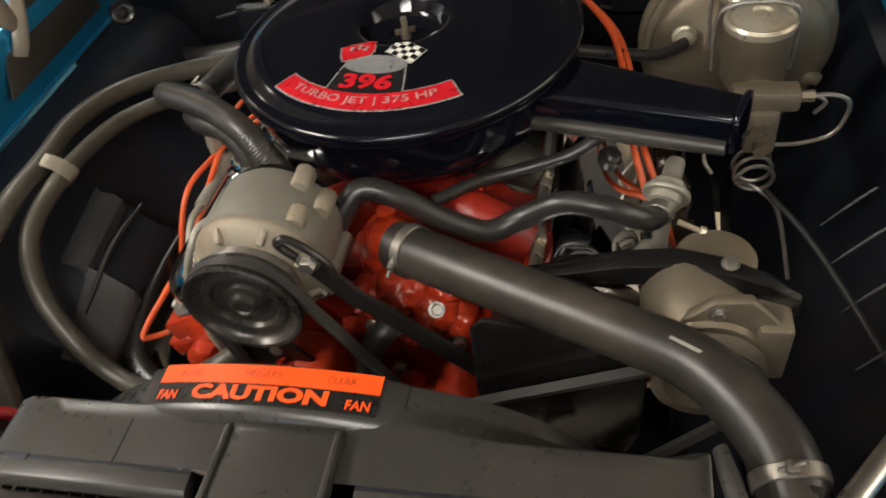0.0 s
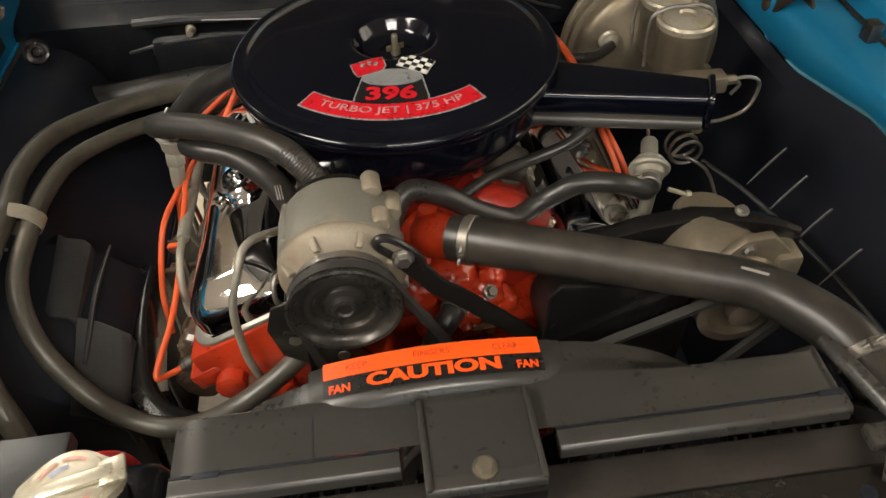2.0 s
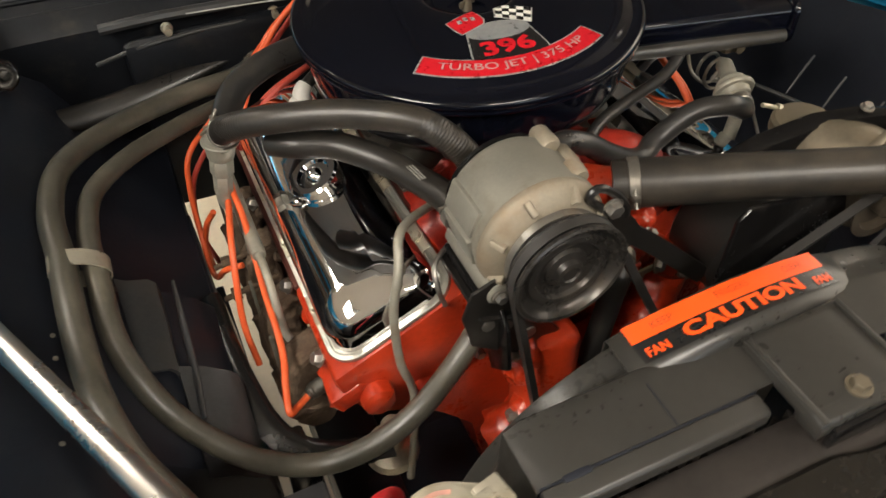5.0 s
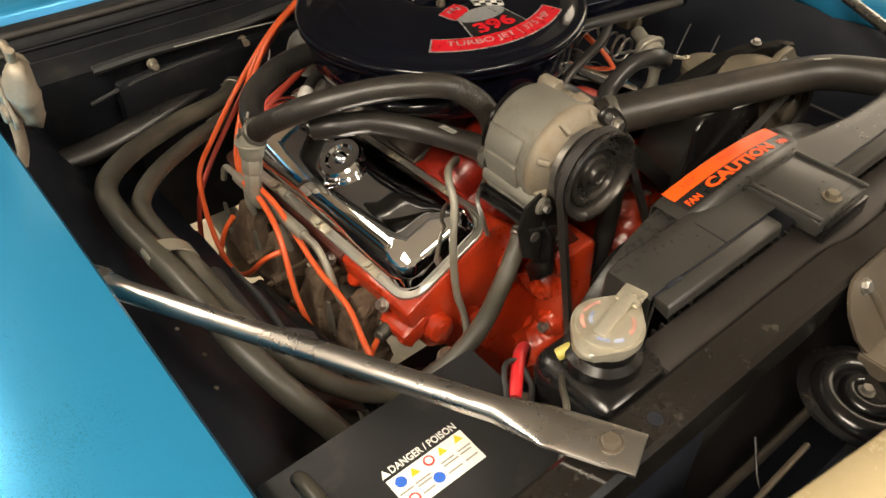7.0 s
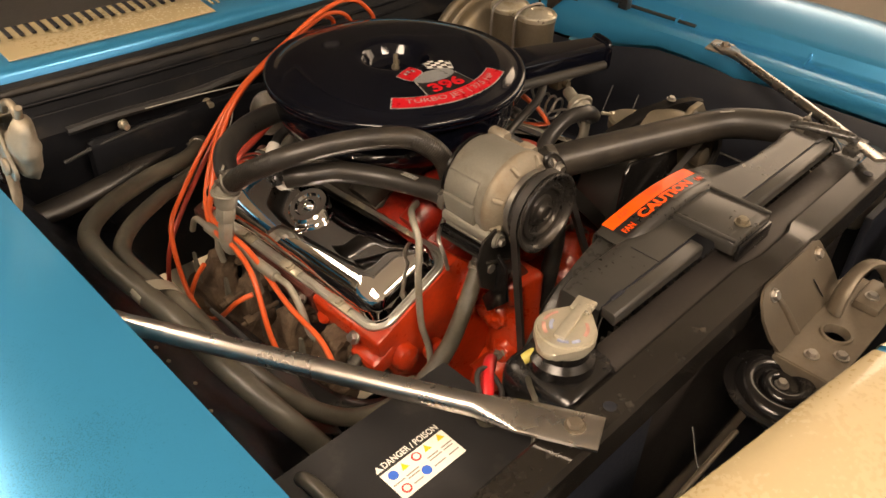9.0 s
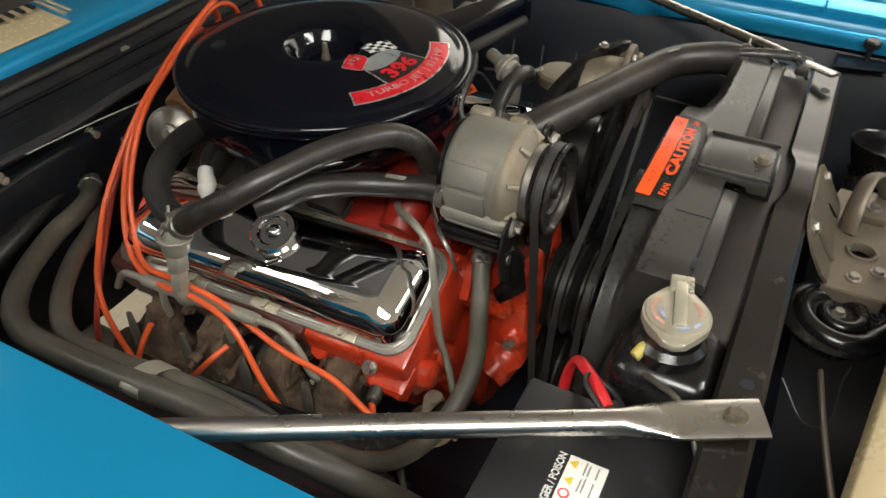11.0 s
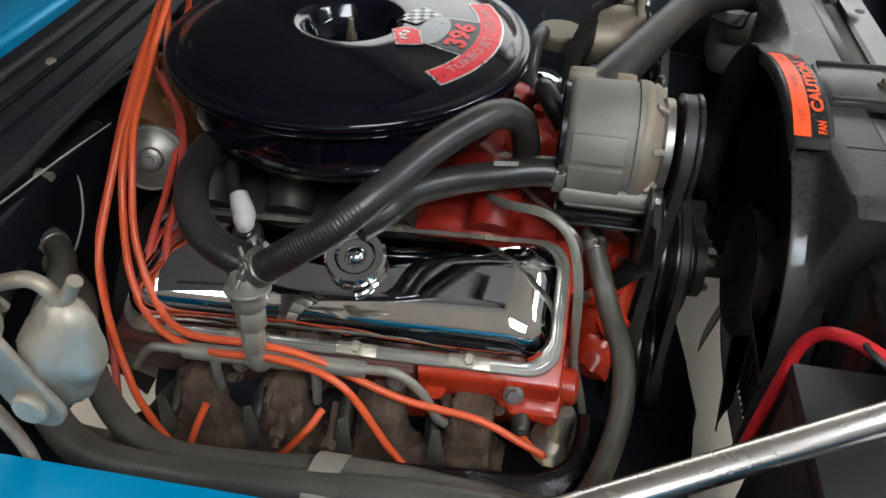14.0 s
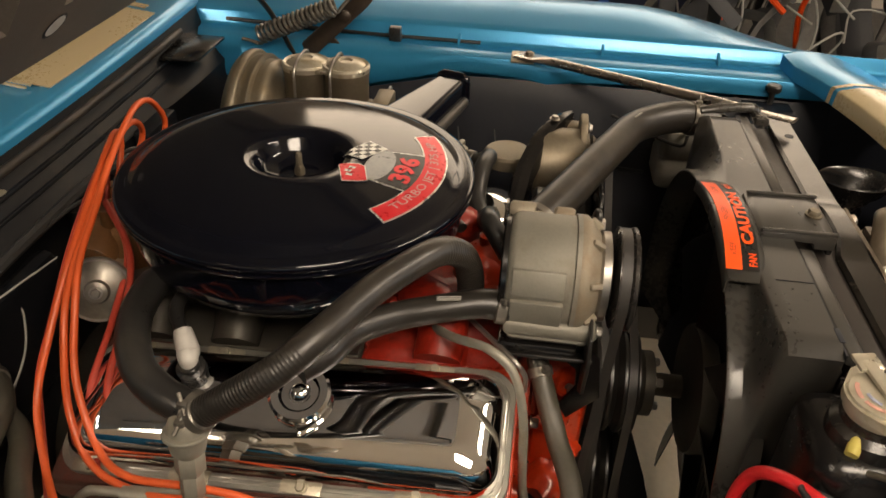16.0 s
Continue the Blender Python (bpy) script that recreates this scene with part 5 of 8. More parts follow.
lathe(bm, [(0, 0), (0.056, 0), (0.059, 0.002), (0.059, 0.007), (0.0, 0.007)], AC + Vector((0, -0.2525, 0)), (0, -1, 0), 36)
part("rear_plate", bm, BLACK_SEMI, alt, "black rear plate")
bm = mesh()
box(bm, (AC.x - 0.036, -0.300, AC.z - 0.068), (0.058, 0.086, 0.011), 0.003, pose(0, 0, 0, 0, 14, 0))
part("mount_bar", bm, BLACK_SEMI, alt, "thick black mounting bar")
bm = mesh()
PY = -0.369
lathe(bm, [(0.018, 0.004), (0.050, 0.006), (0.0565, 0.007), (0.0565, 0.009), (0.049, 0.0145), (0.049, 0.016), (0.057, 0.0225), (0.0575, 0.026), (0.0555, 0.0275), (0.0525, 0.0265), (0.0505, 0.020), (0.0455, 0.0165), (0.0425, 0.0165), (0.0405, 0.0195), (0.0365, 0.0205), (0.0335, 0.0195), (0.0315, 0.0150), (0.0255, 0.0125), (0.0225, 0.0130), (0.0205, 0.0165), (0.0145, 0.0185), (0.0125, 0.0235), (0.009, 0.0245), (0.0075, 0.0225), (0, 0.0225)], AC + Vector((0, PY, 0)), (0, -1, 0), 56)
part("pulley", bm, PULLEY_GREY, alt, "worn dark grey pressed steel pulley")
bm = mesh()
lathe(bm, [(0.0, 0), (0.045, 0), (0.050, 0.004), (0.050, 0.012), (0.03, 0.016), (0.0, 0.016)], AC + Vector((0, -0.356, 0)), (0, -1, 0), 36)
part("cooling_fan", bm, STEEL, alt, "steel cooling fan disc")

# alternator brackets
brace = thing("alternator_brace", (0.10, -0.345, 0.735), "black slotted alternator adjusting brace bolted to the water pump", "bracket")
def strap(points, half, y0, y1):
    """A flat bar along points (x, z) with square edges."""
    line = smooth_line([(x, 0, z) for x, z in points], 6)
    left, right = [], []
    for k, q in enumerate(line):
        t = (line[min(k + 1, len(line) - 1)] - line[max(k - 1, 0)]).normalized()
        n = Vector((-t.z, 0, t.x))
        left.append((q.x + n.x * half, q.z + n.z * half))
        right.append((q.x - n.x * half, q.z - n.z * half))
    bm = mesh()
    loft(bm, [[(a[0], y0, a[1]), (b[0], y0, b[1]), (b[0], y1, b[1]), (a[0], y1, a[1])] for a, b in zip(left, right)])
    return bm
part("arm", strap([(-0.022, 0.900), (-0.004, 0.876), (0.008, 0.858), (0.030, 0.838), (0.060, 0.808), (0.105, 0.762), (0.125, 0.742)], 0.0105, -0.357, -0.352), BLACK_SATIN, brace)
bm = mesh()
tube(bm, [(-0.024, -0.3545, 0.893), (-0.034, -0.3545, 0.908), (-0.047, -0.3545, 0.922), (-0.049, -0.3545, 0.930), (-0.042, -0.3545, 0.934), (-0.031, -0.3545, 0.929), (-0.016, -0.3545, 0.914), (-0.006, -0.3545, 0.899), (-0.004, -0.3545, 0.887)], 0.0042, 8, 5)
part("slot_rim", bm, BLACK_SATIN, brace, "black slotted end")
bm = mesh()
bolt(bm, (-0.024, -0.357, 0.907), (0, -1, 0), 0.0085, 0.009)
part("bolt", bm, STEEL, brace, "bare steel bolt in the slot")
bm = mesh()
outline = [(-0.165, 0.852), (-0.14, 0.862), (-0.12, 0.845), (-0.10, 0.80), (-0.06, 0.745), (-0.08, 0.715), (-0.12, 0.74), (-0.165, 0.775), (-0.175, 0.82)]
prism(bm, outline, "y", -0.356, -0.352, 0.001)
box(bm, (-0.135, -0.31, 0.806), (0.05, 0.10, 0.004), 0.001, pose(0, 0, 0, 0, 22, 0))
part("alternator_bracket", bm, BLACK_SATIN, label="black steel plate bracket below the alternator", category="bracket")
for px, pz in ((-0.148, 0.80), (-0.128, 0.79), (-0.10, 0.765)):
    bm = mesh()
    lathe(bm, [(0.007, 0), (0.007, 0.002), (0, 0.002)], (px, -0.3565, pz), (0, -1, 0), 14)
    part("bracket_bolt", bm, STEEL, label="bare steel bolt on the alternator bracket", category="bolt", group="bracket bolts")

arm = mesh()
prism(arm, [(-0.327, 0.822), (-0.350, 0.822), (-0.372, 0.800), (-0.379, 0.745), (-0.345, 0.707), (-0.333, 0.727), (-0.352, 0.757), (-0.348, 0.785), (-0.327, 0.800)], "x", -0.136, -0.131, 0.001)
part("lower_bracket", arm, BLACK_SEMI, label="black steel arm bracing the alternator mount", category="bracket")

# front casting below the thermostat neck: bosses, plugs and a short hose
for x, y, z, r, n in ((0.030, -0.290, 0.795, 0.030, 1), (0.065, -0.300, 0.772, 0.026, 2), (0.086, -0.296, 0.752, 0.022, 3), (0.045, -0.305, 0.745, 0.026, 4), (-0.010, -0.285, 0.775, 0.026, 5), (0.010, -0.300, 0.730, 0.024, 6), (0.078, -0.290, 0.795, 0.016, 7)):
    bm = mesh()
    lathe(bm, [(0, 0.7 * r), (r * 0.55, 0.62 * r), (r * 0.9, 0.3 * r), (r, -0.1 * r), (r * 1.05, -1.6 * r), (0, -1.6 * r)], (x, y, z), (0.1 * math.sin(n), -0.75, 0.6), 20)
    part("casting_boss", lumpy(bm, 0.006, 0.012, 1, n * 1.9), ENGINE_RED, engine, degrees=65)
for q, d, r in (((0.089, -0.318, 0.740), (0.5, -0.8, 0.3), 0.008), ((0.072, -0.312, 0.790), (0.3, -0.6, 0.7), 0.0065), ((0.020, -0.325, 0.700), (0, -1, 0.2), 0.007), ((-0.004, -0.312, 0.757), (0, -0.9, 0.5), 0.006)):
    bm = mesh()
    bolt(bm, q, d, r, 0.009)
    part("front_bolt", bm, STEEL, engine, "bare steel bolt")
bm = mesh()
box(bm, (0.066, -0.322, 0.742), (0.034, 0.004, 0.009), 0.0015, pose(0, 0, 0, 0, 6, 8))
part("wire_clip", bm, ZINC, engine, "plated clip")

# pulleys, belts and fan
FC = Vector((0.020, 0, 0.635))
pulleys = thing("crank_pulley", (FC.x, -0.40, 0.36), "dark steel double groove crank pulley", "pulley")
def pulley_profile(r, width, grooves):
    out = [(0.02, 0), (r, 0)]
    w = width / grooves
    for g in range(grooves):
        out += [(r, g * w + 0.002), (r - 0.009, g * w + w / 2), (r, (g + 1) * w - 0.002)]
    return out + [(r, width), (r * 0.8, width), (r * 0.75, width - 0.01), (0.02, width - 0.01), (0, width - 0.01)]
bm = mesh()
lathe(bm, pulley_profile(0.085, 0.074, 4), Vector((FC.x, -0.372, 0.455)), (0, -1, 0), 44)
part("sheave", bm, BLACK_SATIN, pulleys)
fan = thing("cooling_fan", (FC.x, -0.5, 0.38), "black engine cooling fan with clutch and pulley", "fan")
bm = mesh()
lathe(bm, pulley_profile(0.072, 0.074, 4), Vector((FC.x, -0.372, FC.z)), (0, -1, 0), 44)
part("pulley", bm, BLACK_SATIN, fan)
bm = mesh()
lathe(bm, [(0.04, 0), (0.045, 0.005), (0.045, 0.018), (0.02, 0.022), (0.016, 0.024), (0.016, 0.060), (0.06, 0.064), (0.088, 0.068), (0.090, 0.074), (0.088, 0.090), (0.06, 0.098), (0, 0.100)], Vector((FC.x, -0.452, FC.z)), (0, -1, 0), 40)
part("clutch", bm, DARK_METAL, fan, "dark cast fan clutch")
for k in range(4):
    a = radians(45 + 90 * k)
    bm = mesh()
    bolt(bm, Vector((FC.x + 0.03 * math.cos(a), -0.472, FC.z + 0.03 * math.sin(a))), (0, -1, 0), 0.006, 0.01)
    part("bolt", bm, STEEL, fan)
for k in range(7):
    a = radians(-64 + 360 / 7 * k)
    bm = mesh()
    rows = []
    for i in range(7):
        r = 0.05 + 0.175 * i / 6
        half = 0.03 + 0.022 * i / 6
        row = []
        for j in range(7):
            t = (j / 6 - 0.5) * 2
            y = -0.544 - 0.022 * t + 0.006 * (1 - t * t)
            aa = a + t * half / max(r, 0.08)
            row.append((FC.x + r * math.cos(aa), y, FC.z + r * math.sin(aa)))
        rows.append(row)
    sheet(bm, rows)
    thick(bm, 0.002)
    part("blade", bm, BLACK_SATIN, fan)


def belt(name, wheels, y, width=0.011, depth=0.008, label=""):
    """A V-belt round wheels given as (x, z, radius), all on its inside."""
    pts = []
    for x, z, r in wheels:
        pts += [(x + r * math.cos(2 * math.pi * k / 40), z + r * math.sin(2 * math.pi * k / 40)) for k in range(40)]
    pts = sorted(set(pts))
    def half(seq):
        out = []
        for p in seq:
            while len(out) > 1 and (out[-1][0] - out[-2][0]) * (p[1] - out[-2][1]) - (out[-1][1] - out[-2][1]) * (p[0] - out[-2][0]) <= 0:
                out.pop()
            out.append(p)
        return out[:-1]
    hull = half(pts) + half(pts[::-1])
    c = Vector((sum(p[0] for p in hull) / len(hull), sum(p[1] for p in hull) / len(hull)))
    rings = []
    for i, p in enumerate(hull):
        a, b = Vector(hull[i - 1]), Vector(hull[(i + 1) % len(hull)])
        t = (b - a).normalized()
        n = Vector((t.y, -t.x))
        q = Vector(p)
        rings.append([(q.x, y - width / 2, q.y), (q.x, y + width / 2, q.y), (q.x - n.x * depth, y + width * 0.3, q.y - n.y * depth), (q.x - n.x * depth, y - width * 0.3, q.y - n.y * depth)])
    rings.append(rings[0])
    bm = mesh()
    loft(bm, rings, caps=False)
    bmesh.ops.remove_doubles(bm, verts=bm.verts, dist=1e-6)
    return part(name, bm, BELT, label=label, category="belt", group="drive belts")


belt("drive_belt", [(AC.x, AC.z, 0.056), (FC.x, FC.z, 0.071), (FC.x, 0.455, 0.084)], -0.383, label="worn black rubber belt round the alternator pulley")

belt("drive_belt", [(FC.x, FC.z, 0.070), (FC.x, 0.455, 0.083), (0.192, 0.70, 0.05)], -0.437, label="black rubber belt between the fan and crank pulleys")

# ---- air cleaner ----
cleaner = thing("air_cleaner", (0, 0, 0.80), "glossy black round air cleaner with a snorkel and red foil decals", "air cleaner")
LID = [(0.2075, 0.9245), (0.2105, 0.9265), (0.2115, 0.9305), (0.2095, 0.9345), (0.205, 0.936), (0.199, 0.935), (0.194, 0.936), (0.189, 0.9395), (0.180, 0.943), (0.160, 0.946), (0.12, 0.9495),
       (0.085, 0.9520), (0.066, 0.9525), (0.057, 0.951), (0.052, 0.946), (0.047, 0.934), (0.040, 0.926), (0.02, 0.924), (0.0, 0.924)]


def lid_height(r):
    prof = LID[6:]
    for (r1, z1), (r0, z0) in zip(prof, prof[1:]):
        if r0 <= r <= r1:
            return z0 + (z1 - z0) * (r - r0) / (r1 - r0)
    return LID[3][1]


bm = mesh()
lathe(bm, LID, (0, 0, 0), (0, 0, 1), 96)
part("lid", bm, BLACK_GLOSS, cleaner, degrees=60)
bm = mesh()
lathe(bm, [(0.085, 0.832), (0.12, 0.834), (0.158, 0.838), (0.182, 0.848), (0.194, 0.864), (0.197, 0.880), (0.197, 0.911), (0.2005, 0.913), (0.2005, 0.9155), (0.207, 0.917), (0.2095, 0.919), (0.2095, 0.922), (0.206, 0.924), (0.10, 0.924)], (0, 0, 0), (0, 0, 1), 96)
part("base", bm, BLACK_GLOSS, cleaner, degrees=60)
bm = mesh()
lathe(bm, [(0.004, 0.920), (0.004, 0.950), (0.003, 0.952), (0, 0.952)], (0, 0, 0), (0, 0, 1), 12)
lathe(bm, [(0.0065, 0.923), (0.0065, 0.930), (0.0045, 0.936)], (0, 0, 0), (0, 0, 1), 12)
for k in (-1, 1):
    box(bm, (k * 0.008, 0.003 * k, 0.934), (0.008, 0.0025, 0.008), 0.001, pose(0, 0, 0, 0, 0, 20))
part("wing_nut", bm, CAD, cleaner, "plated wing nut on its stud")

# snorkel
SN_A, SN_B = Vector((0.165, -0.066, 0.894)), Vector((0.376, -0.143, 0.898))
sn_d = (SN_B - SN_A).normalized()
sn_s = sn_d.cross(Vector((0, 0, 1))).normalized()


def snorkel_ring(f, grow=0.0):
    c = SN_A.lerp(SN_B, f)
    w, h = 0.086 + (0.046 - 0.086) * f + grow, 0.044 + grow
    return [c + sn_s * a + Vector((0, 0, b)) for a, b in rounded(w, h, min(0.009 + grow / 2, h / 2 - 0.001), 6)]


bm = mesh()
loft(bm, [snorkel_ring(f) for f in (0, 0.25, 0.5, 0.75, 0.96)] + [snorkel_ring(0.965, 0.008), snorkel_ring(0.975, 0.013), snorkel_ring(0.995, 0.013), snorkel_ring(1.0, 0.008), snorkel_ring(0.995, -0.003), snorkel_ring(0.7, -0.006)], caps=True)
part("snorkel", bm, BLACK_GLOSS, cleaner, degrees=50)
# rolled seam in the browner shroud plastic, painting in the light it catches
bm = mesh()
tube(bm, [snorkel_ring(f)[24] + Vector((0, -0.003, 0.004)) for f in (0.03, 0.3, 0.6, 0.95)], [0.0085, 0.0095, 0.0095, 0.0085], 14, 4)
part("seam", bm, SHROUD, cleaner, "rolled lower seam of the snorkel, its lit tone painted in")
bm = mesh()
box(bm, (0.190, -0.108, 0.872), (0.04, 0.004, 0.012), 0.001, pose(0, 0, 0, 0, 0, -20))
part("clip", bm, BLACK_SATIN, cleaner)

# decals on the lid: u to the right, d outwards from the middle
DA = radians(264)
dd, dt = Vector((math.cos(DA), math.sin(DA), 0)), Vector((-math.sin(DA), math.cos(DA), 0))


def on_lid(lift):
    def way(u, d):
        p = dt * u + dd * d
        return (p.x, p.y, lid_height(math.hypot(p.x, p.y)) + lift)
    return way


def on_arc(lift, r0, flat=0.165):
    def way(u, d):
        a = DA + u / flat
        r = r0 - d
        return (r * math.cos(a), r * math.sin(a), lid_height(r) + lift)
    return way


def ring_band(x0, x1, y0, y1):
    return grid_patch(x0, x1, y0, y1, 40, 3)


part("arc_border", lay(ring_band(-0.110, 0.110, -0.0145, 0.0145), on_arc(0.0006, 0.163)), DECAL_SILVER, cleaner, "silver edge of the red arc decal")
part("arc_decal", lay(ring_band(-0.1075, 0.1075, -0.0125, 0.0125), on_arc(0.0011, 0.163)), DECAL_RED, cleaner, "red arc shaped foil decal")
part("arc_lettering", lay(letters("TURBO JET | 375 HP", 0.014, 0.012, 0.176), on_arc(0.0016, 0.163)), LETTER, cleaner, "dull pale lettering TURBO JET | 375 HP")


def lid_patch(name, outline, lift, mat, label=""):
    bm = flat_patch(outline)
    bmesh.ops.subdivide_edges(bm, edges=bm.edges, cuts=3, use_grid_fill=True)
    return part(name, lay(bm, on_lid(lift)), mat, cleaner, label)


def grown(outline, by):
    cx, cy = sum(p[0] for p in outline) / len(outline), sum(p[1] for p in outline) / len(outline)
    out = []
    for x, y in outline:
        r = math.hypot(x - cx, y - cy)
        out.append((cx + (x - cx) * (1 + by / r), cy + (y - cy) * (1 + by / r)))
    return out


BADGE = [(-0.034, 0.096), (0.034, 0.096), (0.037, 0.112), (0.042, 0.136), (0.043, 0.150), (-0.043, 0.150), (-0.042, 0.136), (-0.037, 0.112)]
lid_patch("badge_border", grown(BADGE, 0.0022), 0.0006, DECAL_SILVER, "silver edge of the badge decal")
lid_patch("badge", BADGE, 0.0010, DECAL_BLACK, "black badge decal")
ELLIPSE = [(0.037 * math.cos(radians(a)), 0.101 + 0.0165 * math.sin(radians(a))) for a in range(0, 360, 15)]
lid_patch("badge_oval", ELLIPSE, 0.0014, DECAL_GREY, "grey oval of the badge")
bm = letters("396", 0.026, 0.04, 0.060)
for v in bm.verts:
    v.co.y = 0.131 - v.co.y
part("badge_number", lay(bm, on_lid(0.0018)), DECAL_RED, cleaner, "red number 396")
FLAG = [(-0.050, 0.073), (-0.014, 0.056), (-0.009, 0.078), (-0.012, 0.086), (-0.040, 0.098), (-0.045, 0.088)]
lid_patch("flag_border", grown(FLAG, 0.002), 0.0016, DECAL_SILVER)
lid_patch("red_flag", FLAG, 0.0020, DECAL_RED, "red flag decal")
bm = mesh()
for px, py in ((-0.036, 0.076), (-0.028, 0.072), (-0.020, 0.074)):
    box(bm, (px, py, 0), (0.005, 0.008, 0.0001), 0)
part("flag_emblem", lay(bm, on_lid(0.0024)), DECAL_SILVER, cleaner, "small plain emblem on the flag")
f0, f1, f2, f3 = Vector((0.006, 0.078)), Vector((0.014, 0.052)), Vector((0.051, 0.072)), Vector((0.040, 0.097))
lid_patch("check_border", [tuple(p) for p in grown([f0, f1, f2, f3], 0.002)], 0.0016, DECAL_SILVER)
black, white = mesh(), mesh()
for i in range(5):
    for j in range(4):
        quad = []
        for a, b in ((i, j), (i + 1, j), (i + 1, j + 1), (i, j + 1)):
            q = f0.lerp(f3, a / 5).lerp(f1.lerp(f2, a / 5), b / 4)
            quad.append((q.x, q.y, 0))
        target = black if (i + j) % 2 else white
        target.faces.new([target.verts.new(p) for p in quad])
part("check_white", lay(white, on_lid(0.0020)), DECAL_WHITE, cleaner, "white squares of the chequered flag")
part("check_black", lay(black, on_lid(0.0021)), DECAL_BLACK, cleaner, "black squares of the chequered flag")


# ---- hoses ----
def hose(name, points, radius, mat, label, clamps=(), sides=18, steps=9, ribs=0.0):
    """A rubber hose with clamps, given by how far along it they sit (0 to 1)."""
    h = thing(name, points[0], label, "hose")
    bm = mesh()
    tube(bm, points, radius, sides, steps, ribs=ribs)
    part("hose_body", bm, mat, h, degrees=24 if ribs else 60)
    line = smooth_line(points, 12)
    for f in clamps:
        i = min(len(line) - 2, max(1, int(f * (len(line) - 1))))
        d = (line[i + 1] - line[i - 1]).normalized()
        r = (radius if not isinstance(radius, (list, tuple)) else radius[int(f * (len(radius) - 1))]) + 0.001
        bm = mesh()
        lathe(bm, [(r - 0.002, -0.006), (r, -0.006), (r + 0.0012, -0.005), (r + 0.0012, 0.005), (r, 0.006), (r - 0.002, 0.006)], line[i], d, 28)
        u, v, _ = axes(d)
        side = (u * -0.6 + v * 0.8) if v.z > 0 else (u * -0.6 - v * 0.8)
        box(bm, line[i] + side * (r + 0.003), (0.008, 0.010, 0.007), 0.002)
        tube(bm, [line[i] + side * (r + 0.004) + u * -0.011, line[i] + side * (r + 0.004) + u * 0.011], 0.0022, 8, 2)
        part("clamp", bm, CLAMP, h, "dull dark hose clamp")
    return h


RADIATOR_HOSE = [(0.034, -0.281, 0.853), (0.094, -0.314, 0.862), (0.186, -0.362, 0.873), (0.256, -0.398, 0.880), (0.311, -0.428, 0.884), (0.344, -0.464, 0.885), (0.365, -0.502, 0.885), (0.372, -0.536, 0.880), (0.375, -0.559, 0.874)]
hose("radiator_hose", RADIATOR_HOSE, [0.026, 0.026, 0.0245, 0.024, 0.024, 0.0245, 0.025, 0.025, 0.025], RUBBER_AIR, "thick dusty black moulded upper radiator hose", (0.045, 0.83), 24, 10)
bm = mesh()
box(bm, (0.306, -0.4315, 0.9082), (0.030, 0.003, 0.0006), 0, pose(0, 0, 0, 10, 3, -29))
part("hose_print", bm, PRINT_GREY, label="faint pale printed bar on the radiator hose", category="print")
hose("air_hose", [(-0.316, 0.012, 0.836), (-0.316, -0.028, 0.868), (-0.306, -0.066, 0.895), (-0.275, -0.100, 0.916), (-0.211, -0.140, 0.929), (-0.150, -0.184, 0.931), (-0.118, -0.208, 0.912), (-0.097, -0.218, 0.878), (-0.092, -0.222, 0.834)],
     0.0155, RUBBER_AIR, "ribbed dusty black air hose from the check valve", (0.01,), 20, 26, 0.00045)
hose("alternator_hose", [(-0.131, -0.266, 0.858), (-0.134, -0.236, 0.861), (-0.147, -0.198, 0.860), (-0.171, -0.152, 0.862), (-0.212, -0.113, 0.870), (-0.252, -0.096, 0.873), (-0.274, -0.075, 0.869)], [0.0175, 0.0165, 0.0155, 0.0155, 0.0155, 0.0155, 0.0155], RUBBER_AIR,
     "smooth dusty black air hose behind the alternator", (0.05,), 18, 9)
bm = mesh()
for k in range(3):
    tube(bm, [Vector((-0.1475, -0.215, 0.8795)) + Vector((-0.003 * k - 0.002, 0, 0.0)), Vector((-0.152, -0.190, 0.8795)) + Vector((-0.003 * k - 0.002, 0, 0.0))], 0.0007, 6, 2)
part("hose_print", bm, PRINT_GREY, label="pale printed stripes on the air hose", category="print")
hose("vacuum_hose", [(-0.312, 0.012, 0.836), (-0.299, 0.052, 0.840), (-0.273, 0.088, 0.847), (-0.218, 0.118, 0.852), (-0.155, 0.128, 0.852), (-0.12, 0.13, 0.835)], 0.0175, RUBBER, "black rubber hose running under the air cleaner", (0.02,), 16, 8)
hose("bypass_hose", [(-0.035, -0.260, 0.860), (-0.010, -0.235, 0.886), (0.028, -0.231, 0.874), (0.070, -0.229, 0.842), (0.115, -0.220, 0.815), (0.152, -0.206, 0.822), (0.197, -0.207, 0.846), (0.243, -0.214, 0.846), (0.274, -0.209, 0.828), (0.291, -0.195, 0.814), (0.301, -0.176, 0.812)],
     0.0128, RUBBER, "black wavy air hose over the front of the engine", (0.97,), 16, 8)
hose("heater_hose", [(-0.434, -0.436, 0.657), (-0.462, -0.381, 0.722), (-0.490, -0.337, 0.774), (-0.506, -0.274, 0.804), (-0.512, -0.187, 0.816), (-0.516, -0.098, 0.812), (-0.521, -0.013, 0.811), (-0.506, 0.089, 0.795), (-0.445, 0.172, 0.775), (-0.346, 0.237, 0.757), (-0.249, 0.278, 0.743), (-0.187, 0.345, 0.735)],
     0.0145, RUBBER_OLD, "greyed rubber heater hose along the inner fender", (0.955,), 16, 8)
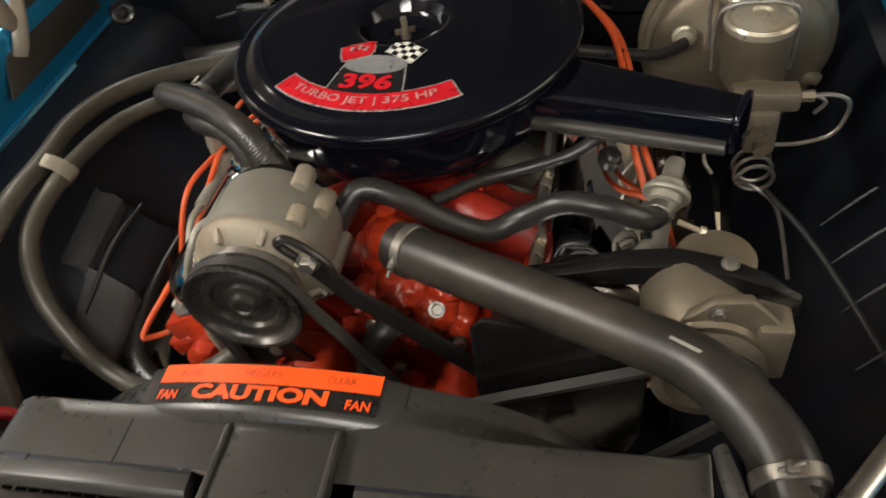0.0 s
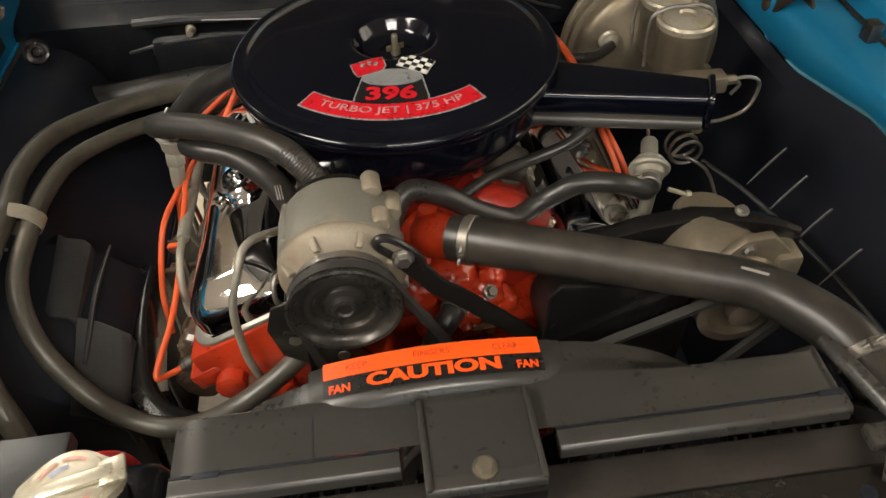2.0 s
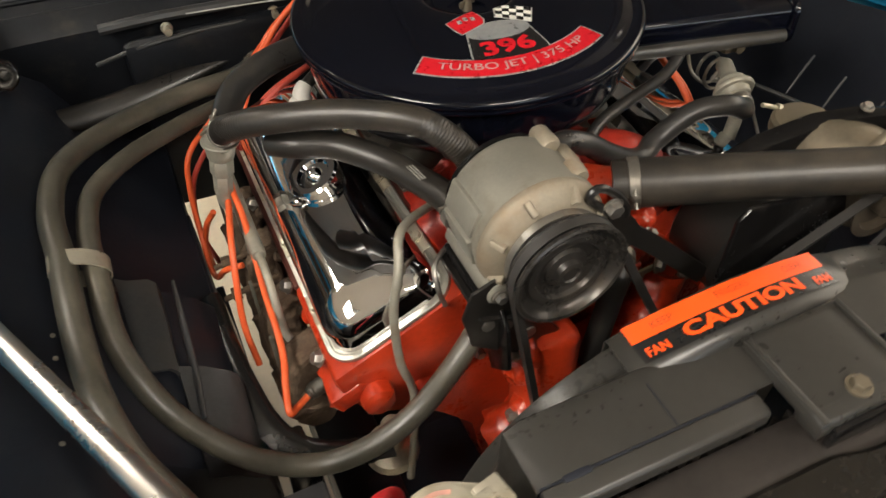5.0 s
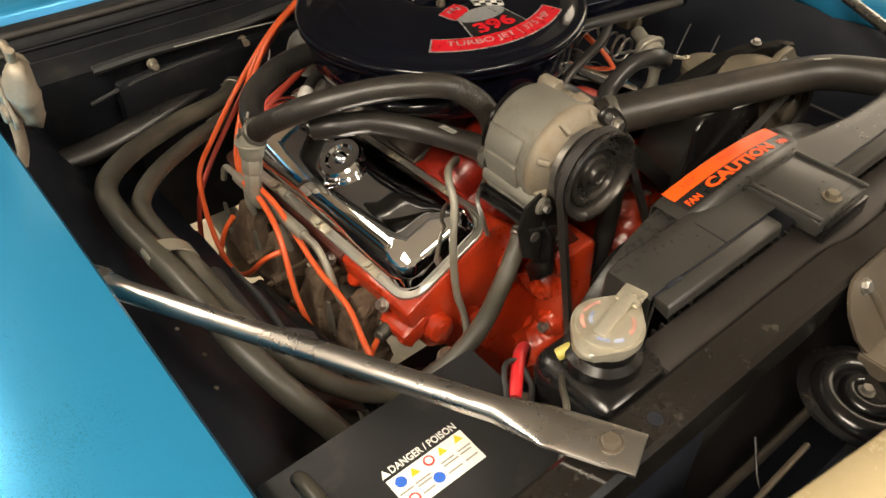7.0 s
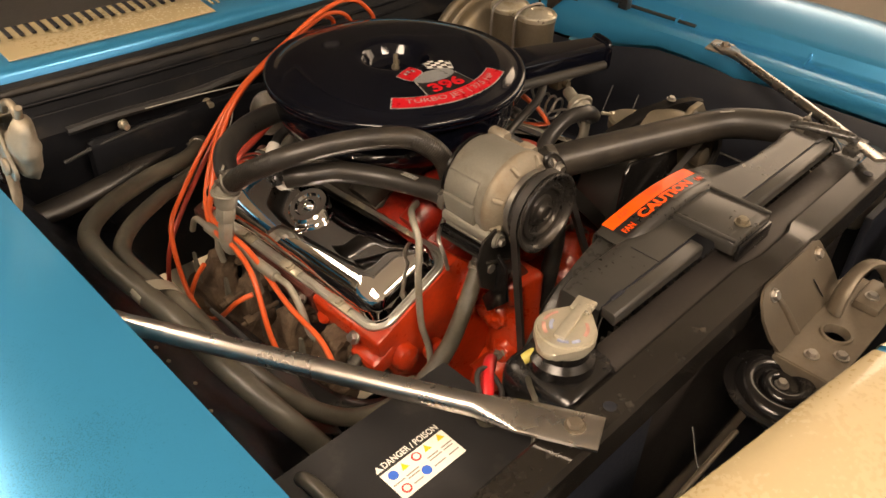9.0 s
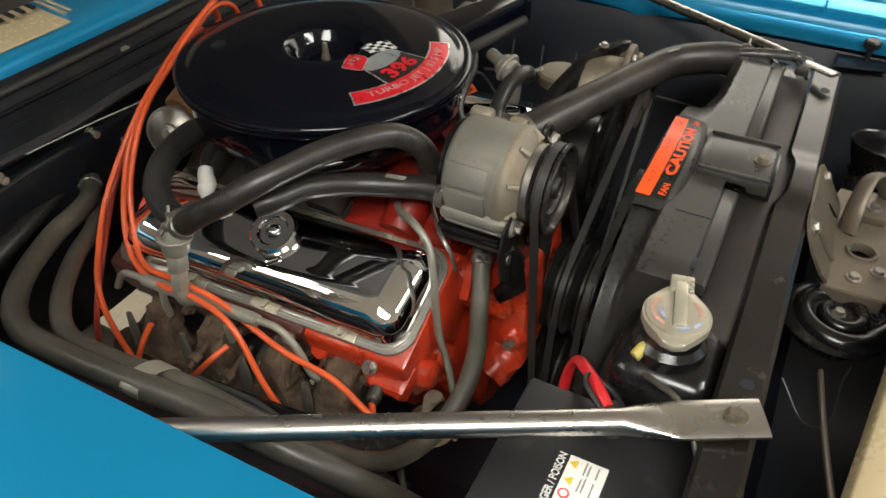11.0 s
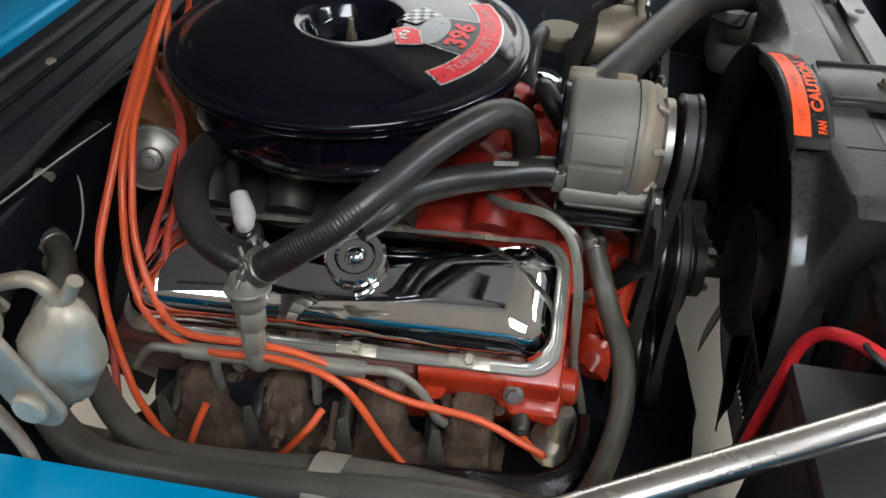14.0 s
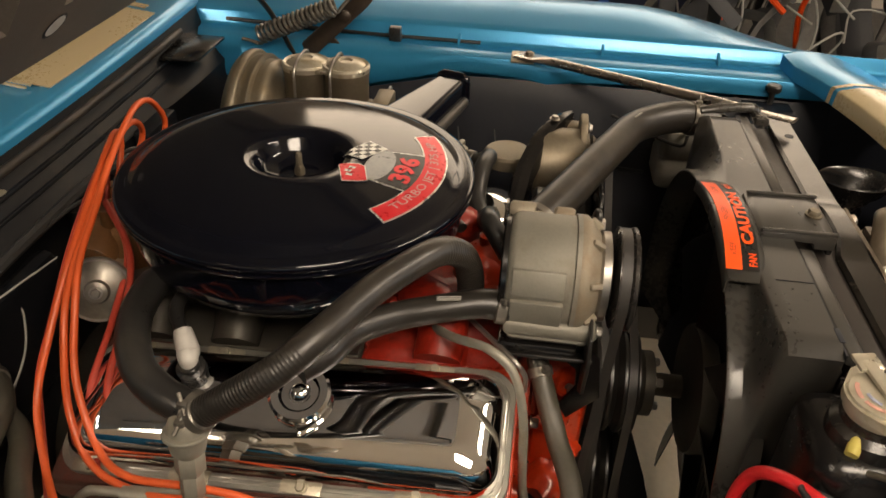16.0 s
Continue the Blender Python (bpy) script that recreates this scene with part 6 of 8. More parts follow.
hose("heater_hose", [(-0.108, -0.304, 0.772), (-0.140, -0.318, 0.744), (-0.178, -0.334, 0.716), (-0.224, -0.352, 0.695), (-0.273, -0.356, 0.671), (-0.324, -0.345, 0.650), (-0.374, -0.327, 0.655), (-0.419, -0.306, 0.688), (-0.461, -0.270, 0.744), (-0.483, -0.212, 0.786), (-0.487, -0.130, 0.797), (-0.491, -0.041, 0.789), (-0.480, 0.049, 0.775), (-0.430, 0.124, 0.760), (-0.350, 0.195, 0.740), (-0.270, 0.250, 0.725), (-0.21, 0.345, 0.715)],
     0.0125, RUBBER_OLD, "long greyed heater hose looping to the water pump", (0.03, 0.965), 16, 8)
bm = mesh()
rows = []
mid, u, v = Vector((-0.5015, -0.108, 0.8045)), Vector((-0.893, 0, 0.45)), Vector((0.45, 0, 0.893))
for k in range(29):
    a = 2 * math.pi * k / 28
    rows.append([mid + u * (0.0315 * math.cos(a)) + v * (0.0165 * math.sin(a)) + Vector((0, dy, 0)) for dy in (-0.012, 0.012)])
sheet(bm, rows)
thick(bm, 0.0015)
part("hose_strap", bm, CAP_METAL, label="pale plated strap round the two heater hoses", category="strap")
hose("bypass_stub_hose", [(0.030, -0.322, 0.785), (0.020, -0.338, 0.782), (0.004, -0.350, 0.765), (-0.004, -0.354, 0.735), (-0.008, -0.352, 0.69), (-0.012, -0.345, 0.64)], 0.0135, RUBBER, "short black bypass hose in front of the engine", (0.04,), 16, 8)
hose("brake_vacuum_hose", [(0.338, 0.128, 0.827), (0.30, 0.10, 0.828), (0.24, 0.085, 0.842), (0.17, 0.08, 0.855)], 0.008, RUBBER, "black vacuum hose to the brake booster", (), 12, 6)
hose("breather_hose", [(0.055, -0.195, 0.835), (0.10, -0.165, 0.838), (0.15, -0.148, 0.842), (0.20, -0.14, 0.855), (0.232, -0.125, 0.868), (0.245, -0.10, 0.862), (0.235, -0.075, 0.84), (0.222, -0.07, 0.82)], 0.0075, RUBBER, "thin black breather hose curling over the valve cover", (), 12, 8)

# driver side check valve
cv = thing("check_valve", (0.322, -0.17, 0.76), "dull plated check valve on the air hose", "valve")
bm = mesh()
a = Vector((0.300, -0.178, 0.808))
d = Vector((0.22, 0.80, 0.30)).normalized()
lathe(bm, [(0.0, -0.004), (0.0145, -0.004), (0.0145, 0.008), (0.0185, 0.010), (0.0195, 0.018), (0.0250, 0.0185), (0.0262, 0.0205), (0.0262, 0.0235), (0.0250, 0.0255), (0.0195, 0.026), (0.0190, 0.034), (0.0125, 0.041), (0.0110, 0.043), (0.0110, 0.062), (0.009, 0.066), (0, 0.067)], a, d, 36)
part("body", bm, VALVE_METAL, cv)
bm = mesh()
lathe(bm, [(0.0, 0), (0.009, 0), (0.009, 0.075), (0, 0.075)], (0.301, -0.175, 0.725), (0.02, -0.05, 1), 14)
part("pipe", bm, VALVE_METAL, cv)
bm = mesh()
tube(bm, [(0.316, -0.20, 0.815), (0.340, -0.205, 0.806)], 0.003, 8, 2)
lathe(bm, [(0.006, 0), (0.006, 0.006), (0, 0.006)], (0.338, -0.205, 0.807), (1, -0.2, -0.3), 6)
part("clamp_screw", bm, ZINC, cv)

# spark plug leads
LEADS = [
    [(0.10, 0.265, 0.83), (0.165, 0.252, 0.885), (0.135, 0.246, 0.937), (0.085, 0.240, 0.957), (0.02, 0.230, 0.950), (-0.04, 0.222, 0.930), (-0.098, 0.213, 0.905), (-0.155, 0.205, 0.880), (-0.200, 0.193, 0.850), (-0.245, 0.182, 0.790), (-0.285, 0.150, 0.736), (-0.312, 0.105, 0.728), (-0.322, 0.03, 0.738), (-0.322, -0.03, 0.730), (-0.328, -0.125, 0.694), (-0.332, -0.205, 0.684), (-0.343, -0.252, 0.672), (-0.347, -0.276, 0.662), (-0.336, -0.266, 0.653), (-0.318, -0.253, 0.650)],
    [(0.06, 0.270, 0.84), (0.115, 0.262, 0.89), (0.095, 0.252, 0.925), (0.045, 0.242, 0.940), (-0.02, 0.232, 0.925), (-0.08, 0.224, 0.903), (-0.165, 0.213, 0.865), (-0.215, 0.202, 0.830), (-0.262, 0.188, 0.758), (-0.298, 0.150, 0.716), (-0.322, 0.08, 0.716), (-0.334, 0.0, 0.734), (-0.348, -0.07, 0.726), (-0.362, -0.12, 0.655), (-0.36, -0.15, 0.60)],
    [(0.05, 0.275, 0.84), (0.085, 0.275, 0.90), (0.055, 0.262, 0.928), (0.0, 0.246, 0.928), (-0.055, 0.235, 0.913), (-0.10, 0.228, 0.896), (-0.16, 0.222, 0.865), (-0.215, 0.223, 0.815), (-0.262, 0.222, 0.765), (-0.315, 0.190, 0.735), (-0.358, 0.155, 0.715), (-0.372, 0.138, 0.670), (-0.378, 0.105, 0.605), (-0.379, 0.055, 0.583), (-0.374, 0.008, 0.612), (-0.362, -0.032, 0.660), (-0.34, -0.045, 0.672)],
    [(0.03, 0.28, 0.84), (0.05, 0.28, 0.89), (0.01, 0.262, 0.905), (-0.06, 0.246, 0.895), (-0.13, 0.235, 0.868), (-0.19, 0.236, 0.812), (-0.225, 0.242, 0.765), (-0.268, 0.222, 0.735), (-0.322, 0.192, 0.700), (-0.362, 0.176, 0.655), (-0.376, 0.182, 0.585), (-0.376, 0.19, 0.52), (-0.365, 0.17, 0.48)],
]
for n, line in enumerate(LEADS):
    bm = mesh()
    tube(bm, line, 0.0042, 10, 9)
    part("spark_plug_lead", bm, WIRE if n < 3 else WIRE_DULL, label="bright orange spark plug lead draped over the valve cover", category="cable", group="spark plug leads")
for n, line in enumerate(([(0.05, 0.25, 0.86), (0.15, 0.20, 0.90), (0.235, 0.12, 0.865), (0.262, 0.02, 0.835), (0.268, -0.05, 0.815), (0.285, -0.10, 0.775), (0.31, -0.13, 0.69), (0.33, -0.14, 0.62)],
             [(0.05, 0.26, 0.86), (0.15, 0.21, 0.89), (0.242, 0.13, 0.855), (0.272, 0.03, 0.825), (0.280, -0.04, 0.805), (0.30, -0.09, 0.765), (0.325, -0.11, 0.68), (0.34, -0.11, 0.60)],
             [(-0.02, 0.25, 0.87), (-0.07, 0.2, 0.83), (-0.16, 0.17, 0.80), (-0.24, 0.155, 0.765), (-0.285, 0.12, 0.72)],
             [(-0.01, 0.25, 0.86), (-0.06, 0.21, 0.82), (-0.15, 0.19, 0.79), (-0.235, 0.18, 0.755), (-0.29, 0.155, 0.70)])):
    bm = mesh()
    tube(bm, line, 0.0042, 10, 9)
    part("spark_plug_lead", bm, WIRE if n < 2 else WIRE_DULL, label="red-orange spark plug lead behind the valve cover", category="cable", group="spark plug leads")
bm = mesh()
tube(bm, [(-0.352, 0.080, 0.665), (-0.366, 0.092, 0.635), (-0.376, 0.108, 0.585), (-0.376, 0.118, 0.53)], 0.0042, 10, 8)
part("spark_plug_lead", bm, WIRE, label="short orange spark plug lead beside the exhaust manifold", category="cable", group="spark plug leads")
bm = mesh()
tube(bm, [(-0.320, -0.2535, 0.6495), (-0.312, -0.252, 0.653), (-0.290, -0.250, 0.660), (-0.266, -0.248, 0.668)], [0.0080, 0.0105, 0.0105, 0.0095], 14, 6, ribs=0.0008)
part("plug_boot", bm, DARK_METAL, label="dark grey ribbed spark plug boot", category="plug boot")

# distributor with its vacuum can
dist = thing("distributor", (0.02, 0.255, 0.70), "amber-brown capped distributor behind the air cleaner", "distributor")
bm = mesh()
lathe(bm, [(0.03, 0), (0.03, 0.04), (0.05, 0.06), (0.055, 0.075)], (0.02, 0.255, 0.70), (0, 0, 1), 28)
part("housing", bm, ALUMINIUM, dist)
bm = mesh()
lathe(bm, [(0.056, 0.072), (0.057, 0.10), (0.05, 0.125), (0.035, 0.135), (0, 0.135)], (0.02, 0.255, 0.70), (0, 0, 1), 28)
dist_cap = part("cap", bm, TAN_PLASTIC, dist, "amber-brown plastic cap")
for k in range(8):
    a = radians(45 * k)
    bm = mesh()
    lathe(bm, [(0.010, 0), (0.009, 0.03), (0, 0.03)], (0.02 + 0.036 * math.cos(a), 0.255 + 0.036 * math.sin(a), 0.825), (0, 0, 1), 10)
    part("tower", bm, TAN_PLASTIC, dist_cap)
bm = mesh()
vc_c = Vector((-0.106, 0.228, 0.798))
lathe(bm, [(0.0, -0.02), (0.012, -0.018), (0.03, -0.008), (0.038, 0.0), (0.039, 0.004), (0.036, 0.006), (0.028, 0.010), (0.015, 0.014), (0.013, 0.020), (0.007, 0.022), (0, 0.022)], vc_c, (-0.85, -0.35, 0.4), 36)
tube(bm, [vc_c, (-0.02, 0.24, 0.770)], 0.008, 10, 3)
vac = part("vacuum_can", bm, SPRING_STEEL, dist, "round grey metal vacuum can")
bm = mesh()
lathe(bm, [(0.0, -0.004), (0.0385, -0.004), (0.0405, -0.001), (0.0405, 0.004), (0.0385, 0.0062), (0.036, 0.0062), (0.036, 0.002), (0.0, 0.002)], vc_c, (-0.85, -0.35, 0.4), 36)
part("rolled_rim", bm, STEEL, vac, "bright rolled rim")
bm = mesh()
bolt(bm, vc_c + Vector((-0.85, -0.35, 0.4)) * 0.021, (-0.85, -0.35, 0.4), 0.006, 0.006)
part("nut", bm, STEEL, vac)
bm = mesh()
box(bm, (-0.066, 0.222, 0.785), (0.03, 0.02, 0.045), 0.003)
part("bracket", bm, ZINC, dist)
coil = thing("ignition_coil", (-0.11, 0.26, 0.80), "brown metal can beside the distributor", "coil")
bm = mesh()
lathe(bm, [(0.0, 0), (0.024, 0), (0.026, 0.004), (0.026, 0.085), (0.02, 0.09), (0.014, 0.1), (0, 0.1)], (-0.055, 0.262, 0.80), (0.9, 0.1, 0.25), 24)
part("can", bm, TAN_PLASTIC, coil)

# ---- washer bottle behind the shroud ----
bottle = thing("washer_bottle", (0.535, -0.57, 0.70), "dull off-white plastic washer bottle beside the radiator", "bottle")
bm = mesh()
loft(bm, [[Vector((0.535 + a, -0.57 + b, z)) for a, b in rounded(0.10 - 2 * i, 0.125 - 2 * i, 0.016, 5)] for i, z in
          ((0.016, 0.690), (0.004, 0.692), (0.0, 0.700), (0.0, 0.742), (0.0025, 0.746), (0.0025, 0.752), (0.0, 0.756), (0.0, 0.792), (0.005, 0.802), (0.02, 0.807), (0.034, 0.808))])
part("tank", bm, BOTTLE_PLASTIC, bottle)
bm = mesh()
lathe(bm, [(0.020, 0.0), (0.020, 0.012), (0.018, 0.015), (0.0, 0.016)], (0.535, -0.59, 0.806), (0, 0, 1), 24)
part("cap", bm, WIRE_BLACK, bottle, "black screw cap")
bm = mesh()
tube(bm, [(0.535, -0.59, 0.82), (0.515, -0.57, 0.828), (0.478, -0.548, 0.806), (0.474, -0.538, 0.785), (0.50, -0.49, 0.79), (0.55, -0.42, 0.80)], 0.003, 8, 6)
part("washer_tube", bm, WIRE_BLACK, bottle, "thin black washer tube")

# ---- fan shroud, radiator ----
shroud = thing("fan_shroud", (CX, -0.54, 0.40), "dusty black moulded plastic fan shroud with a bright warning sticker", "shroud")
MX, MZ, MA, MB = 0.018, 0.64, 0.281, 0.2785


def mouth(a, grow=0.0):
    c, s = math.cos(a), math.sin(a)
    k = 2 / 2.5
    return MX + (MA + grow) * math.copysign(abs(c) ** k, c), MZ + (MB + grow) * math.copysign(abs(s) ** k, s)


def frame_edge(a):
    c, s = math.cos(a), math.sin(a)
    x0, x1, z0, z1 = -0.2235, 0.316, 0.42, 0.9165
    mx, mz = (x0 + x1) / 2, (z0 + z1) / 2
    t = min(((x1 - x0) / 2) / max(abs(c), 1e-6), ((z1 - z0) / 2) / max(abs(s), 1e-6))
    return mx + c * t, mz + s * t


rings = []
N = 168
for y, mix, grow in ((-0.572, 0, 0), (-0.536, 0, 0), (-0.5225, 0, 0), (-0.5205, 0.03, 0), (-0.518, 0.12, 0), (-0.515, 0.33, 0), (-0.511, 0.68, 0), (-0.507, 0.90, 0), (-0.502, 1, 0), (-0.4895, 1, 0), (-0.4865, 1, -0.001), (-0.486, 1, -0.003), (-0.50, 1, -0.006), (-0.53, 1, -0.008)):
    ring = []
    for k in range(N):
        a = 2 * math.pi * (k + 0.5) / N
        fx, fz = frame_edge(a)
        mxx, mzz = mouth(a, grow)
        x = fx + (mxx - fx) * mix
        z = fz + (mzz - fz) * mix
        if y > -0.53 and fz > 0.91 and mix < 1:
            z = max(z, min(mzz, fz + (mzz - fz) * 1.0) if mzz > fz else z)
        low = max(0, min(1, (0.60 - z) / 0.12))
        back = 0.010 * max(0.0, min(1.0, (x - 0.08) / 0.10)) if fz > 0.91 and mix < 0.5 and y > -0.56 else 0.0
        ring.append((x, min(y, y + (-0.575 - y) * low) - back, z))
    rings.append(ring)
bm = mesh()
loft(bm, rings, caps=False)
part("shell", bm, SHROUD, shroud, degrees=40)
# raised crescent pad on top, which carries the sticker
def pad_front(x):
    return -0.5345 + 0.28 * (x + 0.006) ** 2


def pad_top(x):
    return 0.9315 - 1.5 * (x + 0.006) ** 2


bm = mesh()
rows = []
for k in range(49):
    x = -0.1165 + 0.217 * k / 48
    taper = min(1, (k + 0.2) / 3.0, (48.2 - k) / 3.0)
    f, zt = pad_front(x), pad_top(x)
    rows.append([(x, -0.4845, zt - 0.016), (x, -0.485, zt - 0.003), (x, -0.488, zt), (x, f + 0.012, zt - 0.0005), (x, f + 0.006, zt - 0.003 * taper), (x, f + 0.002, zt - 0.008), (x, f, min(zt - 0.010, 0.9155)), (x, f - 0.001, 0.908)])
sheet(bm, rows)
thick(bm, 0.002)
part("sticker_pad", bm, SHROUD, shroud, degrees=50)
bm = mesh()
prism(bm, [(-0.532, 0.915), (-0.533, 0.9215), (-0.54, 0.9235), (-0.606, 0.9245), (-0.616, 0.9235), (-0.618, 0.920), (-0.618, 0.906), (-0.596, 0.906), (-0.596, 0.915)], "x", -0.029, 0.062, 0.0015)
bracket = part("hold_down_bracket", bm, SHROUD, shroud, "black bracket holding the shroud")
bm = mesh()
box(bm, (0.022, -0.6195, 0.904), (0.078, 0.006, 0.022), 0.001)
part("turned_lip", bm, BLACK_SEMI, bracket)
for bx in (-0.0265, 0.0595):
    bm = mesh()
    box(bm, (bx, -0.577, 0.9253), (0.0055, 0.082, 0.004), 0.0018, pose(0, 0, 0, -0.6, 0, 0))
    part("bracket_rib", bm, SHROUD, bracket, "low raised rib along the bracket edge")
bm = mesh()
bolt(bm, (0.0165, -0.603, 0.9245), (0, -0.02, 1), 0.0072, 0.007)
part("bracket_bolt", bm, CAD, bracket, "dull brass-coloured hex bolt")
for side, x0, x1 in ((-1, -0.2225, -0.046), (1, 0.078, 0.315)):
    bm = mesh()
    prism(bm, [(-0.5735, 0.905), (-0.5735, 0.9150), (-0.575, 0.9162), (-0.588, 0.9152), (-0.591, 0.9125), (-0.591, 0.900)], "x", x0, x1, 0.001)
    part("front_lip", bm, SHROUD, shroud)
    bm = mesh()
    box(bm, ((x0 + x1) / 2, -0.5728, 0.9135), (x1 - x0, 0.0018, 0.004), 0)
    part("groove", bm, BLACK_BODY, shroud, "dark moulded groove")
    bm = mesh()
    box(bm, (-0.1945 if side < 0 else 0.303, -0.5735, 0.9163), (0.021, 0.0055, 0.0012), 0.0004)
    part("slot", bm, BLACK_BODY, shroud, "dark moulded slot")
bm = mesh()
box(bm, (-0.1125, -0.553, 0.9168), (0.0010, 0.038, 0.0008), 0)
part("mould_line", bm, BLACK_BODY, shroud, "fine dark mould line")


# sticker
def sticker_way(lift):
    def way(u, v):
        x = 0.945 * u - 0.011
        y = -0.5020 + 0.98 * v - 0.004 * (1 - (u / 0.1) ** 2)
        return (x, y, pad_top(x) + lift)
    return way


part("sticker", lay(grid_patch(-0.098, 0.098, -0.0185, 0.0175, 40, 2), sticker_way(0.0007)), DECAL_BLACK, shroud, "black half of the caution sticker")
part("sticker_band", lay(grid_patch(-0.0975, 0.0975, 0.0000, 0.0172, 40, 2), sticker_way(0.0011)), STICKER_ORANGE, shroud, "fluorescent orange band of the caution sticker")
for text, size, u, v, w, mat, bold in (("CAUTION", 0.0135, 0.0, -0.0085, 0.118, STICKER_ORANGE, 0.045), ("FAN", 0.0085, -0.083, -0.0115, 0.019, STICKER_ORANGE, 0.03), ("FAN", 0.0085, 0.083, -0.0115, 0.019, STICKER_ORANGE, 0.03),
                                 ("KEEP", 0.0062, -0.067, 0.0085, 0.019, FAINT_INK, -0.008), ("FINGERS", 0.0062, 0.0, 0.0095, 0.032, FAINT_INK, -0.008), ("CLEAR", 0.0062, 0.066, 0.0085, 0.023, FAINT_INK, -0.008)):
    bm = letters(text, size, bold, w)
    for q in bm.verts:
        q.co.x += u
        q.co.y += v
    part("sticker_word", lay(bm, sticker_way(0.0016)), mat, shroud, "printed word %s" % text)

radiator = thing("radiator", (CX, -0.61, 0.38), "black painted radiator with a pressed steel tank", "radiator")
bm = mesh()
box(bm, (0.04, -0.615, 0.64), (0.60, 0.055, 0.50), 0.006)
part("core", bm, FINS, radiator)
for k in range(46):
    bm = mesh()
    box(bm, (-0.25 + 0.0126 * k, -0.584, 0.64), (0.003, 0.006, 0.48), 0)
    part("fin", bm, FINS, radiator)
bm = mesh()
box(bm, (-0.285, -0.580, 0.66), (0.105, 0.10, 0.46), 0.022, segments=4)
lathe(bm, [(0.036, -0.02), (0.034, 0.006), (0.028, 0.012), (0.028, 0.02), (0, 0.02)], (-0.291, -0.577, 0.894), (0, 0, 1), 32)
part("side_tank", bm, BLACK_SEMI, radiator, "semi-gloss black side tank")
bm = mesh()
box(bm, (0.365, -0.59, 0.65), (0.09, 0.075, 0.46), 0.02, segments=3)
tube(bm, [(0.378, -0.53, 0.884), (0.374, -0.565, 0.872), (0.37, -0.585, 0.85)], 0.022, 18, 5)
part("side_tank", bm, BLACK_SEMI, radiator)
bm = mesh()
box(bm, (0.04, -0.613, 0.868), (0.66, 0.012, 0.030), 0.003)
part("top_pad", bm, RUBBER, radiator, "black rubber top seal")
bm = mesh()
tube(bm, [(0.321, -0.522, 0.917), (0.326, -0.55, 0.921), (0.338, -0.598, 0.921), (0.343, -0.612, 0.914)], [0.006, 0.0075, 0.0075, 0.006], 12, 5, flat=0.6)
box(bm, (0.34, -0.613, 0.908), (0.05, 0.02, 0.012), 0.003)
part("mount_clip", bm, SHROUD, radiator, "black mounting clip")

CC = Vector((-0.2905, -0.577, 0.9185))
bm = mesh()
outline = []
for k in range(72):
    a = 2 * math.pi * k / 72
    r = 0.031 + 0.010 * max(0, math.cos(a - radians(10))) ** 10 + 0.010 * max(0, math.cos(a - radians(190))) ** 10
    outline.append((CC.x + r * math.cos(a), CC.y + r * math.sin(a)))
prism(bm, outline, "z", CC.z + 0.0035, CC.z + 0.012, 0.0025)
lathe(bm, [(0.0, -0.004), (0.0275, -0.004), (0.0275, 0.006), (0.0, 0.006)], CC, (0, 0, 1), 40)
lathe(bm, [(0.029, 0.011), (0.028, 0.0145), (0.022, 0.0155), (0.0, 0.016)], CC, (0, 0, 1), 40)
cap = part("radiator_cap", bm, CAP_METAL, radiator, "pale plated radiator cap with faded print")
bm = mesh()
box(bm, CC + Vector((0.008, 0.0, 0.0185)), (0.056, 0.012, 0.005), 0.002, pose(0, 0, 0, 0, -3, 12))
box(bm, CC + Vector((0.034, 0.005, 0.0195)), (0.020, 0.022, 0.0045), 0.002, pose(0, 0, 0, 0, -4, 12))
part("lever", bm, CAP_METAL, cap, "pale plated release lever")
for mat, r, a0, a1 in ((FADED_RED, 0.022, 60, 110), (FADED_RED, 0.022, 118, 160), (FADED_BLUE, 0.022, 195, 225), (FADED_BLUE, 0.0225, 232, 255), (FADED_RED, 0.021, 275, 330), (FADED_BLUE, 0.015, 95, 150)):
    bm = mesh()
    sheet(bm, [[CC + Vector(((r + w) * math.cos(radians(a0 + (a1 - a0) * k / 12)), (r + w) * math.sin(radians(a0 + (a1 - a0) * k / 12)), 0.0163 - 0.0005 * (r + w > 0.022))) for k in range(13)] for w in (-0.0018, 0.0018)])
    part("print", bm, mat, cap, "faded ring of print")
bm = mesh()
tube(bm, [(-0.296, -0.567, 0.903), (-0.309, -0.560, 0.900), (-0.322, -0.553, 0.893)], [0.005, 0.0065, 0.0055], 12, 5)
part("overflow_nipple", bm, YELLOW, radiator, "yellowed overflow nipple")

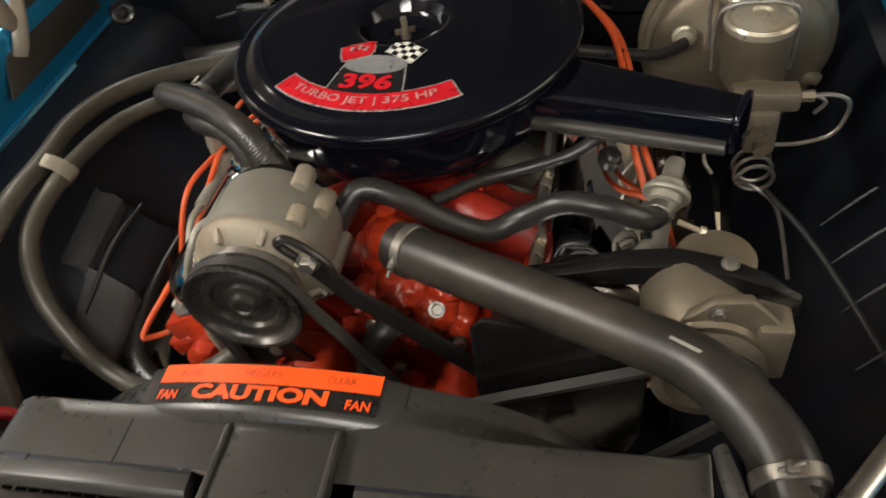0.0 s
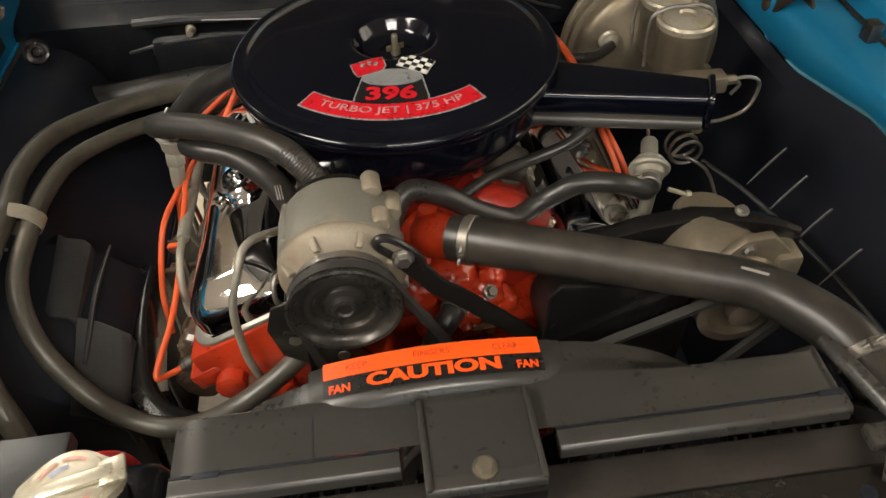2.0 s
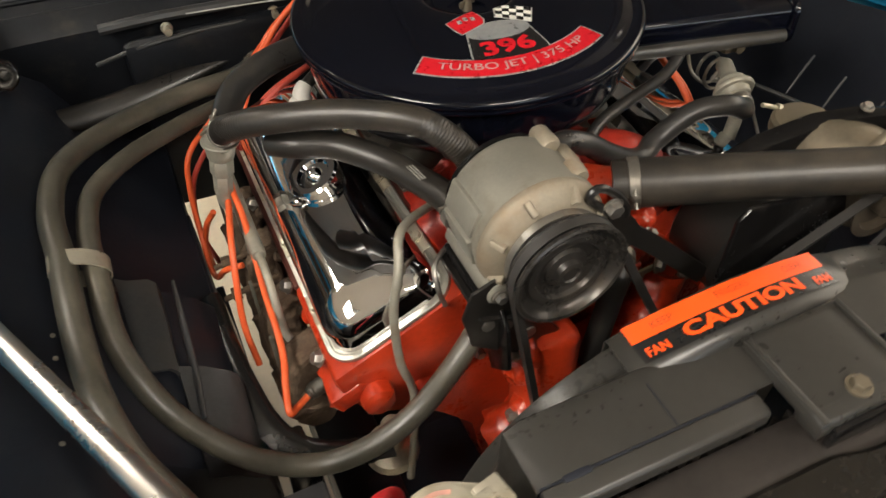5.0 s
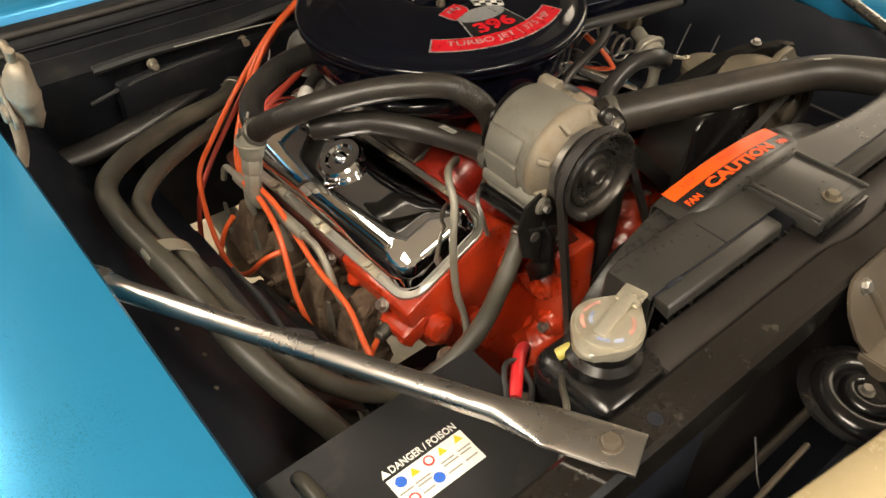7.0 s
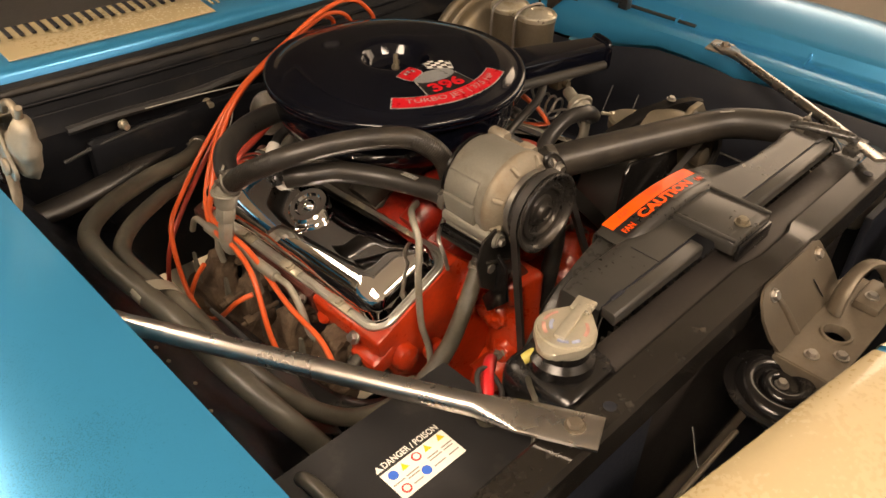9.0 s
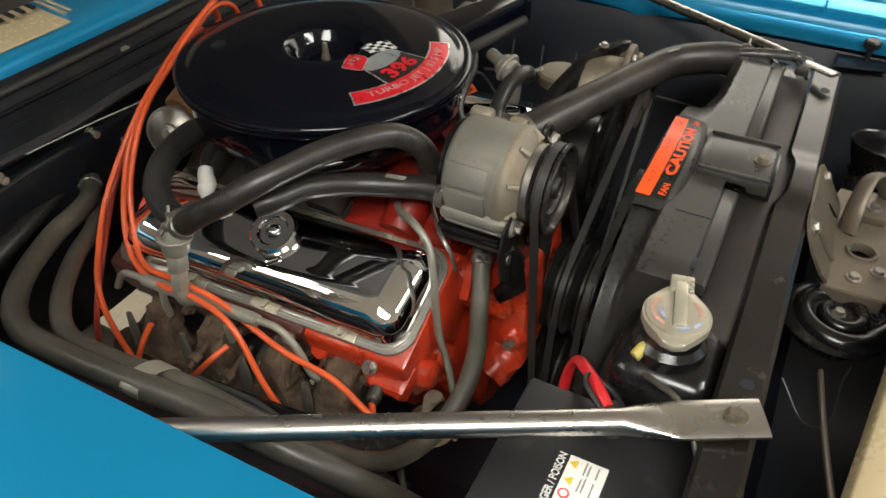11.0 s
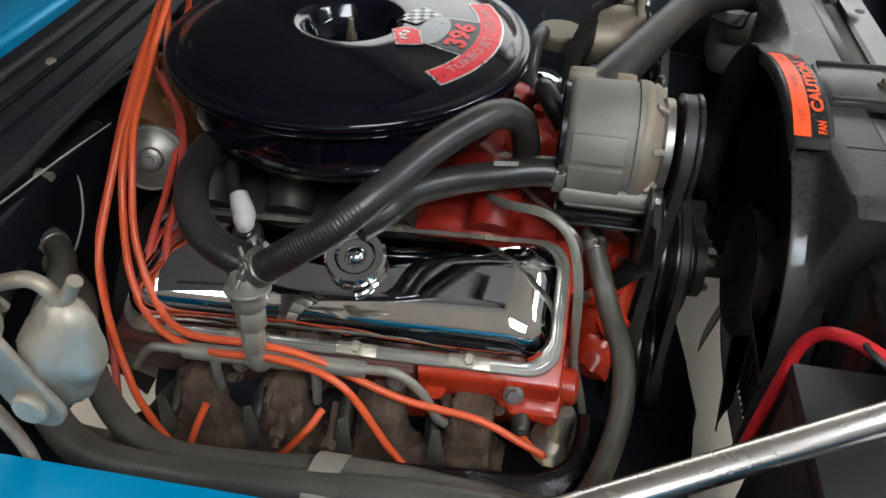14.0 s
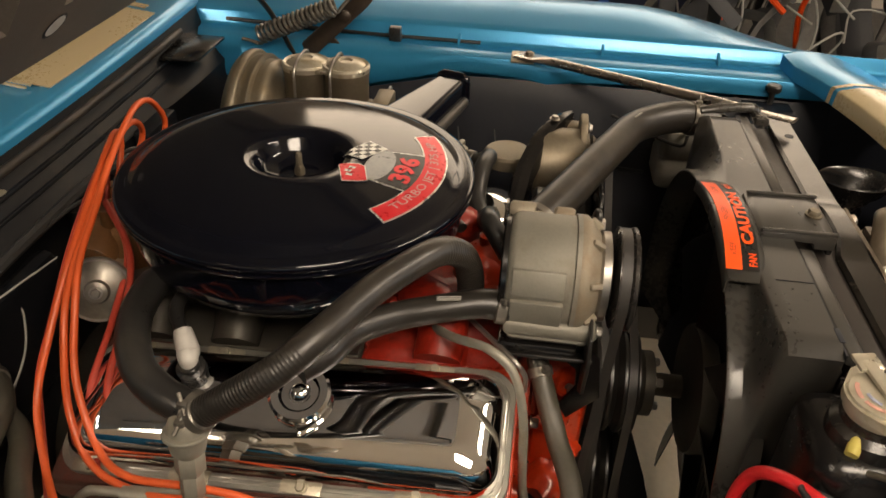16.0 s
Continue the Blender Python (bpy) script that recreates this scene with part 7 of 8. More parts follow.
# ---- struts across the bay ----
def strut(ends, label, r=0.0112, tab=1.0):
    a, b = Vector(ends[0]), Vector(ends[1])
    d = (b - a).normalized()
    st = thing("fender_strut", b, label, "strut", "fender struts")
    flat = d.cross(Vector((0, 0, 1))).normalized()
    bm = mesh()
    rings = []
    L = (b - a).length
    for s, w, h in ((-0.0, 0.020, 0.003), (0.045, 0.020, 0.003), (0.058, 0.016, 0.006), (0.085, r, r), (L - 0.095, r, r), (L - 0.062, 0.017, 0.006), (L - 0.05, 0.0195, 0.003), (L + 0.022, 0.0195, 0.003)):
        c = a + d * s
        n = flat.cross(d)
        w = w * tab if s > L / 2 and w > r else w
        rings.append([c + flat * (w * math.cos(t)) + n * (h * math.sin(t)) if w < 0.0165 else c + flat * (w * max(-1, min(1, 1.3 * math.cos(t)))) + n * (h * math.sin(t)) for t in (2 * math.pi * k / 24 for k in range(24))])
    loft(bm, rings)
    part("rod", bm, CHROME_WORN, st, degrees=45)
    for q in (a + d * 0.022, b - d * 0.002)[:2 if tab == 1.0 else 1]:
        bm = mesh()
        bolt(bm, q + Vector((0, 0, 0.003)), flat.cross(d) if flat.cross(d).z > 0 else -flat.cross(d), 0.0075, 0.007)
        part("bolt", bm, LATCH, st, "rusty brown bolt")
    return st


strut(((-0.612, -0.130, 0.862), (-0.363, -0.650, 0.906)), "polished steel strut rod from the fender to the radiator support")
strut(((0.640, -0.240, 0.870), (0.326, -0.640, 0.914)), "polished steel strut rod bolted across the driver side corner", 0.0082, 0.6)
bm = mesh()
box(bm, (0.630, -0.246, 0.868), (0.040, 0.044, 0.004), 0.0015, pose(0, 0, 0, 0, -12, 0))
part("strut_bracket", bm, CAP_METAL, label="pale tan bracket plate holding the strut on the fender", category="bracket")

# ---- battery ----
battery = thing("battery", (-0.47, -0.55, 0.62), "black plastic car battery with a printed warning label", "battery")
bm = mesh()
box(bm, (-0.462, -0.555, 0.735), (0.225, 0.172, 0.205), 0.004)
part("case", bm, BATTERY, battery)
bm = mesh()
box(bm, (-0.462, -0.555, 0.832), (0.235, 0.180, 0.020), 0.003)
part("lid", bm, BATTERY, battery)
LX0, LX1, LY0, LY1 = -0.494, -0.414, -0.566, -0.531
def label_part(name, x0, x1, y0, y1, lift, mat, label=""):
    bm = mesh()
    sheet(bm, [[(x0, y0, 0.8425 + lift), (x1, y0, 0.8425 + lift)], [(x0, y1, 0.8425 + lift), (x1, y1, 0.8425 + lift)]])
    return part(name, bm, mat, battery, label)
label_part("label", LX0, LX1, LY0, LY1, 0.0004, DECAL_WHITE, "white printed warning label")
bm = letters("DANGER / POISON", 0.0075, 0.02, 0.070)
for q in bm.verts:
    q.co = Vector(((LX0 + LX1) / 2 + 0.004 + q.co.x, LY1 + 0.0065 + q.co.y, 0.8431))
part("label_heading", bm, DECAL_WHITE, battery, "white heading DANGER / POISON")
bm = mesh()
bm.faces.new([bm.verts.new(p) for p in ((LX0 - 0.001, LY1 + 0.0028, 0.8431), (LX0 + 0.008, LY1 + 0.0028, 0.8431), (LX0 + 0.0035, LY1 + 0.0105, 0.8431))])
part("label_triangle", bm, DECAL_WHITE, battery)
for k, (px, py, mat, sides) in enumerate(((0.010, 0.027, PRINT_BLUE, 20), (0.024, 0.027, PRINT_YELLOW, 3), (0.040, 0.028, PRINT_RED, 20), (0.054, 0.028, PRINT_YELLOW, 3), (0.072, 0.029, PRINT_YELLOW, 3), (0.010, 0.008, PRINT_RED, 20), (0.037, 0.010, PRINT_BLUE, 20))):
    bm = mesh()
    bm.faces.new([bm.verts.new((LX0 + px + 0.0052 * math.cos(2 * math.pi * i / sides + math.pi / 2), LY0 + py + 0.0052 * math.sin(2 * math.pi * i / sides + math.pi / 2), 0.8434)) for i in range(sides)])
    part("label_sign", bm, mat, battery, "small printed warning sign")
    if mat == PRINT_RED:
        bm = mesh()
        bm.faces.new([bm.verts.new((LX0 + px + 0.0034 * math.cos(2 * math.pi * i / 16), LY0 + py + 0.0034 * math.sin(2 * math.pi * i / 16), 0.8438)) for i in range(16)])
        part("label_sign", bm, DECAL_WHITE, battery)
for x0, x1, yy in ((0.018, 0.034, 0.017), (0.018, 0.032, 0.0135), (0.046, 0.06, 0.018), (0.046, 0.062, 0.0145), (0.064, 0.078, 0.018), (0.064, 0.076, 0.0145), (0.018, 0.03, 0.006), (0.045, 0.060, 0.007), (0.064, 0.077, 0.007), (0.002, 0.016, 0.0165)):
    label_part("label_line", LX0 + x0, LX0 + x1, LY0 + yy, LY0 + yy + 0.0016, 0.0009, PRINT_GREY)
bm = mesh()
box(bm, (-0.366, -0.552, 0.852), (0.036, 0.022, 0.014), 0.005, pose(0, 0, 0, 0, 0, 25))
lathe(bm, [(0.009, 0), (0.009, 0.012), (0, 0.012)], (-0.375, -0.555, 0.845), (0, 0, 1), 16)
part("terminal", bm, RUBBER_OLD, battery, "grey battery terminal clamp")
for name, line, r, mat, label in (
        ("battery_cable", [(-0.362, -0.545, 0.858), (-0.348, -0.532, 0.862), (-0.325, -0.512, 0.858), (-0.304, -0.498, 0.840), (-0.296, -0.490, 0.812), (-0.298, -0.486, 0.77), (-0.30, -0.48, 0.66)], 0.0062, WIRE_RED, "thick red battery cable"),
        ("overflow_tube", [(-0.308, -0.538, 0.855), (-0.325, -0.562, 0.878), (-0.345, -0.582, 0.893), (-0.362, -0.602, 0.900), (-0.385, -0.622, 0.89), (-0.42, -0.642, 0.865), (-0.47, -0.652, 0.85), (-0.53, -0.655, 0.83)], 0.0030, RUBBER_OLD, "thin greyed overflow tube across the battery"),
        ("ground_wire", [(-0.372, -0.545, 0.860), (-0.352, -0.520, 0.868), (-0.336, -0.520, 0.864), (-0.342, -0.545, 0.858), (-0.36, -0.56, 0.86)], 0.0028, WIRE_BLACK, "thin black wire at the battery terminal"),
        ("battery_cable", [(-0.545, -0.465, 0.78), (-0.547, -0.478, 0.835), (-0.548, -0.51, 0.853), (-0.55, -0.57, 0.855), (-0.55, -0.62, 0.84)], 0.0075, RUBBER_OLD, "thick greyed ground cable over the battery edge")):
    bm = mesh()
    tube(bm, line, r, 12, 8)
    part(name, bm, mat, label=label, category="cable")
bm = mesh()
tube(bm, [(-0.305, -0.533, 0.850), (-0.311, -0.543, 0.859), (-0.319, -0.555, 0.871), (-0.327, -0.566, 0.88)], [0.004, 0.005, 0.005, 0.0042], 10, 5)
part("tape_wrap", bm, YELLOW, label="yellow tape wrapped round a wire end", category="tape")

# ---- power steering pump and brackets on the driver side ----
pump = thing("power_steering_pump", (0.33, -0.33, 0.70), "grey plated power steering pump with a pulley", "pump")
bm = mesh()
lathe(bm, [(0.0, 0), (0.052, 0), (0.058, 0.006), (0.058, 0.07), (0.05, 0.082), (0.03, 0.086), (0, 0.086)], (0.335, -0.285, 0.800), (0, -1, 0), 36)
part("body", bm, CAD, pump)
bm = mesh()
prism(bm, [(0.285, 0.79), (0.30, 0.84), (0.335, 0.876), (0.365, 0.878), (0.395, 0.845), (0.398, 0.80), (0.37, 0.76), (0.31, 0.755)], "y", -0.362, -0.350, 0.003)
box(bm, (0.388, -0.345, 0.815), (0.03, 0.05, 0.07), 0.006)
part("front_plate", bm, CAD, pump, "cadmium plated triangular front plate")
bm = mesh()
lathe(bm, [(0.038, 0), (0.04, 0.004), (0.04, 0.018), (0.036, 0.022), (0.0, 0.026)], (0.352, -0.24, 0.786), (0, 0, 1), 36)
part("filler_cap", bm, CAD, pump, "round plated filler cap")
for q in ((0.338, -0.363, 0.865), (0.300, -0.363, 0.80), (0.385, -0.363, 0.83)):
    bm = mesh()
    bolt(bm, q, (0, -1, 0), 0.006, 0.006)
    part("bolt", bm, STEEL, pump)
bm = mesh()
lathe(bm, pulley_profile(0.050, 0.020, 1), (0.335, -0.372, 0.800), (0, -1, 0), 40)
lathe(bm, [(0.0175, 0.0), (0.0175, 0.026), (0.012, 0.03), (0, 0.03)], (0.335, -0.372, 0.800), (0, -1, 0), 24)
part("pulley", bm, LATCH, pump, "brown plated pulley with a hub bolt")
belt("drive_belt", [(0.335, 0.800, 0.048), (FC.x, FC.z - 0.0, 0.069), (FC.x, 0.455, 0.082)], -0.398, label="black rubber belt to the power steering pump")
bm = mesh()
rows = []
for k, (x, y, z, w) in enumerate(((0.13, -0.262, 0.785, 0.012), (0.20, -0.262, 0.803, 0.015), (0.255, -0.268, 0.824, 0.017), (0.31, -0.286, 0.848, 0.017), (0.35, -0.308, 0.861, 0.015), (0.385, -0.325, 0.862, 0.011), (0.408, -0.338, 0.856, 0.005))):
    rows.append([(x, y + w, z - 0.010), (x, y + 0.7 * w, z + 0.004), (x, y, z + 0.007), (x, y - 0.7 * w, z + 0.003), (x, y - 0.9 * w, z - 0.004), (x, y - w, z - 0.016)])
sheet(bm, rows)
thick(bm, 0.003)
pump_bracket = thing("pump_bracket", (0.27, -0.27, 0.75), "glossy black curved bracket bolted over the steering pump", "bracket")
part("arm", bm, BLACK_SEMI, pump_bracket)
for q in ((0.150, -0.262, 0.7975), (0.352, -0.309, 0.8690)):
    bm = mesh()
    bolt(bm, q, (0, -0.1, 1), 0.006, 0.006)
    part("bolt", bm, STEEL, pump_bracket, "bare steel bolt")
air_pump = thing("air_pump", (0.17, -0.33, 0.60), "matt black air pump below the radiator hose", "pump")
bm = mesh()
lathe(bm, [(0, 0), (0.062, 0), (0.068, 0.006), (0.068, 0.075), (0.060, 0.085), (0, 0.085)], (0.192, -0.285, 0.755), (0, -1, 0), 36)
part("body", bm, BLACK_SATIN, air_pump)
bm = mesh()
prism(bm, [(0.118, 0.66), (0.122, 0.845), (0.135, 0.86), (0.27, 0.835), (0.285, 0.80), (0.28, 0.68), (0.26, 0.60), (0.125, 0.60)], "y", -0.380, -0.373, 0.003)
part("cover_plate", bm, BLACK_SEMI, air_pump, "flat black cover plate")
bm = mesh()
box(bm, (0.205, -0.42, 0.665), (0.040, 0.02, 0.030), 0.006, pose(0, 0, 0, 0, -15, 0))
part("plug", bm, RUBBER_OLD, air_pump, "grey rubber plug")

# ---- brake booster and master cylinder ----
booster = thing("brake_booster", (0.413, 0.22, 0.72), "gold plated round brake booster on the firewall", "brake booster")
bm = mesh()
lathe(bm, [(0.0, -0.078), (0.09, -0.077), (0.116, -0.074), (0.124, -0.070), (0.131, -0.062), (0.133, -0.058), (0.133, -0.050), (0.130, -0.047), (0.125, -0.046), (0.124, -0.040), (0.127, -0.036), (0.127, -0.030), (0.123, -0.027), (0.1185, -0.026), (0.1175, -0.018), (0.1185, -0.014), (0.114, -0.006), (0.104, -0.001), (0.095, 0.004), (0.07, 0.010), (0.06, 0.022), (0.045, 0.024), (0, 0.024)], (0.413, 0.160, 0.782), (0, -1, 0), 56)
part("shell", bm, CAD, booster, degrees=50)
bm = mesh()
for k in range(5):
    a = radians(200 + 35 * k)
    bm = mesh()
    box(bm, (0.413 + 0.104 * math.cos(a), 0.162, 0.782 + 0.104 * math.sin(a)), (0.018, 0.014, 0.03), 0.005, pose(0, 0, 0, 0, 90 - math.degrees(a), 0))
    part("pressed_rib", bm, CAD, booster)
bm = mesh()
lathe(bm, [(0.012, 0), (0.0165, 0.002), (0.0165, 0.005), (0.013, 0.007), (0.013, 0.013), (0.006, 0.015), (0.004, 0.018), (0.0, 0.018)], (0.338, 0.148, 0.826), (0, -1, 0), 24)
part("vacuum_fitting", bm, CAP_METAL, booster, "pale round vacuum fitting")
master = thing("master_cylinder", (0.413, 0.06, 0.78), "gold plated twin reservoir brake master cylinder with a wire bail", "master cylinder")
bm = mesh()
tube(bm, [(0.413, 0.14, 0.822), (0.413, 0.02, 0.822), (0.413, -0.01, 0.822)], [0.028, 0.028, 0.022], 24, 4)
part("bore", bm, CAD, master)
for cy in (0.112, 0.044):
    bm = mesh()
    lathe(bm, [(0.032, 0), (0.0375, 0.01), (0.0385, 0.068), (0.0395, 0.070), (0.0395, 0.078), (0, 0.078)], (0.411, cy, 0.822), (0, 0, 1), 32)
    part("reservoir", bm, CAD, master)
bm = mesh()
for cy in (0.112, 0.044):
    lathe(bm, [(0.0400, 0), (0.0410, 0.003), (0.0410, 0.008), (0.038, 0.0115), (0.033, 0.010), (0.029, 0.012), (0.022, 0.016), (0.012, 0.0175), (0.009, 0.0145), (0, 0.014)], (0.411, cy, 0.899), (0, 0, 1), 32)
box(bm, (0.411, 0.078, 0.9035), (0.066, 0.08, 0.008), 0.003)
part("cover", bm, CAP_METAL, master, "plated pressed cover")
for cy in (0.120, 0.060):
    bm = mesh()
    tube(bm, [(0.366, cy, 0.828), (0.364, cy, 0.875), (0.368, cy, 0.907), (0.388, cy, 0.9185), (0.411, cy, 0.9195), (0.434, cy, 0.9185), (0.454, cy, 0.907), (0.458, cy, 0.875), (0.456, cy, 0.828)], 0.0026, 8, 5)
    part("bail", bm, STEEL, master, "bent wire bail")
valve = thing("brake_valve", (0.418, -0.022, 0.77), "brass-coloured brake proportioning valve with steel lines", "valve")
bm = mesh()
box(bm, (0.418, -0.018, 0.842), (0.075, 0.03, 0.026), 0.005)
box(bm, (0.415, -0.022, 0.815), (0.042, 0.032, 0.035), 0.006)
box(bm, (0.418, -0.024, 0.787), (0.036, 0.028, 0.03), 0.005)
lathe(bm, [(0.013, 0), (0.013, 0.014), (0.006, 0.014), (0.006, 0.008), (0, 0.008)], (0.415, -0.036, 0.812), (0, -1, 0), 24)
lathe(bm, [(0.008, 0), (0.008, 0.012), (0.004, 0.012), (0, 0.012)], (0.418, -0.037, 0.785), (0, -1, 0), 16)
lathe(bm, [(0.007, 0), (0.007, 0.016), (0, 0.016)], (0.455, -0.018, 0.842), (1, 0, 0), 6)
part("body", bm, CAD, valve)
loop = [Vector((0.423 + 0.023 * math.cos(k * 0.5), 0.015 - 0.0014 * k, 0.720 + 0.023 * math.sin(k * 0.5))) for k in range(32)]
for line in ([(0.465, -0.018, 0.842), (0.49, -0.016, 0.842), (0.51, -0.014, 0.832), (0.512, -0.014, 0.81), (0.50, -0.016, 0.785), (0.465, -0.02, 0.775), (0.43, -0.022, 0.775)],
             [tuple(p) for p in loop] + [(0.42, -0.05, 0.73), (0.45, -0.06, 0.70), (0.47, -0.1, 0.62)],
             [(0.44, -0.01, 0.835), (0.475, 0.0, 0.83), (0.49, 0.0, 0.82), (0.48, 0.0, 0.805)],
             [(0.37, -0.03, 0.735), (0.36, -0.02, 0.75), (0.365, 0.0, 0.775), (0.385, 0.0, 0.78)]):
    bm = mesh()
    tube(bm, line, 0.0028, 8, 4)
    part("brake_line", bm, STEEL, valve, "thin bent steel brake line")
bm = mesh()
tube(bm, [(0.43, -0.06, 0.735), (0.47, -0.14, 0.73), (0.51, -0.26, 0.72), (0.545, -0.38, 0.70), (0.57, -0.5, 0.68)], 0.0035, 10, 8)
part("wiring_harness", bm, WIRE_BLACK, label="black taped wiring harness along the inner fender", category="cable")
for yy in (-0.078, -0.142, -0.212, -0.288):
    bm = mesh()
    tube(bm, [(0.548, yy + 0.006, 0.752), (0.536, yy + 0.003, 0.742), (0.514, yy - 0.003, 0.722), (0.494, yy - 0.009, 0.703)], [0.0016, 0.0020, 0.0018, 0.0009], 8, 4, flat=0.6)
    part("cable_clip", bm, BLACK_DUSTY, label="slim dark grey metal finger clip on the inner fender", category="clip", group="inner fender clips")

# ---- in front of the radiator support ----
def horn(place, tilt, label, turn=0.0):
    """A snail horn: a dished body with a raised spiral that opens into a flared mouth."""
    h = thing("horn", place, label, "horn", "horns")
    c = Vector(place)
    u, v, d = axes(tilt)
    bm = mesh()
    lathe(bm, [(0.0, -0.034), (0.030, -0.034), (0.044, -0.026), (0.050, -0.012), (0.060, -0.004), (0.062, 0.0), (0.060, 0.003), (0.050, 0.007), (0.030, 0.008), (0, 0.008)], c, tilt, 44)
    part("shell", bm, BLACK_SEMI, h)
    bm = mesh()
    spiral, radii = [], []
    for k in range(17):
        a = 0.62 * k + turn
        r = 0.013 + 0.035 * k / 16
        spiral.append(c + u * (r * math.cos(a)) + v * (r * math.sin(a)) + d * (0.010 - 0.006 * k / 16))
        radii.append(0.0068 + 0.0062 * k / 16)
    way = (spiral[-1] - spiral[-2]).normalized()
    for far, r in ((0.025, 0.016), (0.050, 0.021), (0.066, 0.027), (0.072, 0.031)):
        spiral.append(spiral[16] + way * far - d * (0.25 * far))
        radii.append(r)
    tube(bm, [tuple(p) for p in spiral], radii, 14, 4)
    part("trumpet", bm, BLACK_SEMI, h, "spiral black horn trumpet with a flared mouth", degrees=60)
    bm = mesh()
    bolt(bm, c + d * 0.009, tilt, 0.006, 0.007)
    part("centre_bolt", bm, STEEL, h)
    return h


horn((-0.072, -0.730, 0.802), (-0.12, -0.05, 1), "black spiral horn ahead of the radiator support", 0.9)
def bell_horn(place):
    """A horn seen into its oval upturned mouth, on a bent neck."""
    h = thing("horn", place, "black horn with an oval upturned mouth beside the hood latch", "horn", "horns")
    c = Vector(place)
    bm = mesh()
    rings = []
    for a, b, z in ((0.012, 0.014, -0.060), (0.022, 0.032, -0.040), (0.034, 0.050, -0.014), (0.0385, 0.057, -0.002), (0.0400, 0.0590, 0.001), (0.0385, 0.0570, 0.003), (0.0350, 0.0530, 0.001), (0.0310, 0.0470, -0.012), (0.019, 0.029, -0.038), (0.009, 0.011, -0.057)):
        rings.append([c + Vector((a * math.cos(t), b * math.sin(t) - 0.35 * z, z)) for t in (2 * math.pi * k / 40 for k in range(40))])
    loft(bm, rings)
    part("trumpet", bm, BLACK_SEMI, h, "flared black mouth with a rolled lip", degrees=60)
    bm = mesh()
    tube(bm, [c + Vector((0, 0.020, -0.055)), c + Vector((0.004, 0.028, -0.075)), c + Vector((0.03, 0.02, -0.095)), c + Vector((0.06, 0.0, -0.095))], [0.014, 0.016, 0.018, 0.020], 16, 6)
    part("neck", bm, BLACK_SEMI, h)
    bm = mesh()
    lathe(bm, [(0.0, -0.026), (0.030, -0.024), (0.046, -0.010), (0.050, 0.0), (0.046, 0.008), (0.022, 0.012), (0, 0.012)], c + Vector((0.085, -0.01, -0.095)), (0.3, 0, 1), 36)
    part("shell", bm, BLACK_SEMI, h)
    bm = mesh()
    bolt(bm, c + Vector((0.089, -0.01, -0.083)), (0.3, 0, 1), 0.006, 0.006)
    part("centre_bolt", bm, STEEL, h)
    return h


bell_horn((0.287, -0.762, 0.842))
latch = thing("hood_latch", (0.10, -0.72, 0.76), "tan galvanised hood latch support with punched holes", "latch")
def on_plate(x, s, lift=0.0):
    """A point of the sloping upright plate: s runs from its top edge to the fold."""
    return Vector((x, -0.667 - 0.040 * s - 0.86 * lift, 0.897 - 0.069 * s + 0.50 * lift))


bm = mesh()
edge = [(-0.034, 0.0), (0.086, 0.0), (0.097, 0.05), (0.101, 0.14), (0.112, 0.5), (0.118, 0.9), (0.118, 1.0), (0.03, 1.0), (-0.046, 1.02), (-0.058, 0.75), (-0.061, 0.4), (-0.055, 0.16), (-0.046, 0.04)]
loft(bm, [[on_plate(x, s, lift) for x, s in edge] for lift in (0.0, 0.0035)])
part("upright_plate", bm, LATCH, latch)
bm = mesh()
tube(bm, [on_plate(-0.030, 0.12, 0.003), on_plate(-0.016, 0.5, 0.004), on_plate(-0.004, 0.97, 0.003)], [0.003, 0.0045, 0.005], 10, 5)
part("pressed_rib", bm, LATCH, latch)
bm = mesh()
tube(bm, [on_plate(0.062, 0.5, 0.0032), on_plate(0.072, 0.82, 0.0032)], 0.005, 10, 2, flat=0.16)
part("slot", bm, BLACK_BODY, latch, "dark slot")
# the base plate with a raised-rim hole through it
hole = Vector((0.033, -0.742, 0.827))
around = [2 * math.pi * k / 48 for k in range(48)]
outer = []
for a in around:
    reach = min((0.1325 if math.cos(a) > 0 else 0.0825) / max(1e-6, abs(math.cos(a))), (0.042 if math.sin(a) > 0 else 0.034) / max(1e-6, abs(math.sin(a))))
    outer.append(hole + Vector((reach * math.cos(a), reach * math.sin(a), 0)))
ring_at = lambda r, z: [hole + Vector((r * math.cos(a), r * math.sin(a), z)) for a in around]
bm = mesh()
loft(bm, [ring_at(0.0140, -0.009), [p - Vector((0, 0, 0.0035)) for p in outer], outer, ring_at(0.0190, 0.0), ring_at(0.0180, 0.0030), ring_at(0.0152, 0.0032), ring_at(0.0140, 0.001), ring_at(0.0138, -0.009)], caps=False)
part("base_plate", bm, LATCH, latch)
bm = mesh()
box(bm, (-0.0495, -0.738, 0.817), (0.004, 0.066, 0.018), 0.001)
part("turned_lip", bm, LATCH, latch)
bm = mesh()
box(bm, (0.128, -0.748, 0.832), (0.062, 0.032, 0.013), 0.004)
part("channel", bm, LATCH, latch)
bm = mesh()
tube(bm, [(0.072, -0.722, 0.826), (0.080, -0.722, 0.850), (0.098, -0.724, 0.873), (0.118, -0.730, 0.880), (0.137, -0.742, 0.872), (0.148, -0.757, 0.852), (0.152, -0.765, 0.830)], [0.015, 0.014, 0.012, 0.012, 0.012, 0.013, 0.013], 14, 8, flat=0.5)
part("latch_loop", bm, LATCH, latch, "bent flat-bar loop")
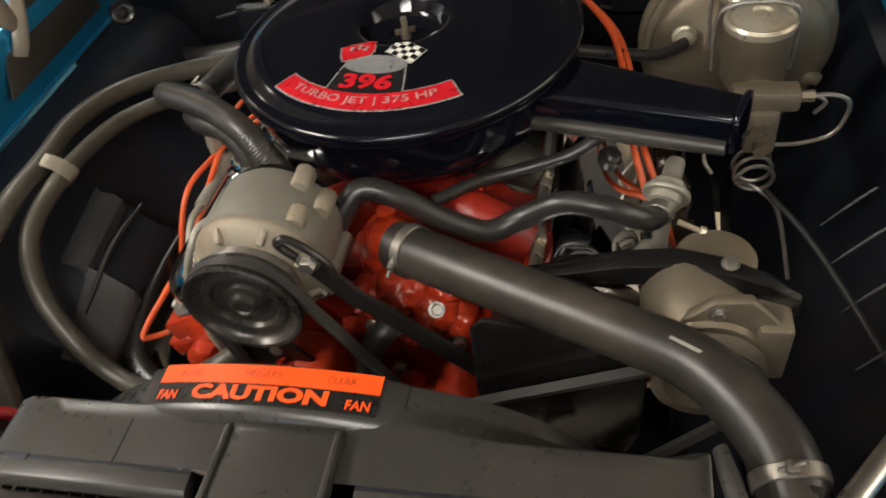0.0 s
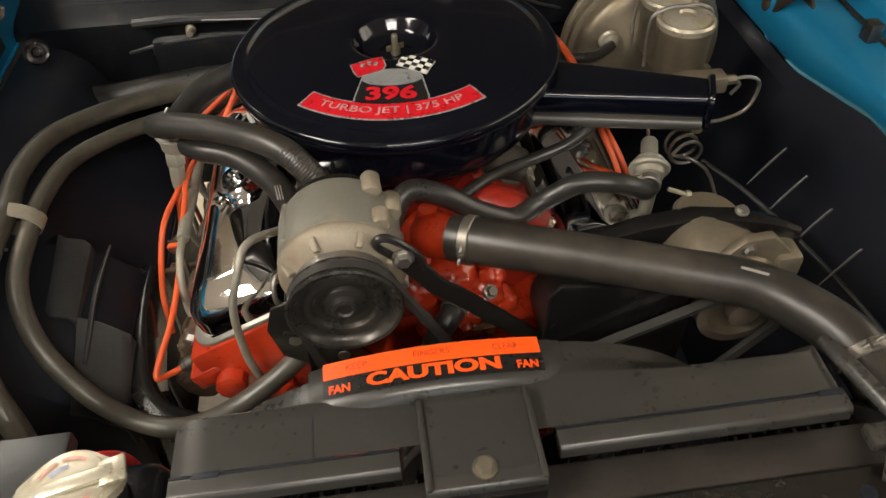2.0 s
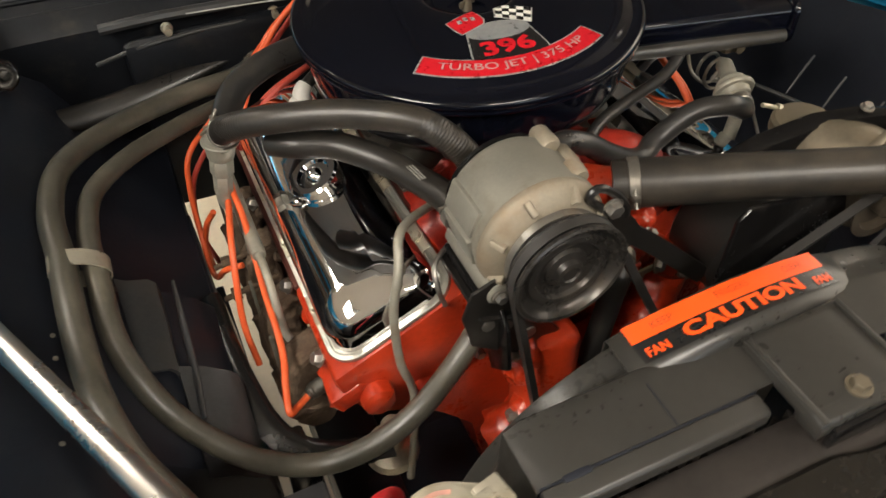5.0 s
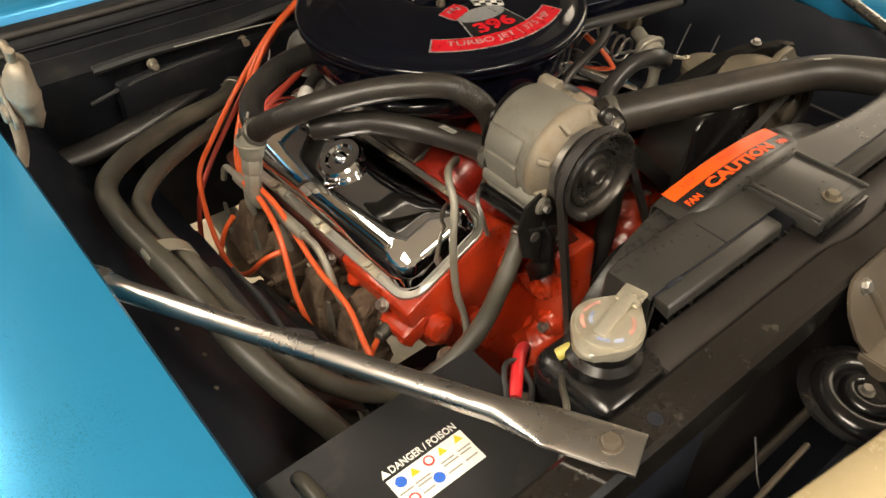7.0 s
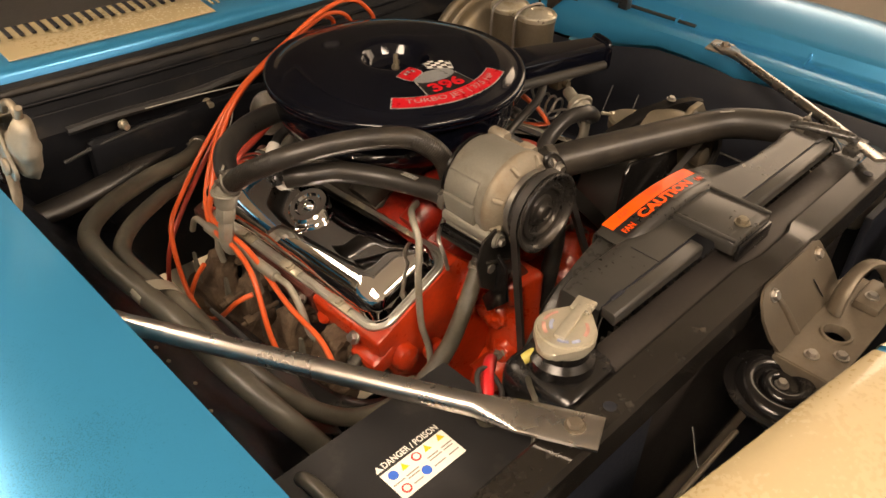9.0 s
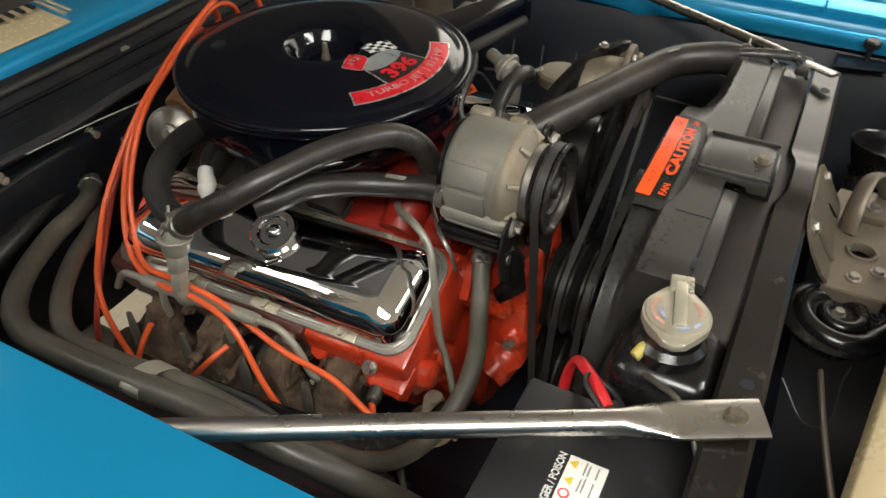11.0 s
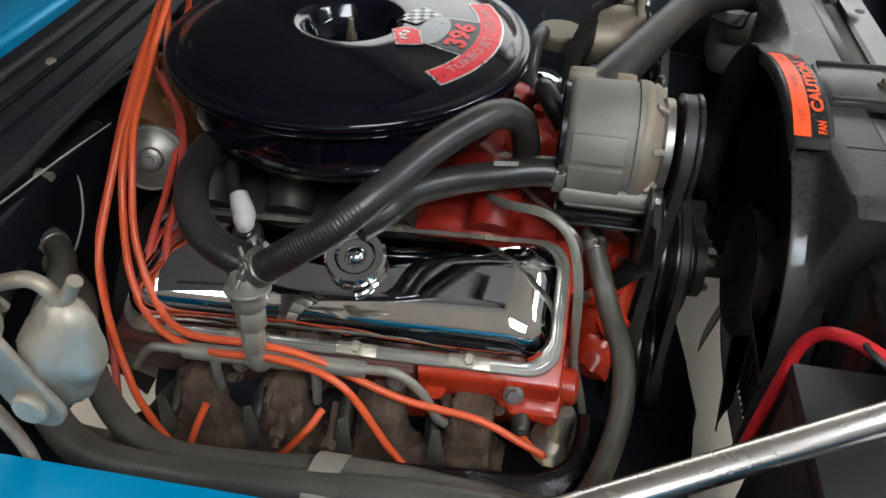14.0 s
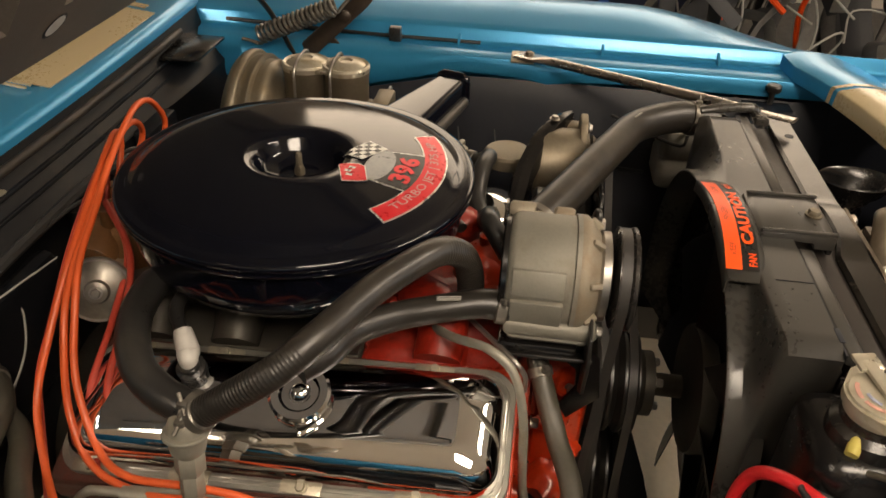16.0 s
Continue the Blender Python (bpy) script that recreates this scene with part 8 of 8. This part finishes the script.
for q, d in ((on_plate(-0.030, 0.2, 0.0035), (0, -0.86, 0.5)), (on_plate(0.084, 0.2, 0.0035), (0, -0.86, 0.5)), (Vector((-0.022, -0.737, 0.827)), (0, 0, 1)), (Vector((0.118, -0.747, 0.8385)), (0, 0, 1)), (Vector((0.0, -0.762, 0.827)), (0, 0, 1))):
    bm = mesh()
    bolt(bm, q, d, 0.0065, 0.006)
    part("bolt", bm, STEEL, latch)
bm = mesh()
tube(bm, [(-0.19, -0.69, 0.80), (-0.215, -0.72, 0.775), (-0.20, -0.745, 0.77), (-0.15, -0.75, 0.785), (-0.13, -0.755, 0.79)], 0.0011, 6, 6)
part("horn_wire", bm, WIRE_BLACK, label="thin grey horn wire", category="cable")
bm = mesh()
tube(bm, [(-0.160, -0.725, 0.798), (-0.24, -0.730, 0.818), (-0.32, -0.736, 0.840), (-0.42, -0.748, 0.862)], 0.0032, 8, 5)
part("nose_brace", bm, LATCH, label="tan steel brace under the nose panel", category="brace")

# ---- behind the car: stored straps beside the fender ----
straps = thing("strap_heap", (1.5, -1.15, 0.0), "heap of grey and black webbing straps with orange cords", "straps")
rng = random.Random(11)
STRAP_KINDS = ((CLUTTER, "dark grey webbing strap", 0.024), (CLUTTER_GREY, "grey webbing strap", 0.022), (CLUTTER_GREY, "", 0.018), (CLUTTER, "", 0.02), (STICKER_ORANGE, "orange cord", 0.008), (WIRE_PALE, "thin pale cord", 0.003))
for k in range(110):
    mat, label, half = STRAP_KINDS[(0, 1, 2, 3, 0, 1, 4, 0, 2, 5)[k % 10]]
    deep = rng.uniform(0.0, 1.0)
    c = Vector((1.22 + 0.62 * deep, -1.18 + rng.uniform(-0.62, 0.50), 0.60 + 0.26 * deep + rng.uniform(-0.12, 0.12)))
    lean, swing = rng.uniform(-0.20, 0.20), rng.uniform(-0.06, 0.06)
    pts = [c + Vector((-0.10 * f * f + swing * math.sin(4 * f), lean * f + 0.05 * math.sin(5 * f + k), 0.16 - 0.34 * (f + 0.2) ** 2)) for f in (-0.7, -0.3, 0.1, 0.5, 0.9)]
    bm = mesh()
    tube(bm, pts, half, 8, 5, flat=0.14 if half > 0.01 else 1.0)
    part("strap" if half > 0.01 else "cord", bm, mat, straps, label if k < 10 else "")
bm = mesh()
box(bm, (1.72, -1.15, 0.30), (1.05, 1.5, 0.60), 0.03)
part("trolley", bm, CLUTTER, straps, "dark trolley below the straps")
bag = thing("storage_bag", (2.05, -0.70, 0.0), "dark navy fabric bag with a bright blue strap", "bag")
bm = mesh()
box(bm, (2.05, -0.66, 0.42), (0.5, 0.5, 0.84), 0.09, segments=3)
part("body", lumpy(bm, 0.03, 0.2, 2), NAVY, bag)
bm = mesh()
tube(bm, [(1.78, -0.50, 0.30), (1.76, -0.48, 0.62), (1.82, -0.46, 0.84), (2.0, -0.45, 0.91)], 0.022, 8, 6, flat=0.15)
part("strap", bm, PRINT_BLUE, bag, "bright blue strap")
